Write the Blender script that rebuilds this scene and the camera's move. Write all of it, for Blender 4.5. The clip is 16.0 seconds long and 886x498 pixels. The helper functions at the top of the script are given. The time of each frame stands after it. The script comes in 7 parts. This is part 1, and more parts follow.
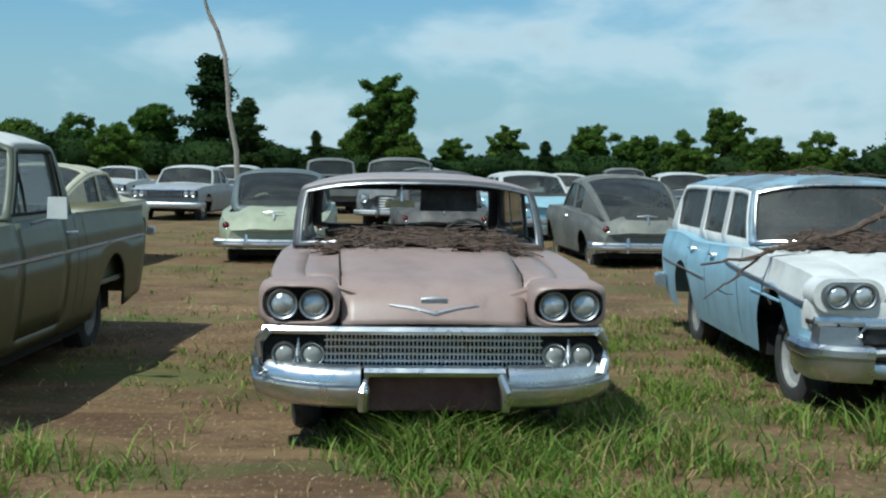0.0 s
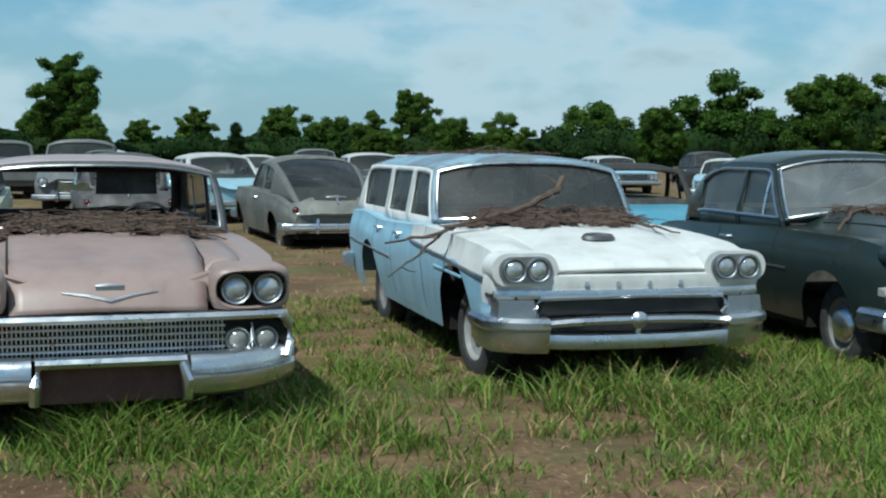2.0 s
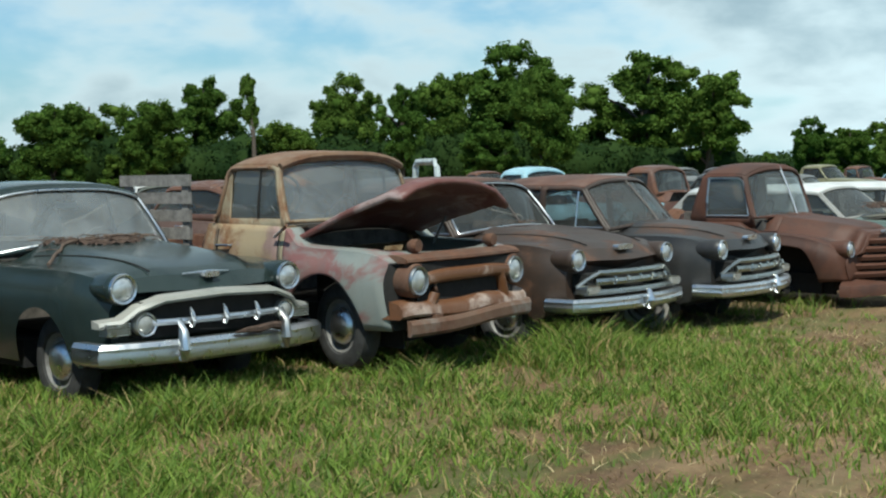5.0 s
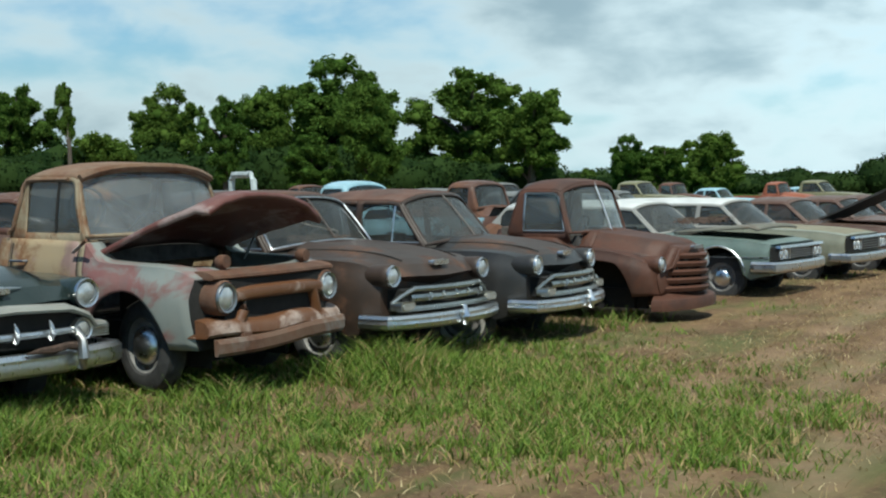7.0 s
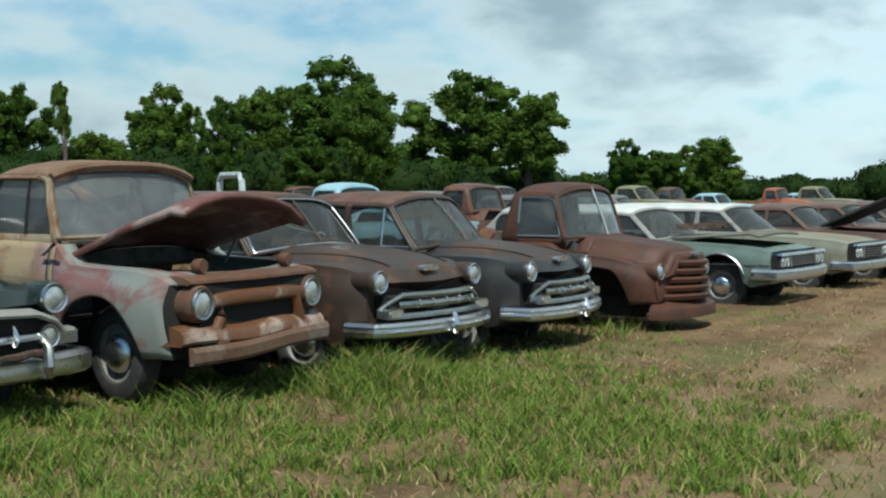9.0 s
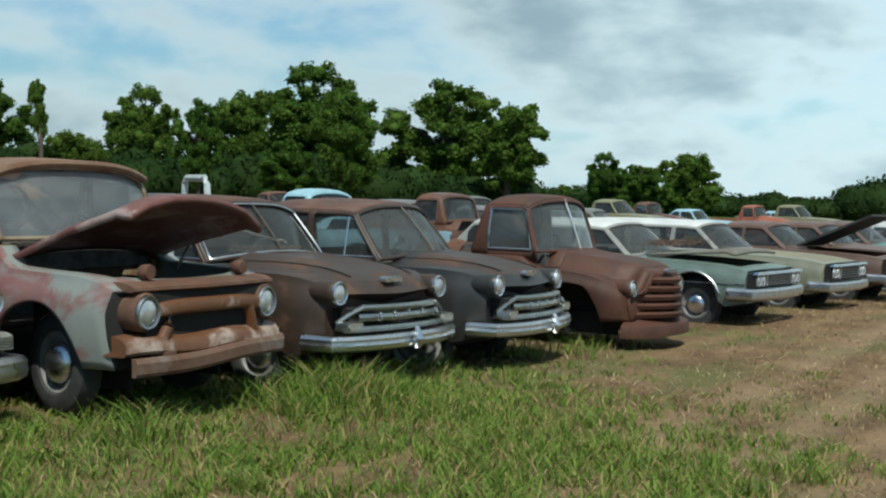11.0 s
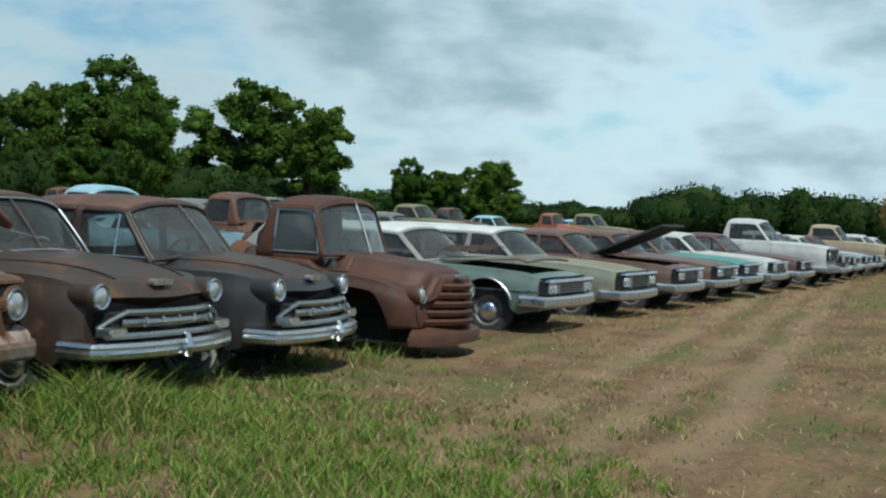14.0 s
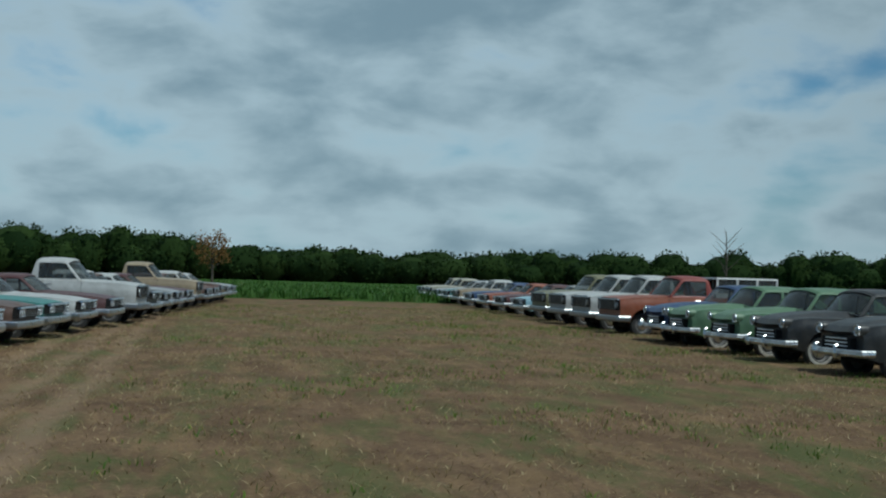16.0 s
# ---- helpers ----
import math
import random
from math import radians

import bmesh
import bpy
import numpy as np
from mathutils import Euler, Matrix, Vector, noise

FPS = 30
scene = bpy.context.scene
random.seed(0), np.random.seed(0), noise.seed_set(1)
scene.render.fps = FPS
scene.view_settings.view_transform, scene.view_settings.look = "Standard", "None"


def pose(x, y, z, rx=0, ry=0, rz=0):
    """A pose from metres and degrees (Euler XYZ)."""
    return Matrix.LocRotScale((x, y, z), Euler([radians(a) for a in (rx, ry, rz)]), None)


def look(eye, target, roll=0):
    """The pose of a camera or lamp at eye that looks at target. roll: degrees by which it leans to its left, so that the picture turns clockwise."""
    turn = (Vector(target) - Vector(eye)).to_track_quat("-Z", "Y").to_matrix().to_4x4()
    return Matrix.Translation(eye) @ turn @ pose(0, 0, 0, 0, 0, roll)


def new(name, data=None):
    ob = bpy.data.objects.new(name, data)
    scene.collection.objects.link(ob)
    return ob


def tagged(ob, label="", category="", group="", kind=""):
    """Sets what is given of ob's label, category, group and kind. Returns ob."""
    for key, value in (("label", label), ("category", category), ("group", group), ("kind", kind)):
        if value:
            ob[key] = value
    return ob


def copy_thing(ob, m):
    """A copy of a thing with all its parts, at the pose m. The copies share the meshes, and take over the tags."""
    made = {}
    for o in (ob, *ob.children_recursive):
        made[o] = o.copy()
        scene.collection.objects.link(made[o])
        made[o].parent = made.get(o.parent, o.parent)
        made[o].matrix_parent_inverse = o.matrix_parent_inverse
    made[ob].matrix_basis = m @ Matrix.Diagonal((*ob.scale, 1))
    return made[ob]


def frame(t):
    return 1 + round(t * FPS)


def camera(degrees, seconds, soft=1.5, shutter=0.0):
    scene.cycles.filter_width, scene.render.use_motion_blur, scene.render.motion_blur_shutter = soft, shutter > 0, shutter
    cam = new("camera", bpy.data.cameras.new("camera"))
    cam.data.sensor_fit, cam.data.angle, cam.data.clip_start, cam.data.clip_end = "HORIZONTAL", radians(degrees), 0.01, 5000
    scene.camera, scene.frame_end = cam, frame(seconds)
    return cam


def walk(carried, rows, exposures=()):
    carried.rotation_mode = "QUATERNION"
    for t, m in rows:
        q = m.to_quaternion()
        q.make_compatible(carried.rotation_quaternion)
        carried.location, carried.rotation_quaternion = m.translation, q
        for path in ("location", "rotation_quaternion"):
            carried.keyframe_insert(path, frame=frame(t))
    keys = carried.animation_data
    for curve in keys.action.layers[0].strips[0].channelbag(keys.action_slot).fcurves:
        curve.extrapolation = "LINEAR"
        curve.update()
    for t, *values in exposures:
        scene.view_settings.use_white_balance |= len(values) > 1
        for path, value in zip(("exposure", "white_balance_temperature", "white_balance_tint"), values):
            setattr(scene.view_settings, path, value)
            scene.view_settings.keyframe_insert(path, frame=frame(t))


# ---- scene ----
# the walk: seconds, eye in metres, heading clockwise from +y, pitch, roll in degrees
cam = camera(38.42, 16.0, soft=2.2)
PATH = [
    (0.0, -0.000, 0.000, 1.595, 3.660, -3.829, 0.858),
    (0.5, 0.025, 0.013, 1.587, 7.873, -3.862, 1.001),
    (1.0, 0.046, 0.026, 1.581, 12.346, -4.134, 1.053),
    (1.5, 0.066, 0.045, 1.584, 15.388, -4.391, 0.779),
    (2.0, 0.080, 0.067, 1.587, 17.409, -4.509, 0.481),
    (2.5, 0.094, 0.093, 1.583, 19.453, -4.429, 0.195),
    (3.0, 0.156, 0.217, 1.585, 23.875, -4.094, -0.110),
    (3.5, 0.251, 0.267, 1.589, 31.082, -3.822, -0.230),
    (4.0, 0.318, 0.271, 1.596, 38.284, -3.613, -0.397),
    (4.5, 0.430, 0.306, 1.595, 44.917, -3.457, -0.674),
    (5.0, 0.492, 0.307, 1.596, 50.753, -3.328, -0.878),
    (5.2, 0.512, 0.308, 1.595, 52.380, -3.257, -0.746),
    (7.3, 0.822, 0.379, 1.594, 58.692, -2.772, -0.478),
    (7.5, 0.880, 0.392, 1.599, 58.005, -2.674, -0.426),
    (8.0, 1.007, 0.430, 1.597, 56.671, -2.448, -0.280),
    (8.5, 1.094, 0.486, 1.595, 57.350, -2.198, -0.104),
    (9.0, 1.182, 0.554, 1.591, 58.743, -2.653, 0.061),
    (9.5, 1.306, 0.618, 1.593, 59.669, -4.045, 0.269),
    (10.0, 1.474, 0.678, 1.590, 60.087, -2.730, 0.809),
    (10.2, 1.517, 0.682, 1.593, 60.083, -2.200, 0.854),
    (12.3, 1.740, 0.680, 1.595, 59.454, -2.679, 2.378),
    (12.5, 1.768, 0.690, 1.593, 59.596, -2.550, 2.425),
    (13.0, 1.844, 0.690, 1.590, 59.877, -2.714, 3.150),
    (13.5, 2.034, 0.750, 1.600, 62.853, -0.404, 3.987),
    (14.0, 2.203, 0.759, 1.581, 68.496, -1.726, 2.921),
    (14.5, 2.304, 0.641, 1.581, 75.531, -2.331, 2.405),
    (15.0, 2.353, 0.494, 1.617, 83.107, -0.796, 2.381),
    (15.5, 2.267, 0.406, 1.633, 90.618, 0.790, 2.101),
    (16.0, 2.175, 0.330, 1.602, 98.106, 1.193, 1.661),
]
walk(cam, [(t, pose(x, y, z, 90 + pitch, 0, -yaw) @ pose(0, 0, 0, 0, 0, roll)) for t, x, y, z, yaw, pitch, roll in PATH],
     exposures=[(0.0, -0.03, 5800, -3), (1.0, -0.12, 5800, -3), (3.0, -0.07, 5800, -3), (4.0, 0.04, 6000, -2), (5.0, 0.17, 6300, -1), (7.5, 0.05, 6300, -1), (8.5, 0.10, 6300, -1), (9.5, -0.04, 6300, -1), (12.5, 0.0, 6300, -1), (13.5, 0.04, 6200, -1), (14.0, -0.16, 6100, -1), (15.0, -0.40, 5950, -2), (16.0, -0.85, 5800, -3)])

# ---- world and sun ----
SUN_ELEV, SUN_AZ = 56.0, 230.0   # degrees; azimuth clockwise from +y


def node(nt, kind, loc=None, **values):
    n = nt.nodes.new(kind)
    for key, v in values.items():
        if key in n.inputs:
            n.inputs[key].default_value = v
    return n


def make_world():
    w = bpy.data.worlds.new("sky")
    scene.world = w
    w.use_nodes = True
    nt = w.node_tree
    nt.nodes.clear()
    out = nt.nodes.new("ShaderNodeOutputWorld")
    bg = nt.nodes.new("ShaderNodeBackground")
    sky = nt.nodes.new("ShaderNodeTexSky")
    sky.sky_type = "NISHITA"
    sky.sun_disc = False
    sky.sun_elevation = radians(SUN_ELEV)
    sky.sun_rotation = radians(SUN_AZ)
    sky.dust_density = 0.4
    sky.air_density = 1.0
    tc = nt.nodes.new("ShaderNodeTexCoord")
    sep = nt.nodes.new("ShaderNodeSeparateXYZ")
    nt.links.new(tc.outputs["Generated"], sep.inputs[0])

    def m(op, a, b=None, c=None, clamp=False):
        n = nt.nodes.new("ShaderNodeMath")
        n.operation = op
        n.use_clamp = clamp
        for i, v in enumerate((a, b, c)):
            if v is None:
                continue
            if isinstance(v, (int, float)):
                n.inputs[i].default_value = v
            else:
                nt.links.new(v, n.inputs[i])
        return n.outputs[0]

    # clouds: soft heaps, wider than tall
    comb = nt.nodes.new("ShaderNodeCombineXYZ")
    for i, k in enumerate((1.0, 1.0, 2.3)):
        nt.links.new(m("MULTIPLY", sep.outputs[i], k), comb.inputs[i])

    def noise_of(scale, detail, rough, dist, off):
        mp = nt.nodes.new("ShaderNodeMapping")
        mp.inputs["Location"].default_value = off
        nt.links.new(comb.outputs[0], mp.inputs[0])
        n = nt.nodes.new("ShaderNodeTexNoise")
        n.inputs["Scale"].default_value = scale
        n.inputs["Detail"].default_value = detail
        n.inputs["Roughness"].default_value = rough
        n.inputs["Distortion"].default_value = dist
        nt.links.new(mp.outputs[0], n.inputs["Vector"])
        return n.outputs["Fac"]

    big = noise_of(3.8, 5.0, 0.45, 0.15, (3.1, 7.7, 0.0))
    fine = noise_of(11.0, 6.0, 0.5, 0.2, (11.0, 2.0, 0.0))
    # the deck thickens towards the open end of the lane (+x)
    cover = m("MULTIPLY_ADD", sep.outputs[0], 0.18, -0.04)
    dens = m("ADD", m("MULTIPLY_ADD", fine, 0.47, m("MULTIPLY", big, 0.63)), cover)
    mask = nt.nodes.new("ShaderNodeMapRange")
    mask.interpolation_type = "SMOOTHSTEP"
    mask.inputs["From Min"].default_value = 0.46
    mask.inputs["From Max"].default_value = 0.66
    mask.inputs["To Max"].default_value = 0.93
    nt.links.new(dens, mask.inputs["Value"])
    # thick cloud is grey, thin cloud white
    shade = nt.nodes.new("ShaderNodeMapRange")
    shade.interpolation_type = "SMOOTHSTEP"
    shade.inputs["From Min"].default_value = 0.56
    shade.inputs["From Max"].default_value = 0.80
    nt.links.new(dens, shade.inputs["Value"])
    ccol = nt.nodes.new("ShaderNodeMix")
    ccol.data_type = "RGBA"
    ccol.inputs[6].default_value = (8.1, 9.2, 9.9, 1)
    ccol.inputs[7].default_value = (3.7, 4.8, 5.6, 1)
    nt.links.new(shade.outputs[0], ccol.inputs[0])
    mix = nt.nodes.new("ShaderNodeMix")
    mix.data_type = "RGBA"
    nt.links.new(mask.outputs[0], mix.inputs[0])
    # clear air: bluer overhead, a pale haze low down
    deep = nt.nodes.new("ShaderNodeMix")
    deep.data_type, deep.blend_type = "RGBA", "MULTIPLY"
    deep.inputs[0].default_value = 1.0
    deep.inputs[7].default_value = (0.82, 1.10, 1.26, 1)
    nt.links.new(sky.outputs[0], deep.inputs[6])
    air = nt.nodes.new("ShaderNodeMapRange")
    air.interpolation_type = "SMOOTHSTEP"
    for key, val in (("From Min", 0.0), ("From Max", 0.16), ("To Min", 0.85), ("To Max", 0.0)):
        air.inputs[key].default_value = val
    nt.links.new(sep.outputs[2], air.inputs["Value"])
    low = nt.nodes.new("ShaderNodeMix")
    low.data_type = "RGBA"
    nt.links.new(air.outputs[0], low.inputs[0])
    nt.links.new(deep.outputs[2], low.inputs[6])
    low.inputs[7].default_value = (4.2, 5.9, 7.0, 1)
    nt.links.new(low.outputs[2], mix.inputs[6])
    nt.links.new(ccol.outputs[2], mix.inputs[7])
    open_end = nt.nodes.new("ShaderNodeMapRange")
    open_end.interpolation_type = "SMOOTHSTEP"
    for key, val in (("From Min", 0.80), ("From Max", 1.0), ("To Min", 1.0), ("To Max", 1.28)):
        open_end.inputs[key].default_value = val
    nt.links.new(sep.outputs[0], open_end.inputs["Value"])
    lit = nt.nodes.new("ShaderNodeVectorMath")
    lit.operation = "SCALE"
    nt.links.new(mix.outputs[2], lit.inputs[0])
    nt.links.new(open_end.outputs[0], lit.inputs["Scale"])
    nt.links.new(lit.outputs[0], bg.inputs[0])
    bg.inputs[1].default_value = 0.082
    nt.links.new(bg.outputs[0], out.inputs[0])


make_world()
sun = new("sun", bpy.data.lights.new("sun", "SUN"))
sun.data.energy = 4.6
sun.data.angle = radians(0.6)
sun.data.color = (1.0, 0.955, 0.88)
sa, se = radians(SUN_AZ), radians(SUN_ELEV)
SUN_DIR = Vector((math.sin(sa) * math.cos(se), math.cos(sa) * math.cos(se), math.sin(se)))
sun.matrix_world = look(SUN_DIR * 50, (0, 0, 0))

# ---- materials ----
MATS = {}


def shader(name):
    mat = bpy.data.materials.new(name)
    mat.use_nodes = True
    nt = mat.node_tree
    return mat, nt, nt.nodes["Principled BSDF"]


def tex(nt, scale, detail=6.0, rough=0.6, coord="Object", dist=0.0, stretch=None):
    tc = nt.nodes.new("ShaderNodeTexCoord")
    n = nt.nodes.new("ShaderNodeTexNoise")
    n.inputs["Scale"].default_value = scale
    n.inputs["Detail"].default_value = detail
    n.inputs["Roughness"].default_value = rough
    n.inputs["Distortion"].default_value = dist
    src = tc.outputs[coord]
    if stretch:
        mp = nt.nodes.new("ShaderNodeMapping")
        mp.inputs["Scale"].default_value = stretch
        nt.links.new(src, mp.inputs[0])
        src = mp.outputs[0]
    nt.links.new(src, n.inputs["Vector"])
    return n.outputs["Fac"]


def ramp(nt, fac, lo, hi):
    r = nt.nodes.new("ShaderNodeMapRange")
    r.interpolation_type = "SMOOTHSTEP"
    r.inputs["From Min"].default_value = lo
    r.inputs["From Max"].default_value = hi
    nt.links.new(fac, r.inputs["Value"])
    return r.outputs[0]


def blend(nt, fac, a, b):
    n = nt.nodes.new("ShaderNodeMix")
    n.data_type = "RGBA"
    if isinstance(fac, float):
        n.inputs[0].default_value = fac
    else:
        nt.links.new(fac, n.inputs[0])
    for i, c in ((6, a), (7, b)):
        if isinstance(c, tuple):
            n.inputs[i].default_value = (*c, 1)
        else:
            nt.links.new(c, n.inputs[i])
    return n.outputs[2]


def bump(nt, b, height, strength, distance=0.01):
    n = nt.nodes.new("ShaderNodeBump")
    n.inputs["Strength"].default_value = strength
    n.inputs["Distance"].default_value = distance
    nt.links.new(height, n.inputs["Height"])
    nt.links.new(n.outputs[0], b.inputs["Normal"])


RUST = (0.105, 0.040, 0.022)
RUST_LIGHT = (0.165, 0.075, 0.038)


def paint(name, colour, rust=0.3, second=None, share=0.5, rough=0.5, dust=0.35, dusty=(0.34, 0.29, 0.23), rust_colour=None):
    """Weathered car paint: base colour, a second coat in patches, dust film and rust blooms."""
    if name in MATS:
        return MATS[name]
    mat, nt, b = shader(name)
    col = colour
    if second:
        col = blend(nt, ramp(nt, tex(nt, 1.6, 5, 0.62, dist=0.6), share - 0.06, share + 0.06), col, second)
    fade = ramp(nt, tex(nt, 3.0, 8, 0.7), 0.35, 0.75)
    col = blend(nt, fade, col, tuple(min(1, c * 0.72) for c in colour)) if not second else col
    dfac = nt.nodes.new("ShaderNodeMath")
    dfac.operation = "MULTIPLY"
    nt.links.new(ramp(nt, tex(nt, 5.0, 9, 0.75), 0.3, 0.8), dfac.inputs[0])
    dfac.inputs[1].default_value = dust
    col = blend(nt, dfac.outputs[0], col, dusty)
    rfac = ramp(nt, tex(nt, 2.3, 10, 0.72, dist=0.3), 0.70 - 0.34 * rust, 0.86 - 0.28 * rust)
    rcol = blend(nt, ramp(nt, tex(nt, 11, 8, 0.75), 0.36, 0.66), rust_colour or RUST, RUST_LIGHT)
    stain = ramp(nt, tex(nt, 3.4, 9, 0.72, dist=0.8), 0.50, 0.72)
    rcol = blend(nt, stain, rcol, tuple(c * 0.5 for c in (rust_colour or RUST)))
    streak = ramp(nt, tex(nt, 6.0, 6, 0.65, stretch=(1.0, 1.0, 0.22)), 0.56, 0.74)
    sf = nt.nodes.new("ShaderNodeMath")
    sf.operation = "MULTIPLY"
    nt.links.new(streak, sf.inputs[0])
    sf.inputs[1].default_value = 0.35
    col = blend(nt, sf.outputs[0], col, tuple(0.55 * c for c in colour))
    col = blend(nt, rfac, col, rcol)
    nt.links.new(col, b.inputs["Base Color"])
    rr = nt.nodes.new("ShaderNodeMapRange")
    rr.inputs["To Min"].default_value = rough
    rr.inputs["To Max"].default_value = 0.9
    nt.links.new(rfac, rr.inputs["Value"])
    nt.links.new(rr.outputs[0], b.inputs["Roughness"])
    bump(nt, b, tex(nt, 60, 5, 0.7), 0.12, 0.004)
    MATS[name] = mat
    return mat


def plain(name, colour, rough=0.6, metal=0.0, vary=0.25, scale=8.0, bumpy=0.15, spec=0.5):
    if name in MATS:
        return MATS[name]
    mat, nt, b = shader(name)
    dark = tuple(c * (1 - vary) for c in colour)
    lite = tuple(min(1, c * (1 + vary)) for c in colour)
    f = ramp(nt, tex(nt, scale, 8, 0.7), 0.3, 0.7)
    nt.links.new(blend(nt, f, dark, lite), b.inputs["Base Color"])
    b.inputs["Roughness"].default_value = rough
    b.inputs["Metallic"].default_value = metal
    b.inputs["Specular IOR Level"].default_value = spec
    if bumpy:
        bump(nt, b, tex(nt, scale * 8, 5, 0.7), bumpy, 0.004)
    MATS[name] = mat
    return mat


def worn_chrome(name="chrome", rust=0.16, rough=0.2, base=(0.72, 0.73, 0.74)):
    if name in MATS:
        return MATS[name]
    mat, nt, b = shader(name)
    rf = ramp(nt, tex(nt, 5, 10, 0.75), 0.74 - 0.3 * rust, 0.84 - 0.25 * rust)
    haze = ramp(nt, tex(nt, 9, 8, 0.7), 0.3, 0.8)
    col = blend(nt, haze, base, tuple(c * 0.72 for c in base))
    nt.links.new(blend(nt, rf, col, (0.13, 0.06, 0.035)), b.inputs["Base Color"])
    inv = nt.nodes.new("ShaderNodeMath")
    inv.operation = "SUBTRACT"
    inv.inputs[0].default_value = 1.0
    nt.links.new(rf, inv.inputs[1])
    nt.links.new(inv.outputs[0], b.inputs["Metallic"])
    rr = nt.nodes.new("ShaderNodeMapRange")
    rr.inputs["To Min"].default_value = rough
    rr.inputs["To Max"].default_value = rough + 0.25
    nt.links.new(haze, rr.inputs["Value"])
    nt.links.new(rr.outputs[0], b.inputs["Roughness"])
    MATS[name] = mat
    return mat


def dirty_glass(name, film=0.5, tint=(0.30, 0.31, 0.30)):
    """Window glass under a film of dust or painted tint that takes some of the view through it."""
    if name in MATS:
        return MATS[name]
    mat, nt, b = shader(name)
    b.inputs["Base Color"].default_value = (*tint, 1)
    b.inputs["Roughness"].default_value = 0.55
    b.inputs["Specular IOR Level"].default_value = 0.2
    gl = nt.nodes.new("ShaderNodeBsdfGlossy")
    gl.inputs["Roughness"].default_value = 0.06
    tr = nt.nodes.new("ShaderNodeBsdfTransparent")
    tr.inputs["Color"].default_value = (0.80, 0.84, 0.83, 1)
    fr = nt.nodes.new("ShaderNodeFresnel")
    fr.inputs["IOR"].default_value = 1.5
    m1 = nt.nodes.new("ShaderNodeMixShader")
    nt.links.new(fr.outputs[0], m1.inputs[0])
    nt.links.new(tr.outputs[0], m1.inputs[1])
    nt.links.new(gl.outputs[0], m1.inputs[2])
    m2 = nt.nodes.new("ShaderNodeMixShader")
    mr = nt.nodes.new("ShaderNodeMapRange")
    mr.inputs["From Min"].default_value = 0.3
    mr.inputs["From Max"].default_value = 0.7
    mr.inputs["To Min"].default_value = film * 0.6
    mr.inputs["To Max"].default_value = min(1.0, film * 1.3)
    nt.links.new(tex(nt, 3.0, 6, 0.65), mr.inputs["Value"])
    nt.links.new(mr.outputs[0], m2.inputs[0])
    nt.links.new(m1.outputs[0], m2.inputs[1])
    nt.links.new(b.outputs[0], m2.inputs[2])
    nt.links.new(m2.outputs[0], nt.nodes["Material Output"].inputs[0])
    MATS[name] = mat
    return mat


CHROME = worn_chrome(rough=0.24)
CHROME_RUSTY = worn_chrome("rusty_chrome", 0.5, 0.3, (0.5, 0.48, 0.45))
GREY_METAL = worn_chrome("dull_bumper_metal", 0.2, 0.34, (0.42, 0.43, 0.44))
RUBBER = plain("old_tyre_rubber", (0.035, 0.034, 0.033), 0.85, vary=0.4)
# near-black: dark parts, and shade painted under bodies and inside openings
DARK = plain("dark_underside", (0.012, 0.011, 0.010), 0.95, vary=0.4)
CABIN = plain("faded_cabin_trim", (0.050, 0.046, 0.043), 0.85, vary=0.5)
SEAT = plain("torn_seat_cloth", (0.085, 0.075, 0.065), 0.9, vary=0.5)
RUSTY = paint("bare_rust", (0.078, 0.030, 0.015), 0.8, (0.11, 0.046, 0.023), 0.52, 0.85, 0.25)
LAMP_GLASS = plain("headlamp_glass", (0.50, 0.52, 0.52), 0.12, 0.55, 0.25, 20, 0.3)
AMBER = plain("marker_lamp_glass", (0.30, 0.30, 0.28), 0.2, 0.2)
STEEL = plain("painted_steel_rim", (0.20, 0.19, 0.18), 0.6, 0.3)
WHITE_PAINT = plain("chalky_white_paint", (0.55, 0.55, 0.53), 0.6, 0, 0.12, 3)
WHITEWALL = plain("yellowed_whitewall", (0.36, 0.34, 0.30), 0.8, 0, 0.2)
GLASS_CLEAR = dirty_glass("side_glass", 0.22, (0.24, 0.26, 0.26))
# dirty panes whose near-black tint also paints the dimness behind them
GLASS_DUSTY_DIM = dirty_glass("dusty_dim_glass", 0.74, (0.058, 0.06, 0.058))
GLASS_DIM = dirty_glass("grimy_dim_glass", 0.42, (0.06, 0.064, 0.062))
WOOD_GREY = plain("weathered_grey_board", (0.17, 0.155, 0.14), 0.9, 0, 0.4, 12)
DEBRIS = plain("rotted_leaf_litter", (0.060, 0.036, 0.025), 0.95, 0, 0.6, 30, 0.5)
TWIG = plain("dry_twig_bark", (0.095, 0.062, 0.044), 0.9, 0, 0.5, 20)
TWIG_PALE = plain("bleached_twig_bark", (0.30, 0.26, 0.215), 0.9, 0, 0.35, 20)

# ---- mesh helpers ----


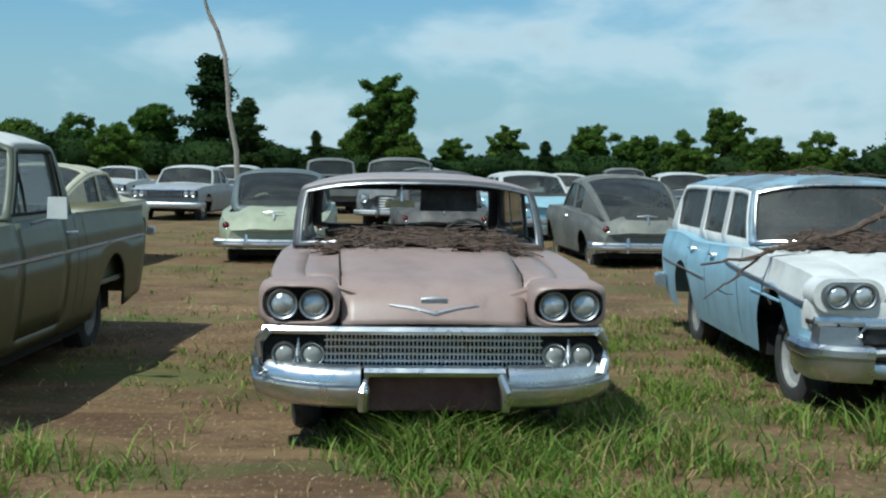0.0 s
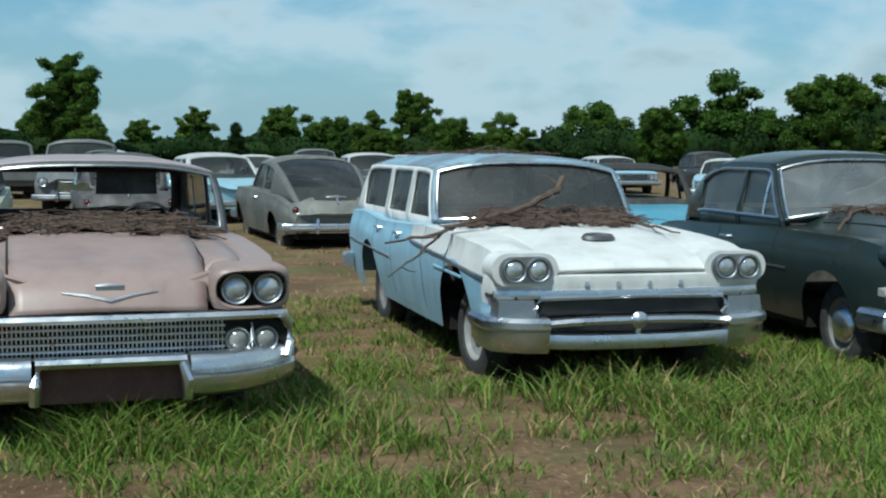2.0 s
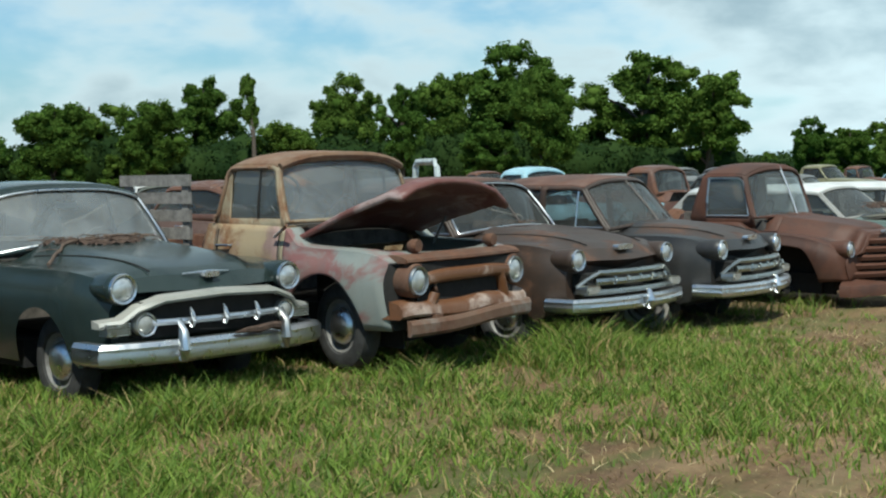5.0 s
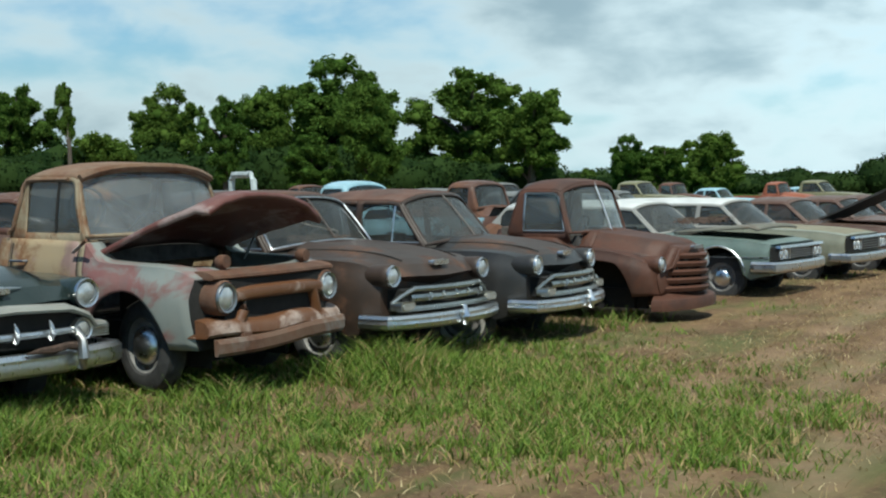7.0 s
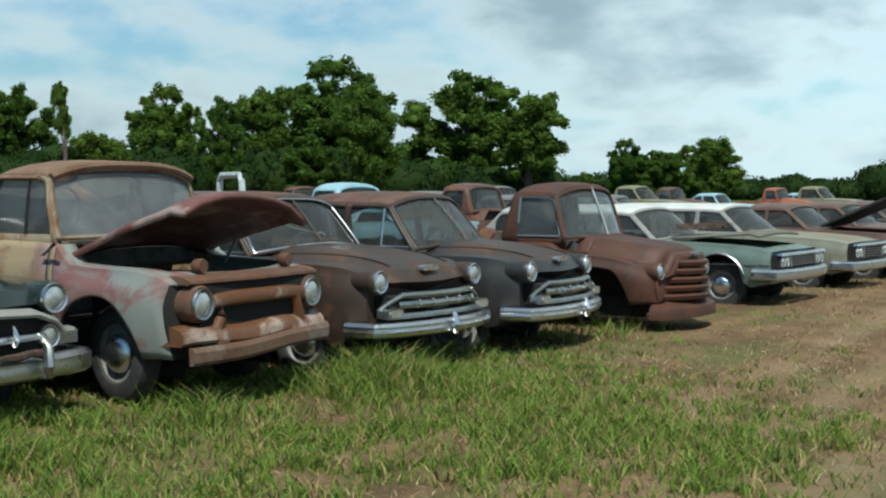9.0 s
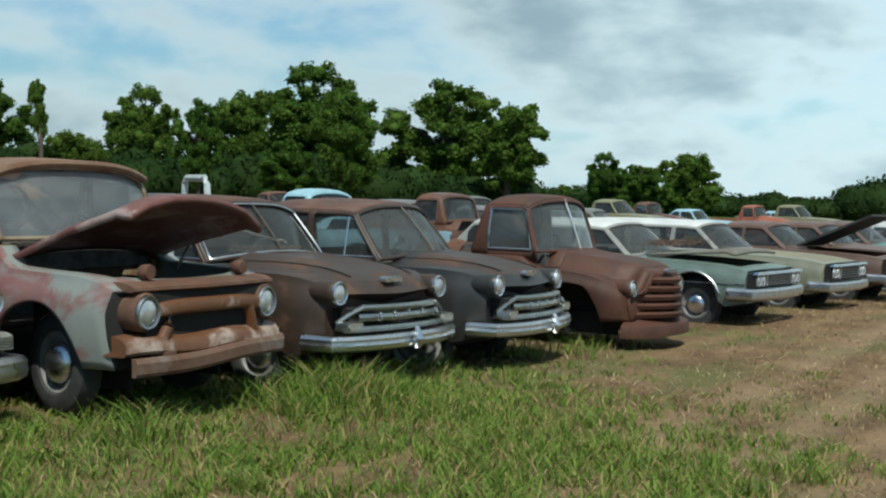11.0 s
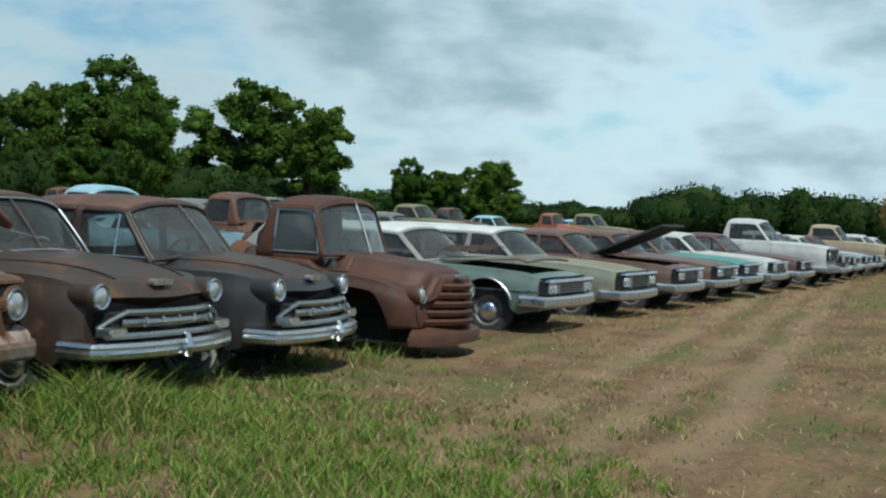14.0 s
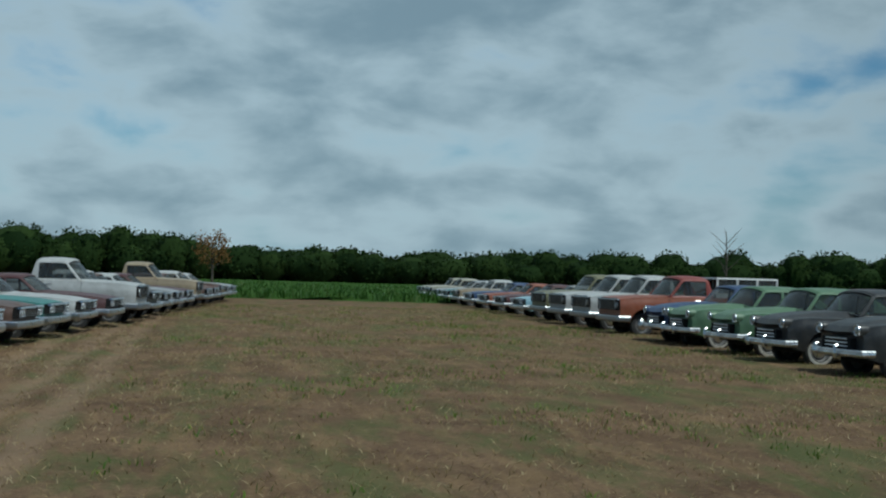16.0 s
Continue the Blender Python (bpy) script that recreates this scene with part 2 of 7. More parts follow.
class Mesh:
    """Collects vertices and faces of one mesh."""

    def __init__(self):
        self.v, self.f = [], []

    def add(self, verts, faces):
        k = len(self.v)
        self.v += [tuple(p) for p in verts]
        self.f += [tuple(i + k for i in f) for f in faces]
        return self

    def box(self, x0, x1, y0, y1, z0, z1, m=None, taper=0.0):
        e = taper
        p = [(x0, y0, z0), (x1, y0, z0), (x1, y1, z0), (x0, y1, z0), (x0 + e, y0 + e, z1), (x1 - e, y0 + e, z1), (x1 - e, y1 - e, z1), (x0 + e, y1 - e, z1)]
        if m is not None:
            p = [m @ Vector(q) for q in p]
        return self.add(p, [(3, 2, 1, 0), (4, 5, 6, 7), (0, 1, 5, 4), (1, 2, 6, 5), (2, 3, 7, 6), (3, 0, 4, 7)])

    def tube(self, path, radius, n=6, cap=True):
        """A round bar along a path of points; radius a number or one for each point."""
        rad = radius if isinstance(radius, (list, tuple)) else [radius] * len(path)
        path = [Vector(p) for p in path]
        rings = []
        for i, p in enumerate(path):
            d = (path[min(i + 1, len(path) - 1)] - path[max(i - 1, 0)]).normalized()
            a = (Vector((0, 0, 1)).cross(d)).normalized() if abs(d.z) < 0.95 else Vector((1, 0, 0))
            b = d.cross(a)
            rings.append([p + rad[i] * (a * math.cos(2 * math.pi * k / n) + b * math.sin(2 * math.pi * k / n)) for k in range(n)])
        faces = [(i * n + k, i * n + (k + 1) % n, (i + 1) * n + (k + 1) % n, (i + 1) * n + k) for i in range(len(path) - 1) for k in range(n)]
        if cap:
            faces += [tuple(range(n - 1, -1, -1)), tuple(range((len(path) - 1) * n, len(path) * n))]
        return self.add([q for r in rings for q in r], faces)

    def lathe(self, prof, m, n=20):
        """A body of revolution about local x: prof is a list of (x, r)."""
        v = [m @ Vector((x, r * math.cos(2 * math.pi * k / n), r * math.sin(2 * math.pi * k / n))) for x, r in prof for k in range(n)]
        f = [(i * n + k, i * n + (k + 1) % n, (i + 1) * n + (k + 1) % n, (i + 1) * n + k) for i in range(len(prof) - 1) for k in range(n)]
        return self.add(v, f)

    def sweep(self, path, prof, closed=True):
        """Sweeps a profile of (out, up) along a path of (point, outward); ends capped."""
        n = len(prof)
        v = [Vector(p) + Vector(o) * a + Vector((0, 0, b)) for p, o in path for a, b in prof]
        f = []
        for i in range(len(path) - 1):
            for k in range(n if closed else n - 1):
                f.append((i * n + k, i * n + (k + 1) % n, (i + 1) * n + (k + 1) % n, (i + 1) * n + k))
        if closed:
            f += [tuple(range(n - 1, -1, -1)), tuple(range((len(path) - 1) * n, len(path) * n))]
        return self.add(v, f)

    def make(self, name, mat, parent=None, label="", smooth=True, fix=True, angle=38):
        me = bpy.data.meshes.new(name)
        me.from_pydata(self.v, [], self.f)
        if fix:
            bm = bmesh.new()
            bm.from_mesh(me)
            bmesh.ops.remove_doubles(bm, verts=bm.verts, dist=1e-5)
            if fix != "weld":
                bmesh.ops.recalc_face_normals(bm, faces=bm.faces)
            bm.to_mesh(me)
            bm.free()
        if smooth:
            me.polygons.foreach_set("use_smooth", [True] * len(me.polygons))
            me.set_sharp_from_angle(angle=radians(angle))
        me.materials.append(mat)
        ob = new(name, me)
        if parent is not None:
            ob.parent = parent
        return tagged(ob, label)


def curve_of(pts):
    """A smooth, monotone curve through (s, value) points."""
    xs = np.array([p[0] for p in pts], float)
    ys = np.array([p[1] for p in pts], float)
    if len(xs) < 3:
        return lambda s: float(np.interp(s, xs, ys))
    d = np.diff(ys) / np.diff(xs)
    g = np.zeros(len(xs))
    g[0], g[-1] = d[0], d[-1]
    for i in range(1, len(xs) - 1):
        g[i] = 0 if d[i - 1] * d[i] <= 0 else 2 / (1 / d[i - 1] + 1 / d[i])

    def f(s):
        if s <= xs[0]:
            return float(ys[0])
        if s >= xs[-1]:
            return float(ys[-1])
        i = int(np.searchsorted(xs, s) - 1)
        h = xs[i + 1] - xs[i]
        t = (s - xs[i]) / h
        return float((1 + 2 * t) * (1 - t) ** 2 * ys[i] + t * (1 - t) ** 2 * h * g[i] + t * t * (3 - 2 * t) * ys[i + 1] + t * t * (t - 1) * h * g[i + 1])
    return f


def step(a, b, x):
    t = min(1.0, max(0.0, (x - a) / (b - a)))
    return t * t * (3 - 2 * t)


# ---- vehicles ----
# A vehicle stands with the middle of its front end over its origin and runs back along -x; s is the distance behind the front.
SIDE_T = [0.0, 0.1, 0.25, 0.42, 0.58, 0.72, 0.84, 0.93, 1.0]
TOP_Q = [0.06, 0.13, 0.21, 0.30, 0.38, 0.46, 0.55, 0.66, 0.8, 1.0]
ROOF_STEPS = 11   # steps from the sill over the roof to the middle


class Vehicle:
    def __init__(self, spec):
        self.c = c = dict(dict(rock=0.30, s0=0.10, bul=(0.1, 0.9), rw=0.34, ra=0.40, n=4.0, th=0.16, bow=0.12, crease=0.02, tuck=0.08, cabin=True, open_hood=None, side_bulge=1.0), **spec)
        c.setdefault("s1", c["L"] - 0.10)
        self.body = None
        self.split = curve_of(c["split"]) if "split" in c else None
        self.sh, self.wid, self.top = curve_of(c["sh"]), curve_of(c["wid"]), curve_of(c["top"])

    def lower(self, s):
        c = self.c
        z = c["rock"] + c.get("nose_lift", 0.10) * step(0.7, 0.0, s) + 0.08 * step(c["L"] - 0.8, c["L"], s)
        for i, sw in enumerate(c["wheels"]):
            ra = c["ra"] if i == 0 else c.get("ra2", c["ra"])
            d = abs(s - sw)
            if d < ra:
                hgt = c["rw"] + 0.02 + math.sqrt(max(0.0, ra * ra - d * d)) * c.get("archk", 1.0)
                z = max(z, min(hgt, self.sh(s) - 0.12))
        return z

    def side(self, s, z):
        """Half width at height z."""
        c = self.c
        zs, w = self.sh(s), self.wid(s)
        t = (z - c["rock"]) / max(0.05, zs - c["rock"])
        t = min(1.0, max(0.0, t))
        y = w * (1 - c["tuck"] * (1 - t) ** 2.2 - 0.045 * step(0.72, 1.0, t))
        y += 0.012 * c["side_bulge"] * math.sin(math.pi * t)
        return y

    def columns(self):
        c = self.c
        s = list(np.linspace(c["s0"], c["s1"], 46))
        for i, sw in enumerate(c["wheels"]):
            ra = c["ra"] if i == 0 else c.get("ra2", c["ra"])
            s += [sw + ra * math.cos(a) * 0.999 for a in np.linspace(0, math.pi, 15)]
        for k in ("sA", "sD"):
            if k in c:
                s.append(c[k])
        s += c.get("cuts", [])
        s = sorted(s)
        out = [s[0]]
        for x in s[1:]:
            if x - out[-1] > 0.012:
                out.append(x)
        return out

    def row(self, s, k, nside):
        c = self.c
        if k < nside:
            zl, zs = self.lower(s), self.sh(s)
            if self.split:
                zm, tm = min(zs - 0.02, max(zl + 0.03, self.split(s))), SIDE_T[5]
                z = zl + (zm - zl) * SIDE_T[k] / tm if k <= 5 else zm + (zs - zm) * (SIDE_T[k] - tm) / (1 - tm)
            else:
                z = zl + (zs - zl) * SIDE_T[k]
            return (-s, self.side(s, z), z)
        q = TOP_Q[k - nside]
        w = self.wid(s) * 0.955
        zs, zc = self.sh(s), self.top(s)
        y = w * (1 - q)
        z = zs + (zc - zs) * step(c["bul"][0], c["bul"][1], q) + c["crease"] * math.sin(math.pi * min(1, q * 1.0)) * (1 - q)
        return (-s, y, z)

    def shell(self, root, group, mats):
        """Body panels; group(s, k, side) names the panel that a patch belongs to, or None for a hole."""
        c = self.c
        cols, ns = self.columns(), len(SIDE_T)
        nr = ns + len(TOP_Q)
        bow = c["bow"]

        def warp(p):
            x, y, z = p
            s = -x
            w = max(0.2, self.wid(s))
            e = bow * (abs(y) / w) ** 2.5 * step(0.9, 0.0, s) - bow * 0.8 * (abs(y) / w) ** 2.5 * step(c["L"] - 0.9, c["L"], s)
            return (x - e, y, z)
        rows = {sd: [[warp((p[0], p[1] * sd, p[2])) for p in (self.row(s, k, ns) for k in range(nr))] for s in cols] for sd in (1, -1)}
        panels = {}
        for sd in (1, -1):
            g = rows[sd]
            for i in range(len(cols) - 1):
                sm = (cols[i] + cols[i + 1]) / 2
                for k in range(nr - 1):
                    name = group(sm, k, sd, (g[i][k][2] + g[i + 1][k + 1][2]) / 2)
                    if name is None:
                        continue
                    q = [g[i][k], g[i + 1][k], g[i + 1][k + 1], g[i][k + 1]]
                    panels.setdefault(name, Mesh()).add(q if sd > 0 else q[::-1], [(0, 1, 2, 3)])
        for i, nm in ((0, "front_panel"), (-1, "rear_panel")):
            ring = rows[1][i] + rows[-1][i][::-1]
            fan = Mesh()
            ctr = (ring[0][0] + (-0.0), 0.0, sum(p[2] for p in ring) / len(ring))
            fan.add(ring + [ctr], [(j, (j + 1) % len(ring), len(ring)) for j in range(len(ring))])
            if nm not in mats or mats[nm] is not None:
                panels.setdefault(nm, Mesh()).add(fan.v, fan.f)
        made = {}
        for name, m in panels.items():
            plain_name = name.rstrip("_LR") if name[-2:] in ("_L", "_R") else name
            ob = m.make(plain_name, mats.get(name, mats.get(plain_name, mats["body"])), root)
            if self.c.get("thick"):
                so = ob.modifiers.new("sheet", "SOLIDIFY")
                so.thickness, so.offset = 0.018, -1.0
            made[name] = ob
        return made

    def cabin(self, root, roof_mat, pillar_mat, glass, skip=(), trim=None):
        """Greenhouse: flanks with framed windows, and one skin over windscreen, roof and rear window."""
        c = self.c
        sA, sB, sC, sD, zb, H, wb, th = (c[k] for k in ("sA", "sB", "sC", "sD", "zb", "H", "wb", "th"))
        wrap = c.get("wrap", 0.18)
        wtop = c.get("wtop", wrap * 0.5)
        wr = c.get("wrapr", 0.04 if c.get("bed") else 0.12)
        wt = curve_of(c["wroof"]) if "wroof" in c else (lambda s: 1.0)
        zbf = curve_of(c["belt"]) if "belt" in c else (lambda s: zb)
        hd = c.get("hd", 0.80) * H
        sill, head = c.get("sill", 0.035), c.get("head", 0.04)
        FF = [0.0, 0.05, 0.2, 0.4, 0.6, 0.8, 0.93, 1.0]
        RF = [0.0, 0.1, 0.22, 0.4, 0.6, 0.78, 0.9, 1.0]
        VV = [0.0, 0.05, 0.11, 0.2, 0.35, 0.55, 0.78, 1.0]
        cowl = max(0.0, self.top(sA) - zbf(sA) - 0.012)
        tail_h = max(-0.05, min(0.12, self.top(sD) - zbf(sD) - 0.012))
        crown = curve_of([(0.0, 0.93 * H), (0.12, 0.972 * H), (0.5, H), (0.88, 0.975 * H), (1.0, 0.93 * H)])
        edge = curve_of([(0.0, 0.955 * hd), (0.14, 1.0 * hd), (0.86, 1.0 * hd), (1.0, 0.96 * hd)])
        rear_h = curve_of(c["roof"]) if "roof" in c else None
        st = []
        for f in FF:
            st.append((sA + (sB - sA) * f, cowl + (0.93 * H - cowl) * f + 0.02 * math.sin(math.pi * f), sA + wrap + (sB + wtop - sA - wrap) * f, 0.955 * hd * f, 2.0 + 1.2 * f))
        r0, r1 = sB + wtop, sC - wr * 0.5
        for k in range(1, 13):
            g = k / 12
            hc = crown(g)
            if rear_h and g > 0.5:
                hc = hc + (rear_h(sB + (sC - sB) * g) - hc) * step(0.5, 1.0, g)
            st.append((sB + (sC - sB) * g, hc, r0 + (r1 - r0) * g, edge(g), 3.2))
        h1 = st[-1][1]
        for f in RF[1:]:
            sc = sC + (sD - sC) * f
            hc = max(rear_h(sc), -0.05) if rear_h else tail_h + (h1 - tail_h) * (1 - f)
            st.append((sc, hc, r1 + (sD - wr - r1) * f, 0.96 * hd * max(0.0, hc / h1) if rear_h else 0.96 * hd * (1 - f), 3.2 - 1.2 * f))
        nf = len(FF) - 1
        SC, HC, SD, HD = (np.array([q[i] for q in st]) for i in range(4))
        drip = lambda s: float(np.interp(s, SD, HD))

        def wide(s, h):
            flush = min(wb * wt(s), self.side(s, self.sh(s)) - 0.006) + 0.35 * min(0.0, h)
            return flush * (1 - th * max(0.0, h) / H) + 0.014 * math.sin(math.pi * min(1.0, max(0.0, h) / hd))

        def skin(q, v, sd):
            sc, hc, s, h, p = q
            u = 1 - v
            za, ze = zbf(sc) + hc, zbf(s) + h
            return (-(sc + (s - sc) * u * u), sd * wide(s, h) * u, za + (ze - za) * u ** p)

        def wall(s, h, sd):
            return (-s, sd * wide(s, h), zbf(s) + h)

        def rows_at(s):
            d = drip(s)
            slope = (drip(s + 0.03) - drip(s - 0.03)) / 0.06
            top = d - head * math.sqrt(1 + min(9.0, slope * slope))
            return (-0.10, min(sill, d), max(min(sill, d), top), d)
        wins = [list(w) for w in c["windows"]]
        wins[0][0] = SD[0] + 0.015
        cs = sorted(list(SD) + list(np.linspace(SD[0], SD[-1], 40)) + [x for w in wins for x in w])
        cols = [cs[0]]
        for x in cs[1:]:
            if x - cols[-1] > 0.008:
                cols.append(x)
        panels, panes = {}, {}

        def put(store, nm, q, sd):
            store.setdefault(nm, Mesh()).add(q if sd > 0 else q[::-1], [(0, 1, 2, 3)])
        for sd in (1, -1):
            for a, b in zip(cols, cols[1:]):
                m, ra, rb = (a + b) / 2, rows_at(a), rows_at(b)
                frame_name = "window_frame.%d.%d" % (sd, m < (sB + sC) / 2)
                win = None
                for iw, (w0, w1) in enumerate(wins):
                    if w0 - 1e-4 < m < w1 + 1e-4:
                        win = "side_window.%d.%d" % (iw, sd)
                for k in range(3):
                    q = [wall(a, ra[k], sd), wall(b, rb[k], sd), wall(b, rb[k + 1], sd), wall(a, ra[k + 1], sd)]
                    if k == 1 and win:
                        put(panes, win, [(x, y - sd * 0.012, z) for x, y, z in q], sd)
                    else:
                        put(panels, frame_name, q, sd)
            for i in range(len(st) - 1):
                for k in range(len(VV) - 1):
                    q = [skin(st[i], VV[k], sd), skin(st[i + 1], VV[k], sd), skin(st[i + 1], VV[k + 1], sd), skin(st[i], VV[k + 1], sd)]
                    if 1 <= i < nf - 1 and k >= 1:
                        put(panes, "windshield", [(x - 0.012, y, z - 0.006) for x, y, z in q], sd)
                    elif i > nf + 12 and i < len(st) - 2 and k >= c.get("rear_k", 2) and c.get("rear_glass", True):
                        put(panes, "rear_window", [(x + 0.012, y, z - 0.006) for x, y, z in q], sd)
                    elif nf <= i < nf + 12:
                        put(panels, "roof", q, sd)
                    else:
                        put(panels, "rear_frame" if i > nf else "screen_frame", q, sd)
        for nm, m in panels.items():
            ob = m.make(nm.split(".")[0], roof_mat if nm == "roof" or (nm == "rear_frame" and "roof" in c) or (nm == "screen_frame" and c.get("roof_frame")) else pillar_mat, root)
            so = ob.modifiers.new("sheet", "SOLIDIFY")
            so.thickness, so.offset = 0.022, 0.0
        for nm, m in panes.items():
            base = nm.split(".")[0]
            if base in skip or nm in skip:
                continue
            g = glass.get(nm, glass.get(base, glass.get("side_window")))
            ob = m.make(base, g, root, fix="weld")
            ob.visible_shadow = False
        last = ROOF_STEPS - 1

        def pt(s, j, sd):
            """A point on the greenhouse: j 1 sill to 4 window head, on over the roof to the middle."""
            if j == last:
                return (-s, 0.0, zbf(s) + float(np.interp(s, SC, HC)) + 0.004)
            if j <= 4:
                r = rows_at(s)
                x, y, z = wall(s, r[1] + (r[2] - r[1]) * (j - 1) / 3, sd)
                return (x, y + sd * 0.006, z)
            q = tuple(float(np.interp(s, SD, a)) for a in (SC, HC)) + (s, drip(s), 3.2)
            return skin(q, (j - 4) / (last - 4), sd)
        self.pt, self.cols = pt, cols
        self.header = [skin(st[nf], v, 1) for v in VV]
        if trim:
            # bright moulding round the windscreen
            path = [skin(st[1], v, 1) for v in VV[:0:-1]] + [skin(q, VV[1], 1) for q in st[2:nf]] + [skin(st[nf - 1], v, 1) for v in VV[1:]]
            for sd in (1, -1):
                Mesh().tube([(x + 0.012, y * sd, z + 0.004) for x, y, z in path], 0.010, 6).make("window_trim", trim, root)

    def under(self, root, top=0.55):
        c = self.c
        w = self.wid(c["L"] / 2) - 0.30
        # near-black boxes and arch plates put the shade under the body into colour
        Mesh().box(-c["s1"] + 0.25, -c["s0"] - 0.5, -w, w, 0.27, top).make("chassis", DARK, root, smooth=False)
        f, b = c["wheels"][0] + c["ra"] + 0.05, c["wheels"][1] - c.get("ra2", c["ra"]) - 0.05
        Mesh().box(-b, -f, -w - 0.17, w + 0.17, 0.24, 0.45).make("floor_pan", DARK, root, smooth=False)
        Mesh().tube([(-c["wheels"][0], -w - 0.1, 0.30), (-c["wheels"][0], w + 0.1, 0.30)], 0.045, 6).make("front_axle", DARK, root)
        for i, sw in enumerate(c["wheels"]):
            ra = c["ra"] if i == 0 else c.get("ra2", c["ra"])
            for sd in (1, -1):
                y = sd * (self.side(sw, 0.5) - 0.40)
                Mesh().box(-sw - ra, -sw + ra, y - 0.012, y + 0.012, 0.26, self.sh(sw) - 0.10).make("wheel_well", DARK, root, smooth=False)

    def seats(self, root):
        c = self.c
        w = c["wb"] * 0.82
        for s in c.get("seats", [c["sA"] + 1.15, c["sA"] + 2.05]):
            Mesh().box(-s - 0.05, -s + 0.5, -w, w, 0.36, 0.62, taper=0.03).make("seat_cushion", SEAT, root, smooth=False)
            Mesh().box(-s - 0.2, -s - 0.052, -w, w, 0.42, c["zb"] + 0.07, taper=0.03).make("seat_back", SEAT, root, smooth=False)
        m = Mesh()
        m.box(-c["sA"] - 0.42, -c["sA"] - 0.1, -w * 1.05, w * 1.05, c["zb"] - 0.22, c["zb"] - 0.02, taper=0.03)
        m.make("dashboard", CABIN, root, smooth=False)
        # steering wheel on the left-hand side
        ang = [2 * math.pi * k / 16 for k in range(17)]
        mw = Matrix.Translation((-c["sA"] - 0.62, 0.36, c["zb"] + 0.02)) @ Euler((0, radians(-62), 0)).to_matrix().to_4x4()
        Mesh().tube([mw @ Vector((0.19 * math.cos(a), 0.19 * math.sin(a), 0)) for a in ang], 0.013, 5, cap=False).make("steering_wheel", CABIN, root)

    def wheel(self, root, s, sd, rim_mat=STEEL, cap_mat=CHROME, white=False, r=None, flat=0.0, steer=0.0, name="wheel"):
        c = self.c
        r = r or c["rw"]
        y = sd * (self.side(s, 0.5) - c.get("inset", 0.12))
        rot = Euler((0, 0, radians(90 * sd + steer))).to_matrix().to_4x4()
        m = Matrix.Translation((-s, y, r - flat)) @ rot
        tyre = Mesh().lathe([(-0.19, r * 0.62), (-0.20, r * 0.8), (-0.175, r * 0.96), (-0.13, r), (-0.06, r), (-0.02, r * 0.96), (0.005, r * 0.8), (-0.005, r * 0.64), (-0.03, r * 0.6)], m, 28)
        t = tyre.make(name, RUBBER, root)
        Mesh().lathe([(-0.03, r * 0.635), (-0.02, r * 0.60), (-0.05, r * 0.52), (-0.06, r * 0.3), (-0.03, r * 0.2), (-0.03, 0.0)], m, 24).make("rim", rim_mat, t)
        if white:
            Mesh().lathe([(0.004, r * 0.66), (0.012, r * 0.74), (0.008, r * 0.84)], m, 28).make("whitewall", WHITEWALL, t)
        if cap_mat:
            Mesh().lathe([(-0.045, r * 0.42), (-0.012, r * 0.38), (0.02, r * 0.22), (0.028, 0.0)], m, 20).make("hubcap", cap_mat, t)
        return t

    def strip(self, root, name, pts, mat, h=0.02, out=0.012):
        """A moulding on the flank along points (s, z), on both sides."""
        path = []
        for (a, za), (b, zb) in zip(pts, pts[1:]):
            n = max(2, int(abs(b - a) / 0.12))
            path += [(a + (b - a) * i / n, za + (zb - za) * i / n) for i in range(n)]
        path.append(pts[-1])
        for sd in (1, -1):
            m = Mesh()
            m.sweep([((-s, sd * (self.side(s, z) - 0.004), z), (0, sd, 0)) for s, z in path], [(0, -h / 2), (out, -h * 0.3), (out, h * 0.3), (0, h / 2)])
            m.make(name, mat, root)

    def seam(self, root, spans):
        """Shut lines on the flank: vertical gaps at s from z0 to z1."""
        for s, z0, z1 in spans:
            for sd in (1, -1):
                m = Mesh()
                for i in range(8):
                    za, zb = z0 + (z1 - z0) * i / 8, z0 + (z1 - z0) * (i + 1) / 8
                    ya, yb = sd * (self.side(s, za) + 0.0015), sd * (self.side(s, zb) + 0.0015)
                    m.add([(-s - 0.005, ya, za), (-s + 0.005, ya, za), (-s + 0.005, yb, zb), (-s - 0.005, yb, zb)], [(0, 1, 2, 3)])
                m.make("door_gap", DARK, root, smooth=False)

    def handle(self, root, s, z, mat=CHROME):
        for sd in (1, -1):
            y = self.side(s, z)
            m = Mesh()
            m.tube([(-s + 0.09, sd * (y - 0.005), z), (-s + 0.08, sd * (y + 0.03), z), (-s - 0.06, sd * (y + 0.035), z), (-s - 0.08, sd * (y - 0.005), z)], 0.011, 6)
            m.make("door_handle", mat, root)


def plan_arc(w, s0, bow, n=20, wrap=0.0, power=2.2):
    """Points and outward directions across a front, from one side to the other, bowed back at the ends."""
    pts = []
    for i in range(n + 1):
        y = -w + 2 * w * i / n
        u = abs(y) / w
        pts.append(Vector((-s0 - bow * u ** power, y, 0)))
    if wrap:
        pts = [pts[0] + Vector((-wrap, -0.02, 0))] + pts + [pts[-1] + Vector((-wrap, 0.02, 0))]
    out = []
    for i, p in enumerate(pts):
        d = (pts[min(i + 1, len(pts) - 1)] - pts[max(i - 1, 0)]).normalized()
        out.append((p, Vector((d.y, -d.x, 0))))
    return out


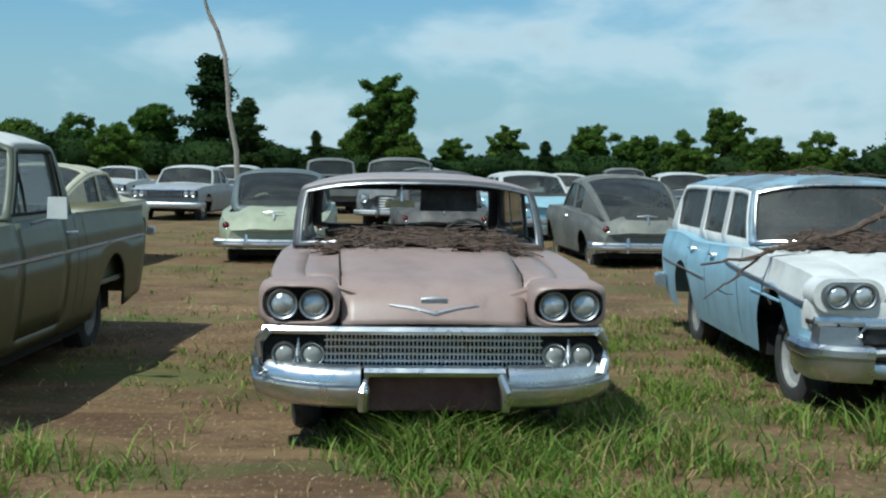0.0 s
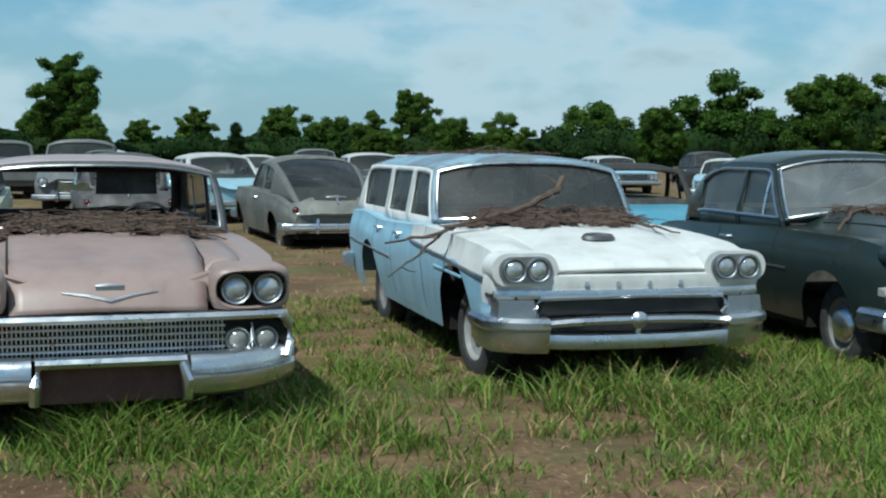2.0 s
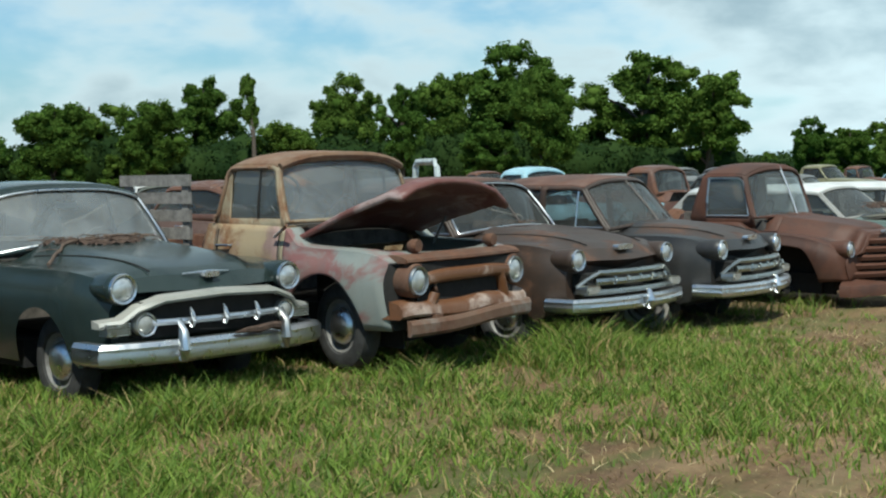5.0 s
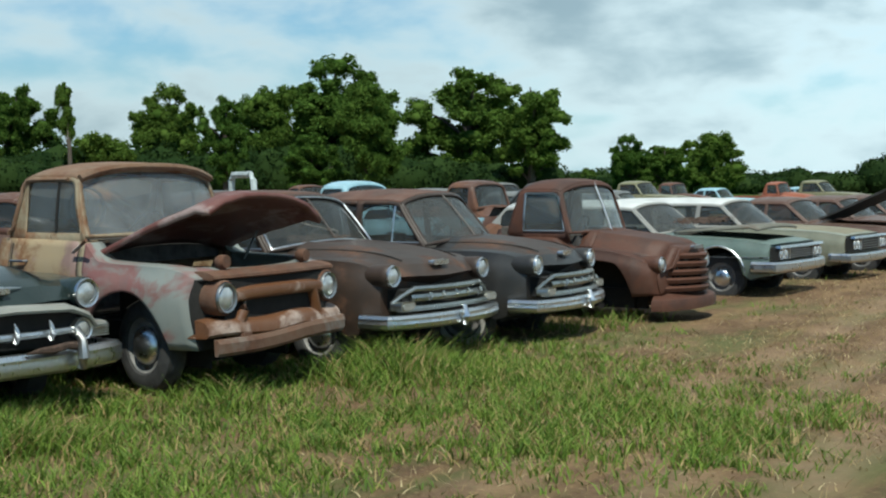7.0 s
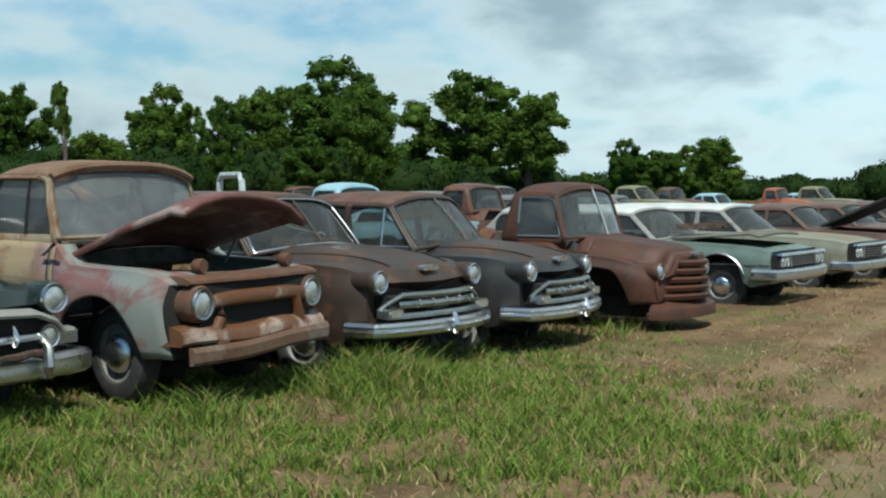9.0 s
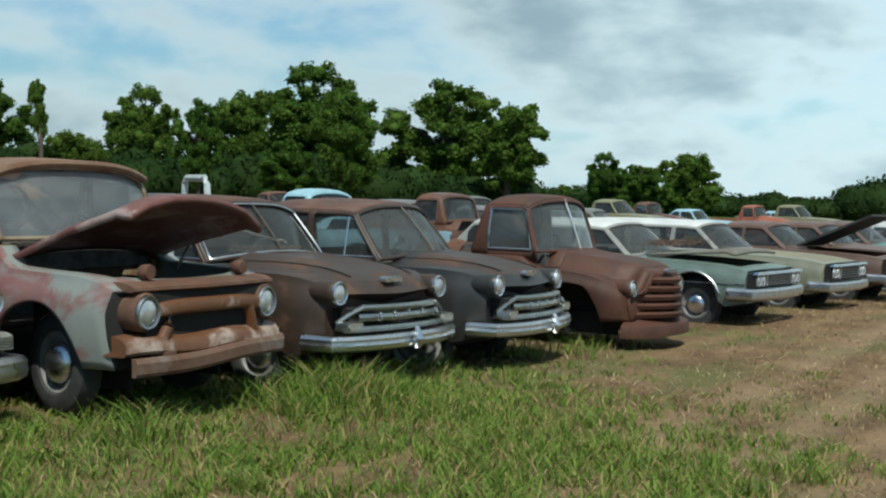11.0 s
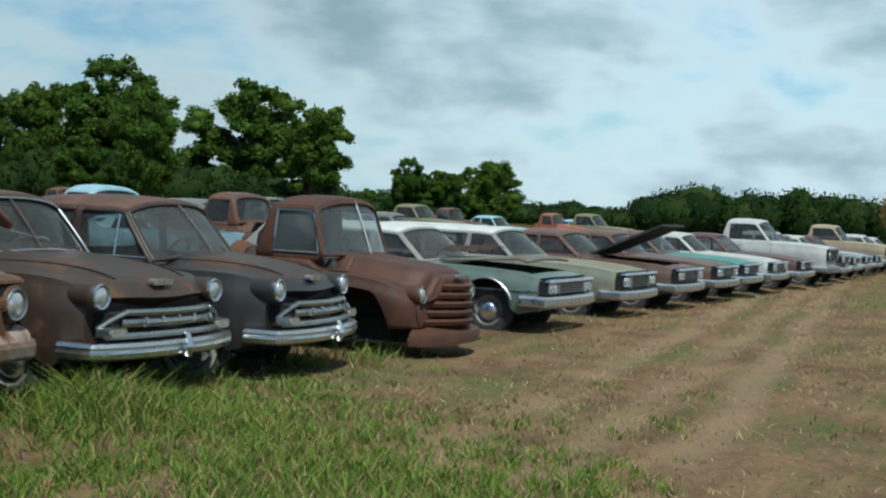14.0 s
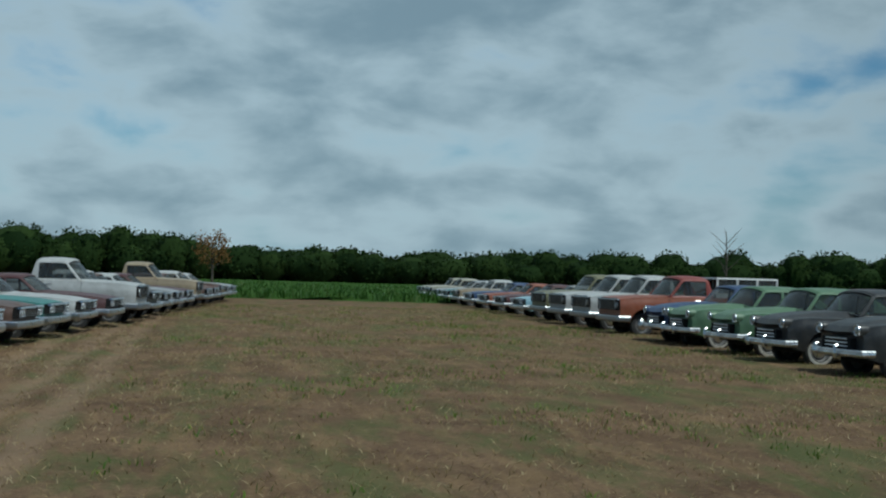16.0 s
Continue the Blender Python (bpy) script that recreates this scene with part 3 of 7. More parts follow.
def bumper(root, w, s0, z, h, bow=0.16, depth=0.07, mat=CHROME, wrap=0.25, rear=None, name="bumper", dip=None, power=2.6):
    path = plan_arc(w, s0, bow, 24, wrap, power)
    res = []
    for p, o in path:
        q = Vector(p)
        q.z = z + (dip(q.y) if dip else 0.0)
        res.append((q, o))
    if rear is not None:
        res = [(Vector((-rear - (p.x + s0), p.y, p.z)), Vector((-o.x, o.y, 0))) for p, o in res]
    prof = [(-depth, -h / 2), (-0.01, -h / 2), (depth * 0.75, -h * 0.34), (depth, -h * 0.05), (depth * 0.82, h * 0.12), (depth * 0.9, h * 0.3), (depth * 0.4, h / 2), (-depth, h / 2)]
    return Mesh().sweep(res, prof).make(name, mat, root)


def headlight(root, s, y, z, r, bezel=CHROME, lens=LAMP_GLASS, tilt=0.0, deep=0.05, name="headlight"):
    m = Matrix.Translation((-s, y, z)) @ Euler((0, 0, radians(tilt))).to_matrix().to_4x4()
    ring = Mesh().lathe([(-deep, r * 1.1), (0.0, r * 1.17), (0.018, r * 1.1), (0.012, r * 0.97), (-0.01, r * 0.95)], m, 24).make(name, bezel, root)
    Mesh().lathe([(-0.008, r * 0.96), (0.012, r * 0.72), (0.022, r * 0.4), (0.026, 0.0)], m, 24).make("lens", lens, ring)
    return ring


def lamp_pod(v, root, s, y, z, r, mat=None):
    """The rounded wing end that carries a headlight."""
    m = Matrix.Translation((-s, y, z))
    Mesh().lathe([(-0.55, r * 0.4), (-0.36, r * 0.95), (-0.18, r * 1.2), (-0.06, r * 1.27), (-0.015, r * 1.24), (0.0, r * 1.12)], m, 24).make("lamp_housing", mat or v.body, root)


def thing(name, label, category, group=""):
    e = new(name)
    e.empty_display_size = 0.3
    return tagged(e, label, category, group)


def park(ob, x, y, heading=0.0, z=0.0, lean=0.0, nose=0.0):
    """Stands a vehicle with its front end at x, y; heading 0 faces -y, positive turns it clockwise seen from above."""
    ob.matrix_world = pose(x, y, z, 0, 0, -90 - heading) @ pose(0, 0, 0, lean, nose, 0)
    return ob

PONTOON = dict(L=4.98, wheels=[0.98, 3.90], ra=0.37, ra2=0.33, wid=[(0.1, 0.76), (0.5, 0.885), (1.5, 0.925), (3.3, 0.925), (4.4, 0.88), (4.95, 0.66)],
               sh=[(0.1, 0.84), (0.22, 0.935), (0.45, 0.985), (0.8, 1.0), (1.7, 1.0), (3.2, 0.96), (3.9, 0.94), (4.5, 0.86), (4.95, 0.62)],
               top=[(0.1, 0.84), (0.26, 0.98), (0.7, 1.07), (1.3, 1.12), (1.75, 1.14), (3.4, 1.12), (4.0, 1.06), (4.6, 0.92), (4.95, 0.62)],
               bul=(0.22, 0.56), belt=[(1.6, 1.04), (3.3, 1.04), (3.8, 1.0), (4.35, 0.92)], wroof=[(1.6, 1.0), (3.2, 1.0), (3.9, 0.90), (4.35, 0.72)], sA=1.66, sB=2.10, sC=3.30, sD=4.30, zb=1.04, H=0.57, wb=0.81, th=0.16, n=3.5,
               roof=[(1.66, 0.0), (1.86, 0.27), (2.03, 0.46), (2.22, 0.53), (2.7, 0.57), (3.2, 0.555), (3.55, 0.48), (3.9, 0.31), (4.30, 0.0)],
               windows=[(1.90, 2.64), (2.72, 3.55)], cuts=[0.3, 0.62, 1.62], rock=0.30, bow=0.16)


def cab_forward(spec, d):
    """The same body with its cabin set forward by d."""
    out = dict(spec)
    for k in ("sA", "sB", "sC", "sD"):
        out[k] = spec[k] - d
    for k in ("belt", "wroof", "roof"):
        if k in spec:
            out[k] = [(a - d, b) for a, b in spec[k]]
    out["windows"] = [(a - d, b - d) for a, b in spec["windows"]]
    if "doors" in spec:
        out["doors"] = tuple(a - d for a in spec["doors"])
    return out


FASTBACK = dict(PONTOON, belt=[(1.6, 1.0), (3.2, 0.98), (4.0, 0.90), (4.8, 0.72)], wroof=[(1.6, 1.0), (3.0, 1.0), (3.9, 0.88), (4.8, 0.60)], sB=2.10, sC=3.0, sD=4.75, zb=0.98, H=0.60, windows=[(1.98, 2.75), (2.83, 3.35)],
                roof=[(1.66, 0.03), (1.86, 0.32), (2.03, 0.50), (2.25, 0.575), (2.7, 0.60), (3.05, 0.575), (3.5, 0.48), (4.1, 0.27), (4.75, -0.12)])
FIFTIES = dict(L=5.2, wheels=[0.92, 3.86], ra=0.40, ra2=0.38, wid=[(0.1, 0.90), (0.6, 0.965), (2.0, 0.98), (4.0, 0.97), (5.1, 0.86)],
               sh=[(0.1, 0.88), (0.6, 0.95), (1.7, 0.97), (3.2, 0.94), (4.3, 0.95), (5.1, 0.86)],
               top=[(0.1, 0.80), (0.4, 0.93), (1.0, 0.99), (1.75, 1.02), (3.6, 0.98), (4.6, 0.92), (5.1, 0.76)],
               bul=(0.1, 0.6), sA=1.72, sB=2.14, sC=3.2, sD=3.75, zb=0.97, H=0.53, wb=0.80, th=0.16, n=4.0, windows=[(1.95, 2.75), (2.83, 3.3)], rock=0.28)
SIXTIES = dict(L=5.4, wheels=[0.95, 3.98], ra=0.39, ra2=0.36, wid=[(0.1, 0.95), (0.7, 1.0), (2.2, 1.01), (4.4, 1.0), (5.35, 0.93)],
               sh=[(0.1, 0.80), (0.6, 0.86), (1.8, 0.90), (3.4, 0.88), (4.2, 0.90), (5.35, 0.80)],
               top=[(0.1, 0.82), (0.5, 0.89), (1.2, 0.94), (1.85, 0.96), (3.8, 0.92), (4.8, 0.89), (5.35, 0.78)],
               bul=(0.05, 0.9), sA=1.80, sB=2.35, sC=3.25, sD=4.0, zb=0.91, H=0.48, wb=0.82, th=0.22, n=4.2, windows=[(2.05, 2.80), (2.86, 3.4)], rock=0.27)
WAGON60 = dict(SIXTIES, sC=4.75, sD=5.15, H=0.50, n=5.6, windows=[(2.05, 2.80), (2.88, 3.60), (3.72, 4.75)])
PICK_OLD = dict(L=4.75, wheels=[0.98, 3.70], rw=0.37, ra=0.45, ra2=0.42, wid=[(0.1, 0.80), (0.5, 0.90), (1.4, 0.92), (2.0, 0.90), (3.2, 0.90), (4.9, 0.88)],
                sh=[(0.1, 0.80), (0.4, 0.93), (0.9, 1.0), (1.5, 1.06), (1.8, 1.12), (2.68, 1.12), (2.78, 1.02), (4.7, 1.02)],
                top=[(0.1, 0.90), (0.4, 1.08), (1.0, 1.18), (1.7, 1.24), (3.0, 1.2), (4.9, 1.0)],
                bul=(0.25, 0.55), sA=1.62, sB=1.86, sC=2.52, sD=2.68, zb=1.16, H=0.62, wb=0.80, th=0.10, n=4.5, windows=[(1.74, 2.42)], rock=0.36, bow=0.14, bed=(2.78, 4.7), seats=[2.45], doors=(1.66, 2.5))
PICK_SQUARE = dict(L=5.3, wheels=[0.90, 4.10], rw=0.36, ra=0.45, ra2=0.45, wid=[(0.1, 0.95), (0.5, 1.0), (2.0, 1.01), (5.2, 0.99)],
                   sh=[(0.1, 1.10), (0.6, 1.16), (1.6, 1.19), (3.2, 1.20), (5.2, 1.20)],
                   top=[(0.1, 1.13), (0.6, 1.19), (1.6, 1.23), (3.1, 1.23), (5.2, 1.21)],
                   bul=(0.02, 0.4), sA=1.55, sB=2.05, sC=3.0, sD=3.16, zb=1.21, H=0.64, wb=0.90, th=0.16, n=5.0, windows=[(1.78, 2.9)], rock=0.38, bow=0.05, bed=(3.25, 5.2), seats=[2.8])


def grouping(v, hood=True, hood_q=3, deck=True):
    """Panel names of a common body: wings and flanks, bonnet, boot lid, open cabin and open bed."""
    c = v.c
    ns = len(SIDE_T)
    bed = c.get("bed")
    inn_a, inn_b = c["sA"] + 0.06, (c["sD"] - 0.06)
    wrap, wr = c.get("wrap", 0.18), c.get("wrapr", 0.04 if bed else 0.12)
    oh = c.get("open_hood")
    d0, d1 = c.get("doors", (c["sA"] + 0.12, c["sA"] + 1.2))

    def g(s, k, sd, z):
        if k >= ns - 1:
            if bed and bed[0] < s < bed[1]:
                return None if k >= ns else "body"
            u = (1 - TOP_Q[min(len(TOP_Q) - 1, max(0, k - ns))]) ** 2
            if inn_a + wrap * u < s < inn_b - wr * u and k >= ns + 1:
                return None
            if oh and oh[0] < s < oh[1] and k >= ns + hood_q - 1:
                return None
            if hood and k >= ns + hood_q - 1:
                if not oh and c["s0"] + 0.1 < s < c["sA"] - 0.04:
                    return "hood"
                if deck and s > c["sD"] + 0.08 and s < c["L"] - 0.25 and not bed:
                    return "trunk_lid"
            return "body"
        if d0 < s < d1 and z > c["rock"] + 0.06:
            return "door_L" if sd > 0 else "door_R"
        return "body"
    return g


def bed_of(v, root, mat, gate=True):
    a, b = v.c["bed"]
    z = v.sh(4.0)
    w = v.side(4.0, z)
    Mesh().box(-b, -a, -w + 0.02, w - 0.02, 0.58, 0.62).make("bed_floor", mat, root, smooth=False)
    sw = v.c["wheels"][1]
    for sd in (1, -1):
        Mesh().box(-b, -a, sd * w - 0.05, sd * w + 0.002, z - 0.05, z + 0.012).make("bed_rail", mat, root, smooth=False)
        Mesh().box(-b, -a, sd * (w - 0.09) - 0.012, sd * (w - 0.09) + 0.012, 0.6, z).make("bed_wall", mat, root, smooth=False)
        Mesh().box(-sw - 0.4, -sw + 0.4, sd * (w - 0.25) - 0.12, sd * (w - 0.25) + 0.12, 0.6, 0.85, taper=0.05).make("wheel_box", mat, root, smooth=False)
    Mesh().box(-a - 0.03, -a, -w + 0.03, w - 0.03, 0.55, z).make("bed_bulkhead", mat, root, smooth=False)
    if gate:
        Mesh().box(-b - 0.02, -b + 0.03, -w + 0.06, w - 0.06, 0.62, z).make("tailgate", mat, root, smooth=False)


def front_round(v, root, y=0.70, z=0.84, s=0.16, r=0.088, bars=4, gz=(0.52, 0.72), gw=0.5, bz=0.47, bh=0.13, bw=None, bm=CHROME, bezel=CHROME, gs=0.10, guards=True):
    """Two round lamps, a barred grille and a curved bumper."""
    for sd in (1, -1):
        headlight(root, s, sd * y, z, r, bezel)
        lamp_pod(v, root, s, sd * y, z, r)
    bw = bw or v.wid(0.6) * 0.97
    if gz:
        # solid near-black box paints the shade behind the grille bars
        Mesh().box(-gs - 0.25, -gs - 0.03, -gw, gw, gz[0] - 0.02, gz[1] + 0.02).make("grille_opening", DARK, root, smooth=False)
        for i in range(bars):
            zz = gz[0] + (gz[1] - gz[0]) * i / max(1, bars - 1)
            ww = gw * (1.0 - 0.10 * i / max(1, bars - 1))
            Mesh().sweep([(Vector(p) + Vector((0, 0, zz)), o) for p, o in plan_arc(ww, gs - 0.02, 0.10, 12, 0.0)], [(-0.02, -0.014), (0.015, -0.012), (0.02, 0.0), (0.015, 0.012), (-0.02, 0.014)]).make("grille_bar", bm, root)
    if bz:
        bumper(root, bw, -0.02, bz, bh, 0.16, 0.05, bm)
        if guards:
            for sd in (1, -1):
                Mesh().tube([(0.075, sd * 0.36, bz - 0.09), (0.10, sd * 0.36, bz), (0.085, sd * 0.36, bz + 0.12), (0.03, sd * 0.36, bz + 0.15)], [0.03, 0.04, 0.035, 0.02], 8).make("bumper_guard", bm, root)


def front_quad(v, root, z=0.70, h=0.17, r=0.075, bz=0.46, bh=0.15, bm=CHROME, grille_mat=GREY_METAL, split=False, lights=4, face=DARK):
    """A wide grille between paired lamps over a flat bumper."""
    w = v.wid(0.3) * 0.93
    # box in the face colour, near-black by default, as painted recess shade
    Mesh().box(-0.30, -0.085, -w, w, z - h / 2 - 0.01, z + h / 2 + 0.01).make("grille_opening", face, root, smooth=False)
    ys = [w - 0.10, w - 0.27] if lights == 4 else [w - 0.12]
    for sd in (1, -1):
        for y in ys:
            headlight(root, 0.085, sd * y, z, r, bm, deep=0.03)
    gw = ys[-1] - 0.12
    for i in range(5):
        zz = z - h / 2 + h * (i + 0.5) / 5
        Mesh().box(-0.09, -0.07, -gw, gw, zz - 0.006, zz + 0.006).make("grille_bar", grille_mat, root, smooth=False)
    for sd in (1, -1):
        Mesh().box(-0.095, -0.06, sd * gw - 0.012, sd * gw + 0.012, z - h / 2, z + h / 2).make("grille_post", bm, root, smooth=False)
    Mesh().box(-0.12, -0.05, -w - 0.02, w + 0.02, z + h / 2, z + h / 2 + 0.035, taper=0.008).make("grille_surround", bm, root, smooth=False)
    bumper(root, v.wid(0.6), 0.0, bz, bh, 0.09, 0.05, bm, 0.35)


def rear_end(v, root, z=0.75, bz=0.47, bm=CHROME, lamp_y=0.72, lamp="round"):
    L = v.c["L"]
    red = plain("faded_red_lens", (0.16, 0.02, 0.015), 0.3)
    for sd in (1, -1):
        headlight(root, 0, 0, 0, 0.05, bm, red, name="tail_light").matrix_local = Matrix.Translation((-L + 0.06, sd * lamp_y, z)) @ Euler((0, 0, math.pi)).to_matrix().to_4x4()
    bumper(root, v.wid(L - 0.6) * 1.0, 0.0, bz, 0.13, 0.14, 0.05, bm, rear=L - 0.02, name="rear_bumper")


def vehicle(name, label, spec, body, roof=None, glass=None, front=None, rear=True, hood=None, pillar=None, wheels=True, white=False, caps=CHROME, extra=None, group="cars parked in rows", category="car", skip=(), trim=None, frontm=None, seam=True, rear_kw=None, flat=0.02, deckm=None):
    v = Vehicle(spec)
    v.body = body
    root = thing(name, label, category, group)
    mats = {"body": body, "hood": hood or body, "trunk_lid": deckm or body, "front_panel": frontm or body}
    v.shell(root, grouping(v), mats)
    gl = glass or GLASS_DIM
    v.cabin(root, roof or body, pillar or roof or body, gl if isinstance(gl, dict) else {"side_window": gl, "windshield": gl, "rear_window": gl}, skip, trim)
    v.under(root, 0.5)
    v.seats(root)
    c = v.c
    if c.get("bed"):
        bed_of(v, root, body)
    if wheels:
        for s in c["wheels"]:
            for sd in (1, -1):
                v.wheel(root, s, sd, STEEL, caps, white, flat=flat)
    if seam:
        a, b = c.get("doors", (c["sA"] + 0.12, c["sA"] + 1.2))
        v.seam(root, [(a, c["rock"] + 0.06, v.sh(a) - 0.005), (b, c["rock"] + 0.06, v.sh(b) - 0.005)])
        v.handle(root, b - 0.18, v.sh(b) - 0.09)
    if front:
        front(v, root)
    if rear and not c.get("bed"):
        rear_end(v, root, **(rear_kw or {}))
    if extra:
        extra(v, root)
    return root, v

# ---- ground ----
def ground_material():
    mat, nt, b = shader("field_soil")
    tc = nt.nodes.new("ShaderNodeTexCoord")
    soil = blend(nt, ramp(nt, tex(nt, 0.9, 8, 0.65), 0.35, 0.68), (0.115, 0.068, 0.040), (0.225, 0.142, 0.082))
    soil = blend(nt, ramp(nt, tex(nt, 14, 8, 0.75), 0.42, 0.72), soil, (0.092, 0.056, 0.034))
    straw = ramp(nt, tex(nt, 38, 6, 0.7, stretch=(1, 0.35, 1)), 0.55, 0.70)
    soil = blend(nt, straw, soil, (0.42, 0.31, 0.16))
    # drifts of trodden straw drawn out along the lane
    drift = ramp(nt, tex(nt, 1.5, 8, 0.72, stretch=(0.3, 1.5, 1), dist=0.5), 0.46, 0.66)
    thin = nt.nodes.new("ShaderNodeMath")
    thin.operation = "MULTIPLY"
    nt.links.new(drift, thin.inputs[0])
    thin.inputs[1].default_value = 0.5
    soil = blend(nt, thin.outputs[0], soil, (0.29, 0.19, 0.095))
    green = ramp(nt, tex(nt, 0.55, 7, 0.72, stretch=(0.5, 1.3, 1)), 0.46, 0.64)
    gcol = blend(nt, tex(nt, 22, 5, 0.7), (0.045, 0.075, 0.020), (0.12, 0.15, 0.05))
    gf = nt.nodes.new("ShaderNodeMath")
    gf.operation = "MULTIPLY"
    nt.links.new(green, gf.inputs[0])
    gf.inputs[1].default_value = 0.68
    col = blend(nt, gf.outputs[0], soil, gcol)
    # pale dusty wheel tracks run along the lane
    sp = nt.nodes.new("ShaderNodeSeparateXYZ")
    nt.links.new(tc.outputs["Object"], sp.inputs[0])

    def calc(op, p, q):
        k = nt.nodes.new("ShaderNodeMath")
        k.operation = op
        for i, w in enumerate((p, q)):
            if isinstance(w, float):
                k.inputs[i].default_value = w
            else:
                nt.links.new(w, k.inputs[i])
        return k.outputs[0]
    across = calc("ADD", calc("ADD", sp.outputs[1], calc("MULTIPLY", sp.outputs[0], -0.04)), calc("MULTIPLY", tex(nt, 0.25, 3, 0.5), 0.8))
    total = None
    for off in (3.75, 2.95, 2.25):
        near = ramp(nt, calc("ABSOLUTE", calc("SUBTRACT", across, off), 0.0), 0.34, 0.06)
        total = near if total is None else calc("MAXIMUM", total, near)
    reach = ramp(nt, sp.outputs[0], 4.0, 9.0)
    worn = calc("MULTIPLY", calc("MULTIPLY", total, reach), ramp(nt, tex(nt, 0.7, 6, 0.7), 0.25, 0.6))
    col = blend(nt, calc("MULTIPLY", worn, 0.6), col, (0.30, 0.205, 0.130))
    nt.links.new(col, b.inputs["Base Color"])
    b.inputs["Roughness"].default_value = 0.95
    b.inputs["Specular IOR Level"].default_value = 0.1
    bump(nt, b, tex(nt, 9, 12, 0.75), 0.7, 0.04)
    return mat


def ground_z(x, y):
    n = noise.noise(Vector((x * 0.35, y * 0.35, 0.3))) * 0.035 + noise.noise(Vector((x * 1.4, y * 1.4, 2.0))) * 0.018
    # wheel ruts worn along the lane
    for off in (3.35, 2.55, 1.85):
        d = y - 0.04 * x - off
        if x > 7 and abs(d) < 0.6:
            n -= 0.03 * math.exp(-(d / 0.17) ** 2) * step(7, 10, x)
            n += 0.012 * math.exp(-((abs(d) - 0.32) / 0.12) ** 2) * step(7, 10, x)
    return n * step(60, 40, math.hypot(x, y))


def spread(lo, hi, fine):
    mid = list(np.arange(lo, hi, fine))
    up, dn, d = [hi], [lo - fine], fine
    while up[-1] < 2600:
        d *= 1.22
        up.append(up[-1] + d)
    d = fine
    while dn[-1] > -2600:
        d *= 1.22
        dn.append(dn[-1] - d)
    return dn[::-1] + mid + up


def build_ground():
    xs, ys = spread(-8, 30, 0.15), spread(-10, 16, 0.15)
    v = [(x, y, ground_z(x, y)) for x in xs for y in ys]
    n = len(ys)
    f = [(i * n + j, (i + 1) * n + j, (i + 1) * n + j + 1, i * n + j + 1) for i in range(len(xs) - 1) for j in range(n - 1)]
    m = Mesh()
    m.v, m.f = v, f
    g = m.make("ground", ground_material(), None, "bare brown field soil with straw, ruts and patchy weeds", fix=False)
    tagged(g, category="ground", kind="structure")


build_ground()


# ---- grass and straw ----
def blade_material(name, a, b, dry, amount):
    mat, nt, p = shader(name)
    geo = nt.nodes.new("ShaderNodeNewGeometry")
    rnd = geo.outputs["Random Per Island"]
    col = blend(nt, rnd, a, b)
    pick = nt.nodes.new("ShaderNodeMath")
    pick.operation = "FRACT"
    mul = nt.nodes.new("ShaderNodeMath")
    mul.operation = "MULTIPLY"
    mul.inputs[1].default_value = 17.31
    nt.links.new(rnd, mul.inputs[0])
    nt.links.new(mul.outputs[0], pick.inputs[0])
    col = blend(nt, ramp(nt, pick.outputs[0], 1 - amount - 0.02, 1 - amount), col, dry)
    nt.links.new(col, p.inputs["Base Color"])
    p.inputs["Roughness"].default_value = 0.6
    p.inputs["Specular IOR Level"].default_value = 0.25
    tr = nt.nodes.new("ShaderNodeBsdfTranslucent")
    nt.links.new(col, tr.inputs["Color"])
    mx = nt.nodes.new("ShaderNodeMixShader")
    mx.inputs[0].default_value = 0.3
    nt.links.new(p.outputs[0], mx.inputs[1])
    nt.links.new(tr.outputs[0], mx.inputs[2])
    nt.links.new(mx.outputs[0], nt.nodes["Material Output"].inputs[0])
    return mat


def blades(name, xy, height, width, lean, mat, label, rng, base_z=None):
    """Many tapered blades, each bent its own way, as one mesh."""
    n = len(xy)
    z0 = np.array([ground_z(x, y) for x, y in xy]) - 0.01 if base_z is None else np.full(n, base_z)
    ang = rng.uniform(0, 2 * math.pi, n)
    face = rng.uniform(0, 2 * math.pi, n)
    d = np.stack([np.cos(ang), np.sin(ang)], 1)
    w = np.stack([np.cos(face), np.sin(face)], 1) * (width * rng.uniform(0.6, 1.3, n))[:, None]
    hh = height * rng.uniform(0.55, 1.25, n)
    bend = hh * lean * rng.uniform(0.2, 1.5, n)
    base = np.column_stack([xy, z0])
    v = np.zeros((n, 5, 3))
    v[:, 0] = base
    v[:, 0, :2] -= w / 2
    v[:, 1] = base
    v[:, 1, :2] += w / 2
    mid = base.copy()
    mid[:, :2] += d * (bend * 0.35)[:, None]
    mid[:, 2] += hh * 0.6
    v[:, 2] = mid
    v[:, 2, :2] += w * 0.4
    v[:, 3] = mid
    v[:, 3, :2] -= w * 0.4
    v[:, 4] = base
    v[:, 4, :2] += d * bend[:, None]
    v[:, 4, 2] += hh
    me = bpy.data.meshes.new(name)
    me.vertices.add(n * 5)
    me.vertices.foreach_set("co", v.ravel())
    k = np.arange(n)[:, None] * 5
    loops = np.concatenate([k + np.array([[0, 1, 2, 3]]), k + np.array([[3, 2, 4]])], 1).ravel()
    me.loops.add(n * 7)
    me.loops.foreach_set("vertex_index", loops)
    me.polygons.add(n * 2)
    me.polygons.foreach_set("loop_start", (np.arange(n)[:, None] * 7 + np.array([[0, 4]])).ravel())
    me.update(calc_edges=True)
    me.materials.append(mat)
    return tagged(new(name, me), label, "grass", kind="stuff")


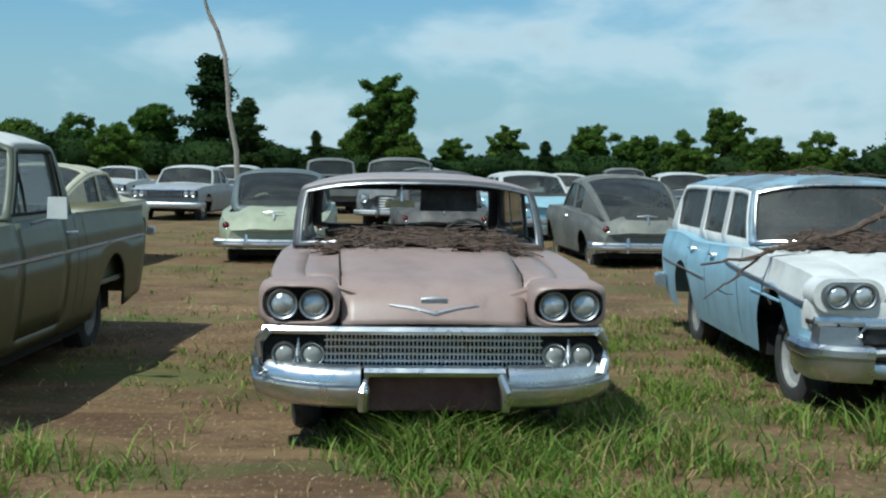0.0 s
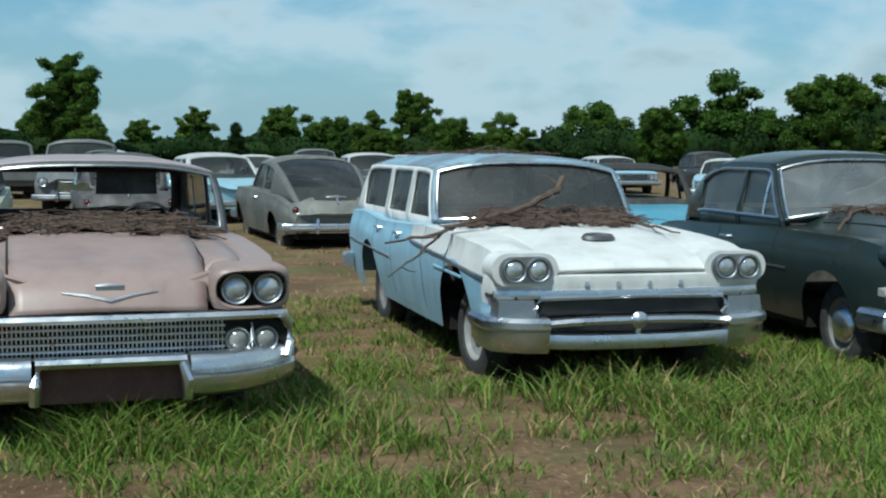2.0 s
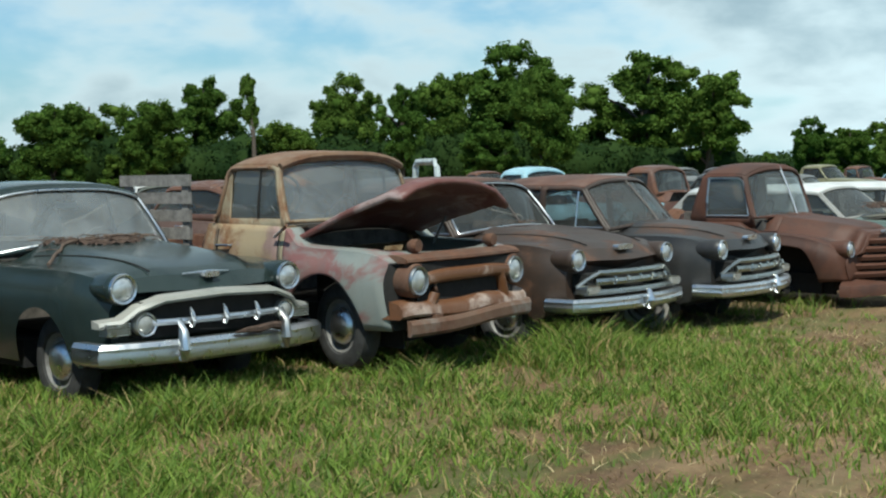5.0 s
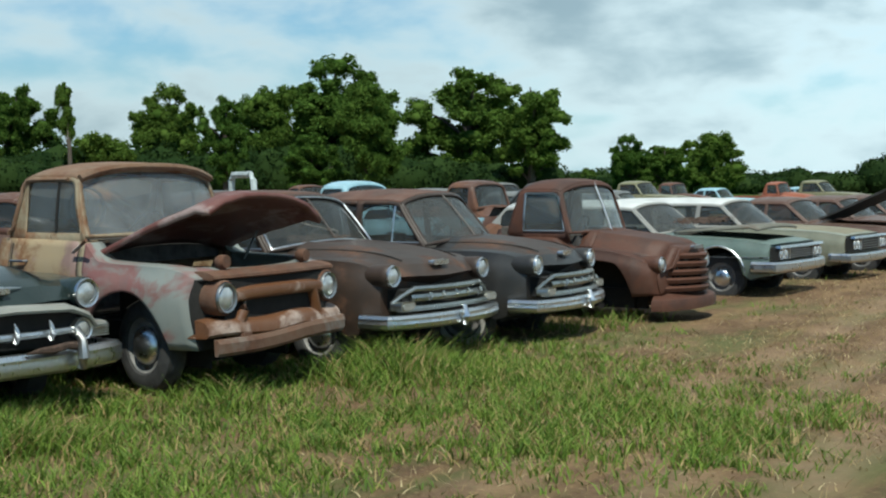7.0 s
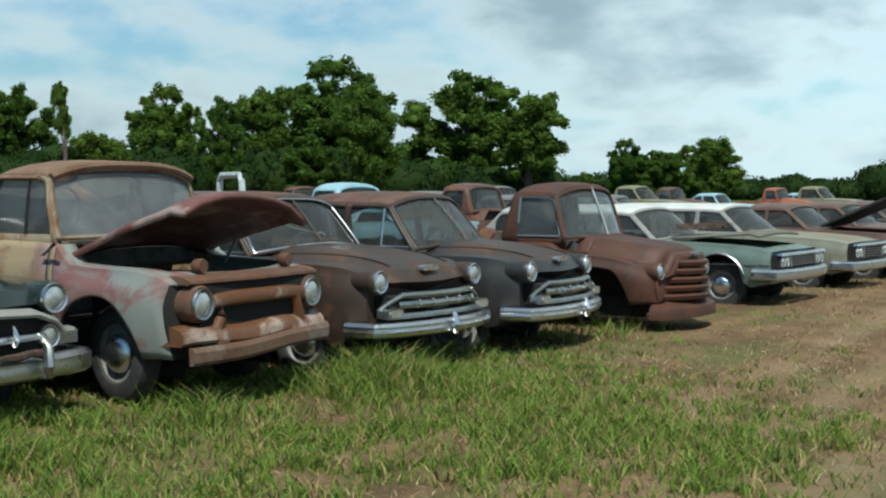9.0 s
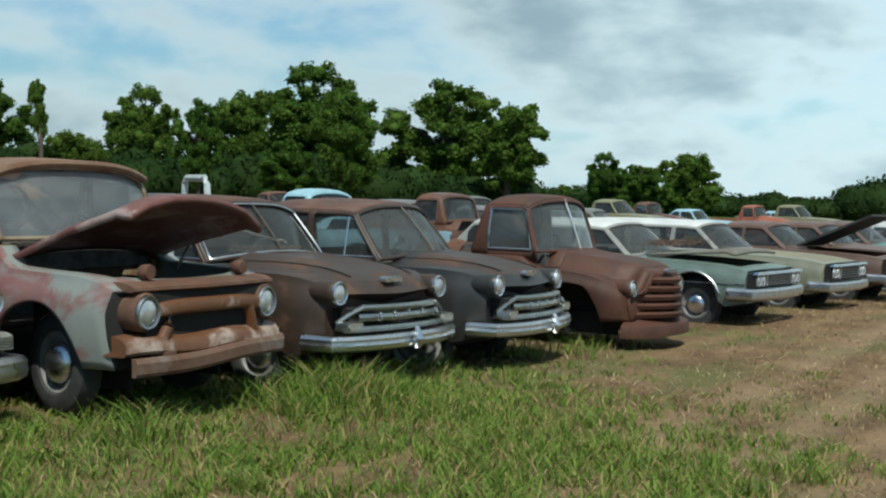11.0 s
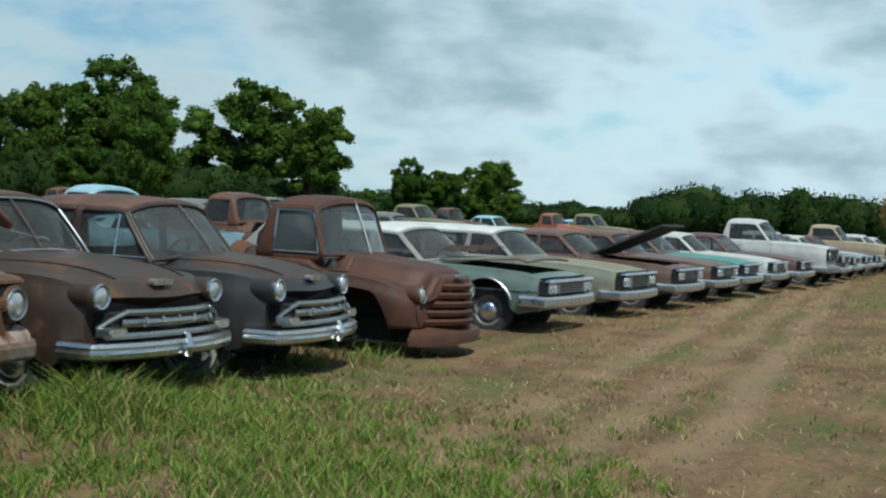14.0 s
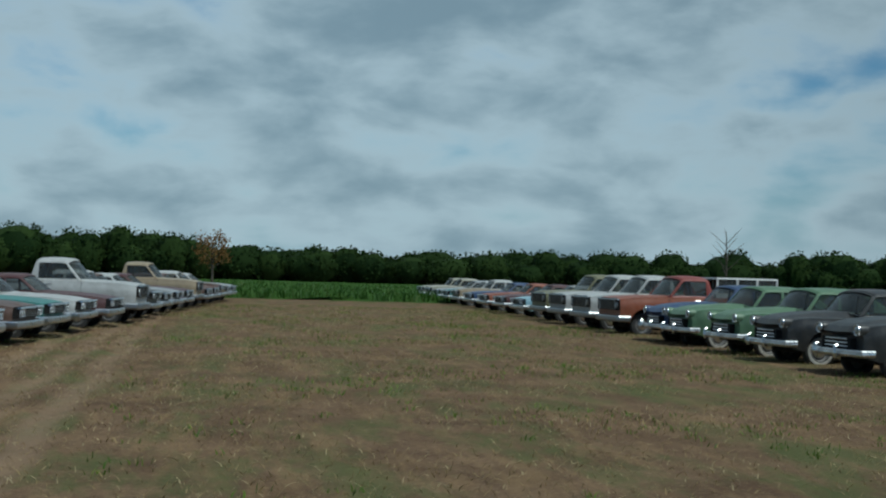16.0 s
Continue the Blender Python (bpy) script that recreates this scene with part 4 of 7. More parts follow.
def green_at(x, y):
    """How thickly green grass stands, 0 to 1."""
    n = noise.noise(Vector((x * 0.55, y * 0.55, 5.0))) + 0.5 * noise.noise(Vector((x * 1.7, y * 1.7, 9.0)))
    edge = step(-0.55, 0.3, x - 0.25 * (7.0 - y)) * step(13.2, 9.5, x + 0.9 * max(0.0, 4.6 - y)) * step(2.4, 4.2, y + 0.10 * x)
    edge *= step(16.0, 8.5, y) if x > 2.0 else step(9.4, 7.4, y)
    left = step(-0.9, -1.6, x) * step(7.4, 6.6, y)
    g = max(edge * (0.74 + 0.85 * n), left * (0.35 + 0.5 * n))
    # thin tufts out in the lane and between the rows
    g = max(g, 0.22 * max(0.0, n - 0.05) * step(40, 10, math.hypot(x, y)))
    return min(1.0, max(0.0, g))


GRASS = blade_material("field_grass", (0.062, 0.125, 0.015), (0.22, 0.30, 0.05), (0.40, 0.29, 0.13), 0.14)
STRAW = blade_material("dry_straw", (0.38, 0.28, 0.13), (0.20, 0.14, 0.070), (0.52, 0.42, 0.23), 0.2)


def scatter_grass():
    rng = np.random.default_rng(5)
    pts, hs = [], []
    cand = np.column_stack([rng.uniform(-3.0, 16.0, 30000), rng.uniform(2.2, 13.0, 30000)])
    for x, y in cand:
        g = green_at(x, y)
        if rng.random() < g * 1.05 * (0.35 + 0.65 * step(-0.35, 0.15, noise.noise(Vector((x * 0.9, y * 1.6, 2.7))))):
            k = int(rng.integers(9, 17))
            front = 7.15 - 0.09 * max(0.0, x - 3.0)
            tall = 0.055 + 0.055 * g + 0.17 * step(0.9, 0.15, abs(y - front + 0.1)) * step(-0.3, 0.5, noise.noise(Vector((x * 1.1, y * 1.1, 3.3)))) + 0.05 * step(0.2, 0.6, noise.noise(Vector((x * 0.8, y * 0.8, 7.3))))
            off = rng.normal(0, 0.05, (k, 2))
            pts.append(off + (x, y))
            hs.append(np.full(k, tall))
    xy, h = np.concatenate(pts), np.concatenate(hs)
    blades("tall_grass", xy, h, 0.0115, 1.0, GRASS, "lush green weedy grass standing before the cars", rng)
    # low weeds on the lane
    pts, hs = [], []
    cand = np.column_stack([rng.uniform(-6.0, 60.0, 26000), rng.uniform(-14.0, 30.0, 26000)])
    for x, y in cand:
        n = noise.noise(Vector((x * 0.28, y * 0.28, 1.0))) + 0.6 * noise.noise(Vector((x * 1.1, y * 1.1, 4.0)))
        if n > 0.02 and rng.random() < (n - 0.02) * 1.8 and not (x > 6 and abs(y - 0.04 * x - 2.7) < 1.3 and rng.random() < 0.8):
            far = max(1.0, math.hypot(x, y) / 16)
            k = int(rng.integers(4, 8))
            pts.append(rng.normal(0, 0.06 * far, (k, 2)) + (x, y))
            hs.append(np.full(k, 0.07 * far ** 0.5))
    xy, h = np.concatenate(pts), np.concatenate(hs)
    blades("low_weeds", xy, h, 0.016, 0.8, GRASS, "sparse low green weeds on bare soil", rng)
    # cut straw and stubble
    x = np.concatenate([rng.uniform(-5.0, 14.0, 26000), 8.0 + 54.0 * rng.random(120000) ** 1.4])
    y = np.concatenate([rng.uniform(2.0, 14.0, 26000), rng.uniform(-13.0, 8.0, 120000)])
    keep = np.array([noise.noise(Vector((a * 0.4, b * 0.4, 8.0))) + rng.uniform(-0.4, 0.5) > 0.0 for a, b in zip(x, y)])
    xy = np.column_stack([x, y])[keep]
    far = np.maximum(1.0, np.hypot(xy[:, 0], xy[:, 1]) / 14)
    blades("dry_stubble", xy, 0.050 * far ** 0.4, 0.010, 2.2, STRAW, "bleached cut straw and stubble lying on soil", rng)


scatter_grass()


def build_crop():
    """A low green crop beyond the end of the lane."""
    rng = np.random.default_rng(8)
    m = Mesh()
    xs, ys = np.linspace(74, 156, 60), np.linspace(-90, 60, 70)
    n = len(ys)
    m.v = [(x + rng.normal(0, 0.3), y, (0.30 + 0.12 * rng.random()) * step(74, 77, x)) for x in xs for y in ys]
    m.f = [(i * n + j, (i + 1) * n + j, (i + 1) * n + j + 1, i * n + j + 1) for i in range(len(xs) - 1) for j in range(n - 1)]
    mat, nt, b = shader("young_crop")
    c = blend(nt, ramp(nt, tex(nt, 0.35, 8, 0.7), 0.35, 0.65), (0.040, 0.095, 0.014), (0.080, 0.160, 0.028))
    nt.links.new(c, b.inputs["Base Color"])
    b.inputs["Roughness"].default_value = 0.9
    b.inputs["Specular IOR Level"].default_value = 0.1
    bump(nt, b, tex(nt, 3, 8, 0.8), 1.0, 0.3)
    tagged(m.make("crop_field", mat, None, "low green crop beyond the end of the lane", fix=False), category="crop", kind="stuff")
    k = 24000
    xy = np.column_stack([74.5 + 60 * rng.random(k) ** 1.6, rng.uniform(-70, 50, k)])
    blades("crop_leaves", xy, 0.55, 0.12, 0.6, blade_material("crop_leaf", (0.035, 0.095, 0.012), (0.085, 0.17, 0.03), (0.11, 0.16, 0.04), 0.1), "leafy green edge of a low crop", rng, 0.05)


build_crop()

# ---- trees ----
BARK = plain("rough_tree_bark", (0.085, 0.068, 0.052), 0.95, 0, 0.4, 6, 0.6)


def leaf_material(name, a, b):
    mat, nt, p = shader(name)
    geo = nt.nodes.new("ShaderNodeNewGeometry")
    oi = nt.nodes.new("ShaderNodeObjectInfo")
    c1 = blend(nt, geo.outputs["Random Per Island"], a, b)
    c2 = blend(nt, oi.outputs["Random"], (0.75, 0.85, 0.7), (1.15, 1.1, 0.9))
    mul = nt.nodes.new("ShaderNodeMix")
    mul.data_type, mul.blend_type = "RGBA", "MULTIPLY"
    mul.inputs[0].default_value = 1.0
    nt.links.new(c1, mul.inputs[6])
    nt.links.new(c2, mul.inputs[7])
    nt.links.new(mul.outputs[2], p.inputs["Base Color"])
    p.inputs["Roughness"].default_value = 0.8
    p.inputs["Specular IOR Level"].default_value = 0.08
    tr = nt.nodes.new("ShaderNodeBsdfTranslucent")
    nt.links.new(mul.outputs[2], tr.inputs["Color"])
    mx = nt.nodes.new("ShaderNodeMixShader")
    mx.inputs[0].default_value = 0.36
    nt.links.new(p.outputs[0], mx.inputs[1])
    nt.links.new(tr.outputs[0], mx.inputs[2])
    nt.links.new(mx.outputs[0], nt.nodes["Material Output"].inputs[0])
    return mat


LEAF = leaf_material("broad_leaves", (0.055, 0.105, 0.020), (0.115, 0.180, 0.040))
NEEDLE = leaf_material("conifer_needles", (0.016, 0.036, 0.014), (0.045, 0.075, 0.025))
LEAF_FAR = leaf_material("far_leaves", (0.015, 0.034, 0.011), (0.042, 0.072, 0.022))


def core_shape(n=3):
    """A ball of quads: unit points and faces."""
    pts, faces = [], []
    for ax in range(3):
        for sg in (1, -1):
            k = len(pts)
            for i in range(n + 1):
                for j in range(n + 1):
                    p = np.zeros(3)
                    p[ax], p[(ax + 1) % 3], p[(ax + 2) % 3] = sg, -1 + 2 * i / n, (-1 + 2 * j / n) * sg
                    pts.append(p / np.linalg.norm(p))
            faces += [(k + i * (n + 1) + j, k + (i + 1) * (n + 1) + j, k + (i + 1) * (n + 1) + j + 1, k + i * (n + 1) + j + 1) for i in range(n) for j in range(n)]
    return np.array(pts), np.array(faces)


CORE_P, CORE_F = core_shape()


def leaf_mesh(name, centres, size, mat, rng, cores=()):
    """Small bent leaf sprays at the given centres, with added opaque filler balls (centre, radii) inside to close gaps,
    one mesh.
    """
    n = len(centres)
    a = rng.normal(size=(n, 3))
    a /= np.linalg.norm(a, axis=1)[:, None]
    b = np.cross(a, rng.normal(size=(n, 3)))
    b /= np.linalg.norm(b, axis=1)[:, None]
    sz = (size * rng.uniform(0.6, 1.4, n))[:, None]
    nn = np.cross(a, b) * sz * 0.25
    v = np.stack([centres - a * sz, centres + b * sz * 0.75 + nn, centres + a * sz, centres - b * sz * 0.75 + nn], 1)
    co, idx = v.reshape(-1, 3), np.arange(n * 4).reshape(-1, 4)
    if len(cores):
        lump = 1 + 0.16 * np.sin(CORE_P[:, 0] * 5 + 1.0) * np.cos(CORE_P[:, 1] * 4 + CORE_P[:, 2] * 5)
        extra = [np.asarray(c) + CORE_P * lump[:, None] * np.asarray(rad) for c, rad in cores]
        idx = np.concatenate([idx] + [CORE_F + len(co) + i * len(CORE_P) for i in range(len(cores))])
        co = np.concatenate([co] + extra)
    me = bpy.data.meshes.new(name)
    me.vertices.add(len(co))
    me.vertices.foreach_set("co", co.ravel())
    me.loops.add(idx.size)
    me.loops.foreach_set("vertex_index", idx.ravel())
    me.polygons.add(len(idx))
    me.polygons.foreach_set("loop_start", np.arange(len(idx)) * 4)
    me.update(calc_edges=True)
    me.materials.append(mat)
    return me


def make_tree(kind, seed):
    """A tree 10 m high and about 7 m wide, scaled when it is set out."""
    rng = np.random.default_rng(seed)
    label = {"b": "full round green broadleaf tree at the field edge", "a": "tall open-crowned green cottonwood tree with gaps", "c": "dark green ragged conifer tree behind the cars",
             "l": "slender leaning broadleaf tree with a bare trunk", "d": "bare-trunked round bushy tree"}[kind]
    root = thing("tree", label, "tree", "trees round the field")
    wood, cen, cores = Mesh(), [], []
    if kind == "c":
        wood.tube([(0, 0, -0.3), (0.1, 0, 4), (0, 0.1, 9.6)], [0.28, 0.18, 0.03], 7)
        for i in range(150):
            z = 0.9 + 9.0 * rng.random() ** 0.9
            r = (1.0 - z / 10.3) * 3.6 * (0.75 + 0.4 * math.sin(z * 3.1 + seed)) + 0.15
            a = rng.uniform(0, 2 * math.pi)
            e = np.array([r * math.cos(a), r * math.sin(a), z - 0.12 * r])
            if i < 26:
                wood.tube([(0, 0, z), tuple(e)], [0.05, 0.015], 4)
            for t in np.linspace(0.35, 1.0, 5):
                p = np.array([0, 0, z]) * (1 - t) + e * t
                cen.append(p + rng.normal(0, 0.22, (24, 3)) * (1, 1, 0.7))
        size, mat = 0.13, NEEDLE
    else:
        lean = 1.6 if kind == "l" else 0.3
        first = {"b": 0.6, "a": 1.6, "l": 5.0, "d": 0.3}[kind]
        wide = {"b": 2.75, "a": 2.6, "l": 1.25, "d": 2.8}[kind]
        count = {"b": 100, "a": 74, "l": 26, "d": 80}[kind]
        wood.tube([(0, 0, -0.3), (0.1 * lean, 0.05, first), (0.5 * lean, 0.1, 6.2), (lean, 0, 8.6)], [0.34, 0.26, 0.15, 0.04], 8)
        zc, hz = (first + 9.5) / 2, (9.5 - first) / 2
        for i in range(count):
            d = rng.normal(size=3)
            d /= np.linalg.norm(d)
            k = 0.30 + 0.62 * rng.random() ** 0.8
            z = zc + d[2] * hz * k
            full = 0.84 + 0.24 * math.sin(3.0 * math.atan2(d[1], d[0]) + seed) * (1 if z < 7.5 else 0.3)
            c = np.array([lean * (z / 8.6) ** 1.5 + d[0] * wide * k * full * 1.15, d[1] * wide * k * full * 1.15, z])
            if i % 3 == 0:
                z0 = max(first * 0.8, c[2] - 1.9)
                s0 = np.array([lean * (z0 / 8.6) ** 1.5 * 0.9, 0, z0])
                wood.tube([tuple(s0), tuple(s0 * 0.45 + c * 0.55 + np.array([0, 0, 0.2])), tuple(c)], [0.11, 0.07, 0.02], 5)
            rad = rng.uniform(0.60, 1.12) * {"b": 1.0, "a": 0.80, "l": 0.72, "d": 1.0}[kind]
            cores.append((c, (0.46 * rad, 0.46 * rad, 0.40 * rad)))
            for _ in range(7):
                e = rng.normal(size=3)
                e *= (0.62 * rad * rng.uniform(0.7, 1.25)) / np.linalg.norm(e)
                sub_r = rad * rng.uniform(0.30, 0.52)
                cnt = int(290 * sub_r)
                f = rng.normal(size=(cnt, 3))
                f /= np.linalg.norm(f, axis=1)[:, None]
                cen.append(c + e * (1, 1, 0.8) + f * (sub_r * rng.random(cnt) ** 0.4)[:, None] + rng.normal(0, 0.05, (cnt, 3)))
                cores.append((c + e * (0.85, 0.85, 0.7), (0.40 * sub_r,) * 3))
        size, mat = 0.085, LEAF
    wood.make("trunk", BARK, root, fix=False)
    crown = new("crown", leaf_mesh("crown", np.concatenate(cen), size, mat, rng, cores))
    crown.parent = root
    return root


# place on a ring of 90 m, height over the plain, crown width, kind
TREES = """-23.1,87.0,4.4,4.8,b -19.2,87.9,4.4,4.4,b -16.5,88.5,4.2,3.6,b -14.4,88.8,5.6,3.6,b -10.5,89.4,8.0,6.0,c -8.0,89.6,5.5,3.4,c -5.4,89.8,2.6,2.4,b
-3.3,89.9,3.5,1.8,c 1.4,90.0,7.7,5.2,a -0.1,90.0,4.1,3.2,b 3.1,89.9,3.6,2.8,b 6.5,89.8,3.5,2.2,b 10.2,89.4,4.3,2.8,a 12.8,89.1,3.0,2.0,c 16.1,88.6,4.6,3.4,b
19.0,88.0,3.9,3.6,b 22.2,87.2,4.0,3.6,b 24.8,86.5,6.0,3.0,a 27.1,85.8,3.9,3.4,b 31.0,84.5,3.9,4.4,b 37.4,82.0,5.1,6.0,b 40.8,80.3,4.7,3.6,b 44.9,78.1,6.7,7.6,b
43.9,78.7,4.5,6.4,d 50.2,74.8,7.0,5.2,b 52.3,73.7,7.3,6.0,a 53.9,72.6,4.1,3.6,d 55.4,71.4,7.1,4.8,b 58.6,68.8,8.5,4.4,a 61.0,66.6,8.7,2.6,l
62.7,65.1,5.6,4.8,b 65.7,62.0,8.5,4.8,b 68.4,59.4,8.0,3.2,a 70.2,57.2,9.0,4.8,b 73.3,53.3,10.5,7.6,b 74.7,51.2,9.4,4.4,b 78.3,45.6,9.9,7.6,a 80.4,41.7,9.2,5.2,a
72.2,54.8,5.5,4.0,d 76.7,48.3,4.8,3.6,d 83.3,35.6,5.0,2.8,b 84.2,33.4,4.4,2.8,b 86.5,31.0,5.4,4.4,b 85.5,33.6,4.4,3.2,d 82.1,41.3,3.5,3.2,d 83.3,38.8,2.9,2.8,d"""


def plant_trees():
    kinds = {k: [make_tree(k, s) for s in seeds] for k, seeds in dict(b=(3, 14, 25), a=(6, 31), c=(9, 12), l=(17,), d=(21,)).items()}
    first = {}
    rng = random.Random(4)
    for i, row in enumerate(TREES.split()):
        x, y, h, w, k = row.split(",")
        x, y, h, w = float(x), float(y), float(h), float(w)
        far = 1.5 + 0.14 * math.sin(i * 2.3)
        height = 1.6 + (h - 1.6) * far
        src = kinds[k][i % len(kinds[k])]
        wide = w * far / (5.4 if k in "bd" else 4.9)
        # low broad trees carry their crowns down to the ground
        tall = max(height / 9.3, 0.8 * wide)
        m = pose(x * far, y * far, height - 9.3 * tall, 0, 0, rng.uniform(0, 360)) @ Matrix.Diagonal((wide, wide, tall, 1))
        if src.name not in first:
            first[src.name] = (src, m)
        else:
            copy_thing(src, m)
    for src, m in first.values():
        src.matrix_world = m


plant_trees()


def treeline(name, rows, seed, label, size=0.19):
    """A far belt of woodland made of crowns; rows are (x, y, height)."""
    rng = np.random.default_rng(seed)
    cen, cores = [], []
    for (x0, y0, h0), (x1, y1, h1) in zip(rows, rows[1:]):
        n = int(math.hypot(x1 - x0, y1 - y0) / 3.4) + 1
        for i in range(n):
            for dep in (0.0, 5.0):
                t = (i + rng.random()) / n
                h = (h0 + (h1 - h0) * t) * rng.uniform(0.70, 1.08)
                x, y = x0 + (x1 - x0) * t + dep * x0 / 160, y0 + (y1 - y0) * t + dep * y0 / 160
                wide = rng.uniform(2.2, 4.2)
                k = 900
                cores.append(((x, y, h * 0.44), (wide * 0.86, wide * 0.86, h * 0.47)))
                d = rng.normal(size=(k, 3))
                d /= np.linalg.norm(d, axis=1)[:, None]
                r = rng.random(k) ** 0.16
                bump_r = 1 + 0.13 * np.sin(4 * d[:, 0] + 5 * d[:, 2] + 7 * rng.random())
                p = d * (r * bump_r)[:, None] * (wide, wide, h * 0.50)
                cen.append(p + (x, y, h * 0.46))
    cen = np.concatenate(cen)
    tagged(new(name, leaf_mesh(name, cen, size, LEAF_FAR, rng, cores)), label, "woodland", kind="stuff")


treeline("far_woods", [(150, 78, 4.2), (158, 51, 3.6), (161, 44, 3.9), (163, 39, 3.2), (163.4, 36.4, 5.4), (164.3, 32, 6.8), (165.5, 26, 6.2), (166, 20, 7.0), (167, 9, 6.1), (167.5, 0, 5.1), (167, -12, 5.0),
                       (165.4, -24, 5.2), (161, -45, 5.2), (156, -59, 5.5), (149, -75, 6.0), (138, -95, 6.2), (120, -120, 6.2), (80, -150, 7.0), (0, -170, 7.0)], 3, "dark belt of dense far woodland along the horizon")
treeline("field_edge_bushes", [(-60, 118, 4.2), (-30, 130, 4.6), (-10, 134, 3.4), (8, 135, 2.8), (24, 133, 3.0), (44, 127, 3.4), (64, 119, 5.2), (80, 109, 6.4), (94, 97, 6.6), (106, 84, 6.8), (116, 70, 5.6), (124, 58, 3.4), (140, 55, 3.0)], 11, "low green bushes under the trees at the field edge", 0.19)


def dry_tree(x, y, height, wide, leaves, label):
    """A dying tree: bare limbs and some brown leaves."""
    rng = np.random.default_rng(int(x * 10))
    r = thing("dead_tree", label, "tree")
    wood, cen = Mesh(), []
    wood.tube([(0, 0, -0.1), (0.05, 0, height * 0.5), (0, 0.1, height * 0.95)], [0.14, 0.10, 0.02], 6)
    for i in range(14):
        z0 = height * (0.3 + 0.55 * i / 14)
        a = 2.4 * i
        e = np.array([wide * 0.5 * math.cos(a), wide * 0.5 * math.sin(a), min(height, z0 + height * 0.22)])
        wood.tube([(0, 0, z0), tuple(e * 0.5 + np.array([0, 0, z0]) * 0.5), tuple(e)], [0.05, 0.035, 0.01], 4)
        if leaves:
            cen.append(e + rng.normal(0, 0.28, (70, 3)))
    wood.make("trunk", BARK, r, fix=False)
    if leaves:
        c = new("crown", leaf_mesh("crown", np.concatenate(cen), 0.09, leaf_material("browned_leaves", (0.16, 0.085, 0.035), (0.26, 0.15, 0.07)), rng))
        c.parent = r
    r.matrix_world = pose(x, y, 0)


dry_tree(108.0, 4.3, 4.2, 2.0, True, "small dying tree with brown leaves before dark woods")
dry_tree(150.0, -55.5, 8.4, 4.4, False, "bare grey dead tree standing before dark woods")

# ---- shared small parts ----
def stadium(root, name, s, y0, y1, z, r, depth, mat, n=10):
    """A rounded oblong plate across the front, from y0 to y1."""
    pts = [(y1 + r * math.cos(a), z + r * math.sin(a)) for a in np.linspace(-math.pi / 2, math.pi / 2, n)] + [(y0 + r * math.cos(a), z + r * math.sin(a)) for a in np.linspace(math.pi / 2, 3 * math.pi / 2, n)]
    k = len(pts)
    m = Mesh()
    m.add([(-s, y, zz) for y, zz in pts] + [(-s - depth, y, zz) for y, zz in pts], [tuple(range(k)), tuple(range(2 * k - 1, k - 1, -1))] + [(i, i + k, (i + 1) % k + k, (i + 1) % k) for i in range(k)])
    return m.make(name, mat, root)


def surface_z(v, s, y):
    """Height of the upper body at s and y."""
    c = v.c
    w = v.wid(s) * 0.955
    q = 1 - min(1.0, abs(y) / w)
    return v.sh(s) + (v.top(s) - v.sh(s)) * step(c["bul"][0], c["bul"][1], q) + c["crease"] * math.sin(math.pi * q) * (1 - q)


def litter(ob, v, s0, s1, wid, seed, twigs=150, thick=0.05, height=None, label="brown twigs and rotted leaves heaped on a bonnet", density=0.62):
    """Twigs and leaf mould lying on a bonnet or roof."""
    rng = np.random.default_rng(seed)
    zf = height or (lambda s, y: surface_z(v, s, y))
    ns, ny = 16, 44
    m = Mesh()
    grid = {}

    def cover(s, y):
        u, t = (s - s0) / (s1 - s0), y / wid
        return 1 - abs(t) ** 4 - (1 - u) ** 3 * 0.9 + 0.75 * noise.noise(Vector((s * 4, y * 4, seed))) + 0.4 * noise.noise(Vector((s * 12, y * 12, seed)))
    for i in range(ns):
        for j in range(ny):
            s, y = s0 + (s1 - s0) * i / (ns - 1), -wid + 2 * wid * j / (ny - 1)
            c = cover(s, y)
            if c > density - 0.12:
                h = thick * min(1.0, max(0.0, (c - density + 0.12) * 1.8)) * rng.uniform(0.5, 1.3)
                grid[i, j] = len(m.v)
                m.v.append((-s, y, zf(s, y) + h - 0.004))
    for (i, j) in list(grid):
        q = [(i, j), (i + 1, j), (i + 1, j + 1), (i, j + 1)]
        if all(k in grid for k in q):
            m.f.append(tuple(grid[k] for k in q))
    if m.f:
        o = m.make("leaf_litter", DEBRIS, None, label, fix=False)
        o.matrix_world = ob.matrix_world
        tagged(o, category="litter", kind="stuff")
    tw = Mesh()
    for _ in range(twigs):
        s, y = rng.uniform(s0, s1 + 0.05), rng.uniform(-wid, wid)
        if cover(s, y) < density - 0.25:
            continue
        ln, a = rng.uniform(0.06, 0.30), rng.normal(math.pi / 2, 0.9)
        d = np.array([math.cos(a), math.sin(a)]) * ln / 2
        zc = zf(s, y) + thick * rng.uniform(0.3, 1.1)
        b = rng.normal(0, 0.012)
        tw.tube([(-s - d[0], y - d[1], zc + rng.normal(0, 0.012)), (-s, y + b, zc + abs(b)), (-s + d[0], y + d[1], zc + rng.normal(0, 0.012))], rng.uniform(0.002, 0.0055), 4)
    if tw.f:
        o = tw.make("dry_twigs", TWIG if seed % 2 else TWIG_PALE, None, "dry grey-brown twigs strewn over leaf litter", fix=False)
        o.matrix_world = ob.matrix_world
        tagged(o, category="twigs", kind="stuff")


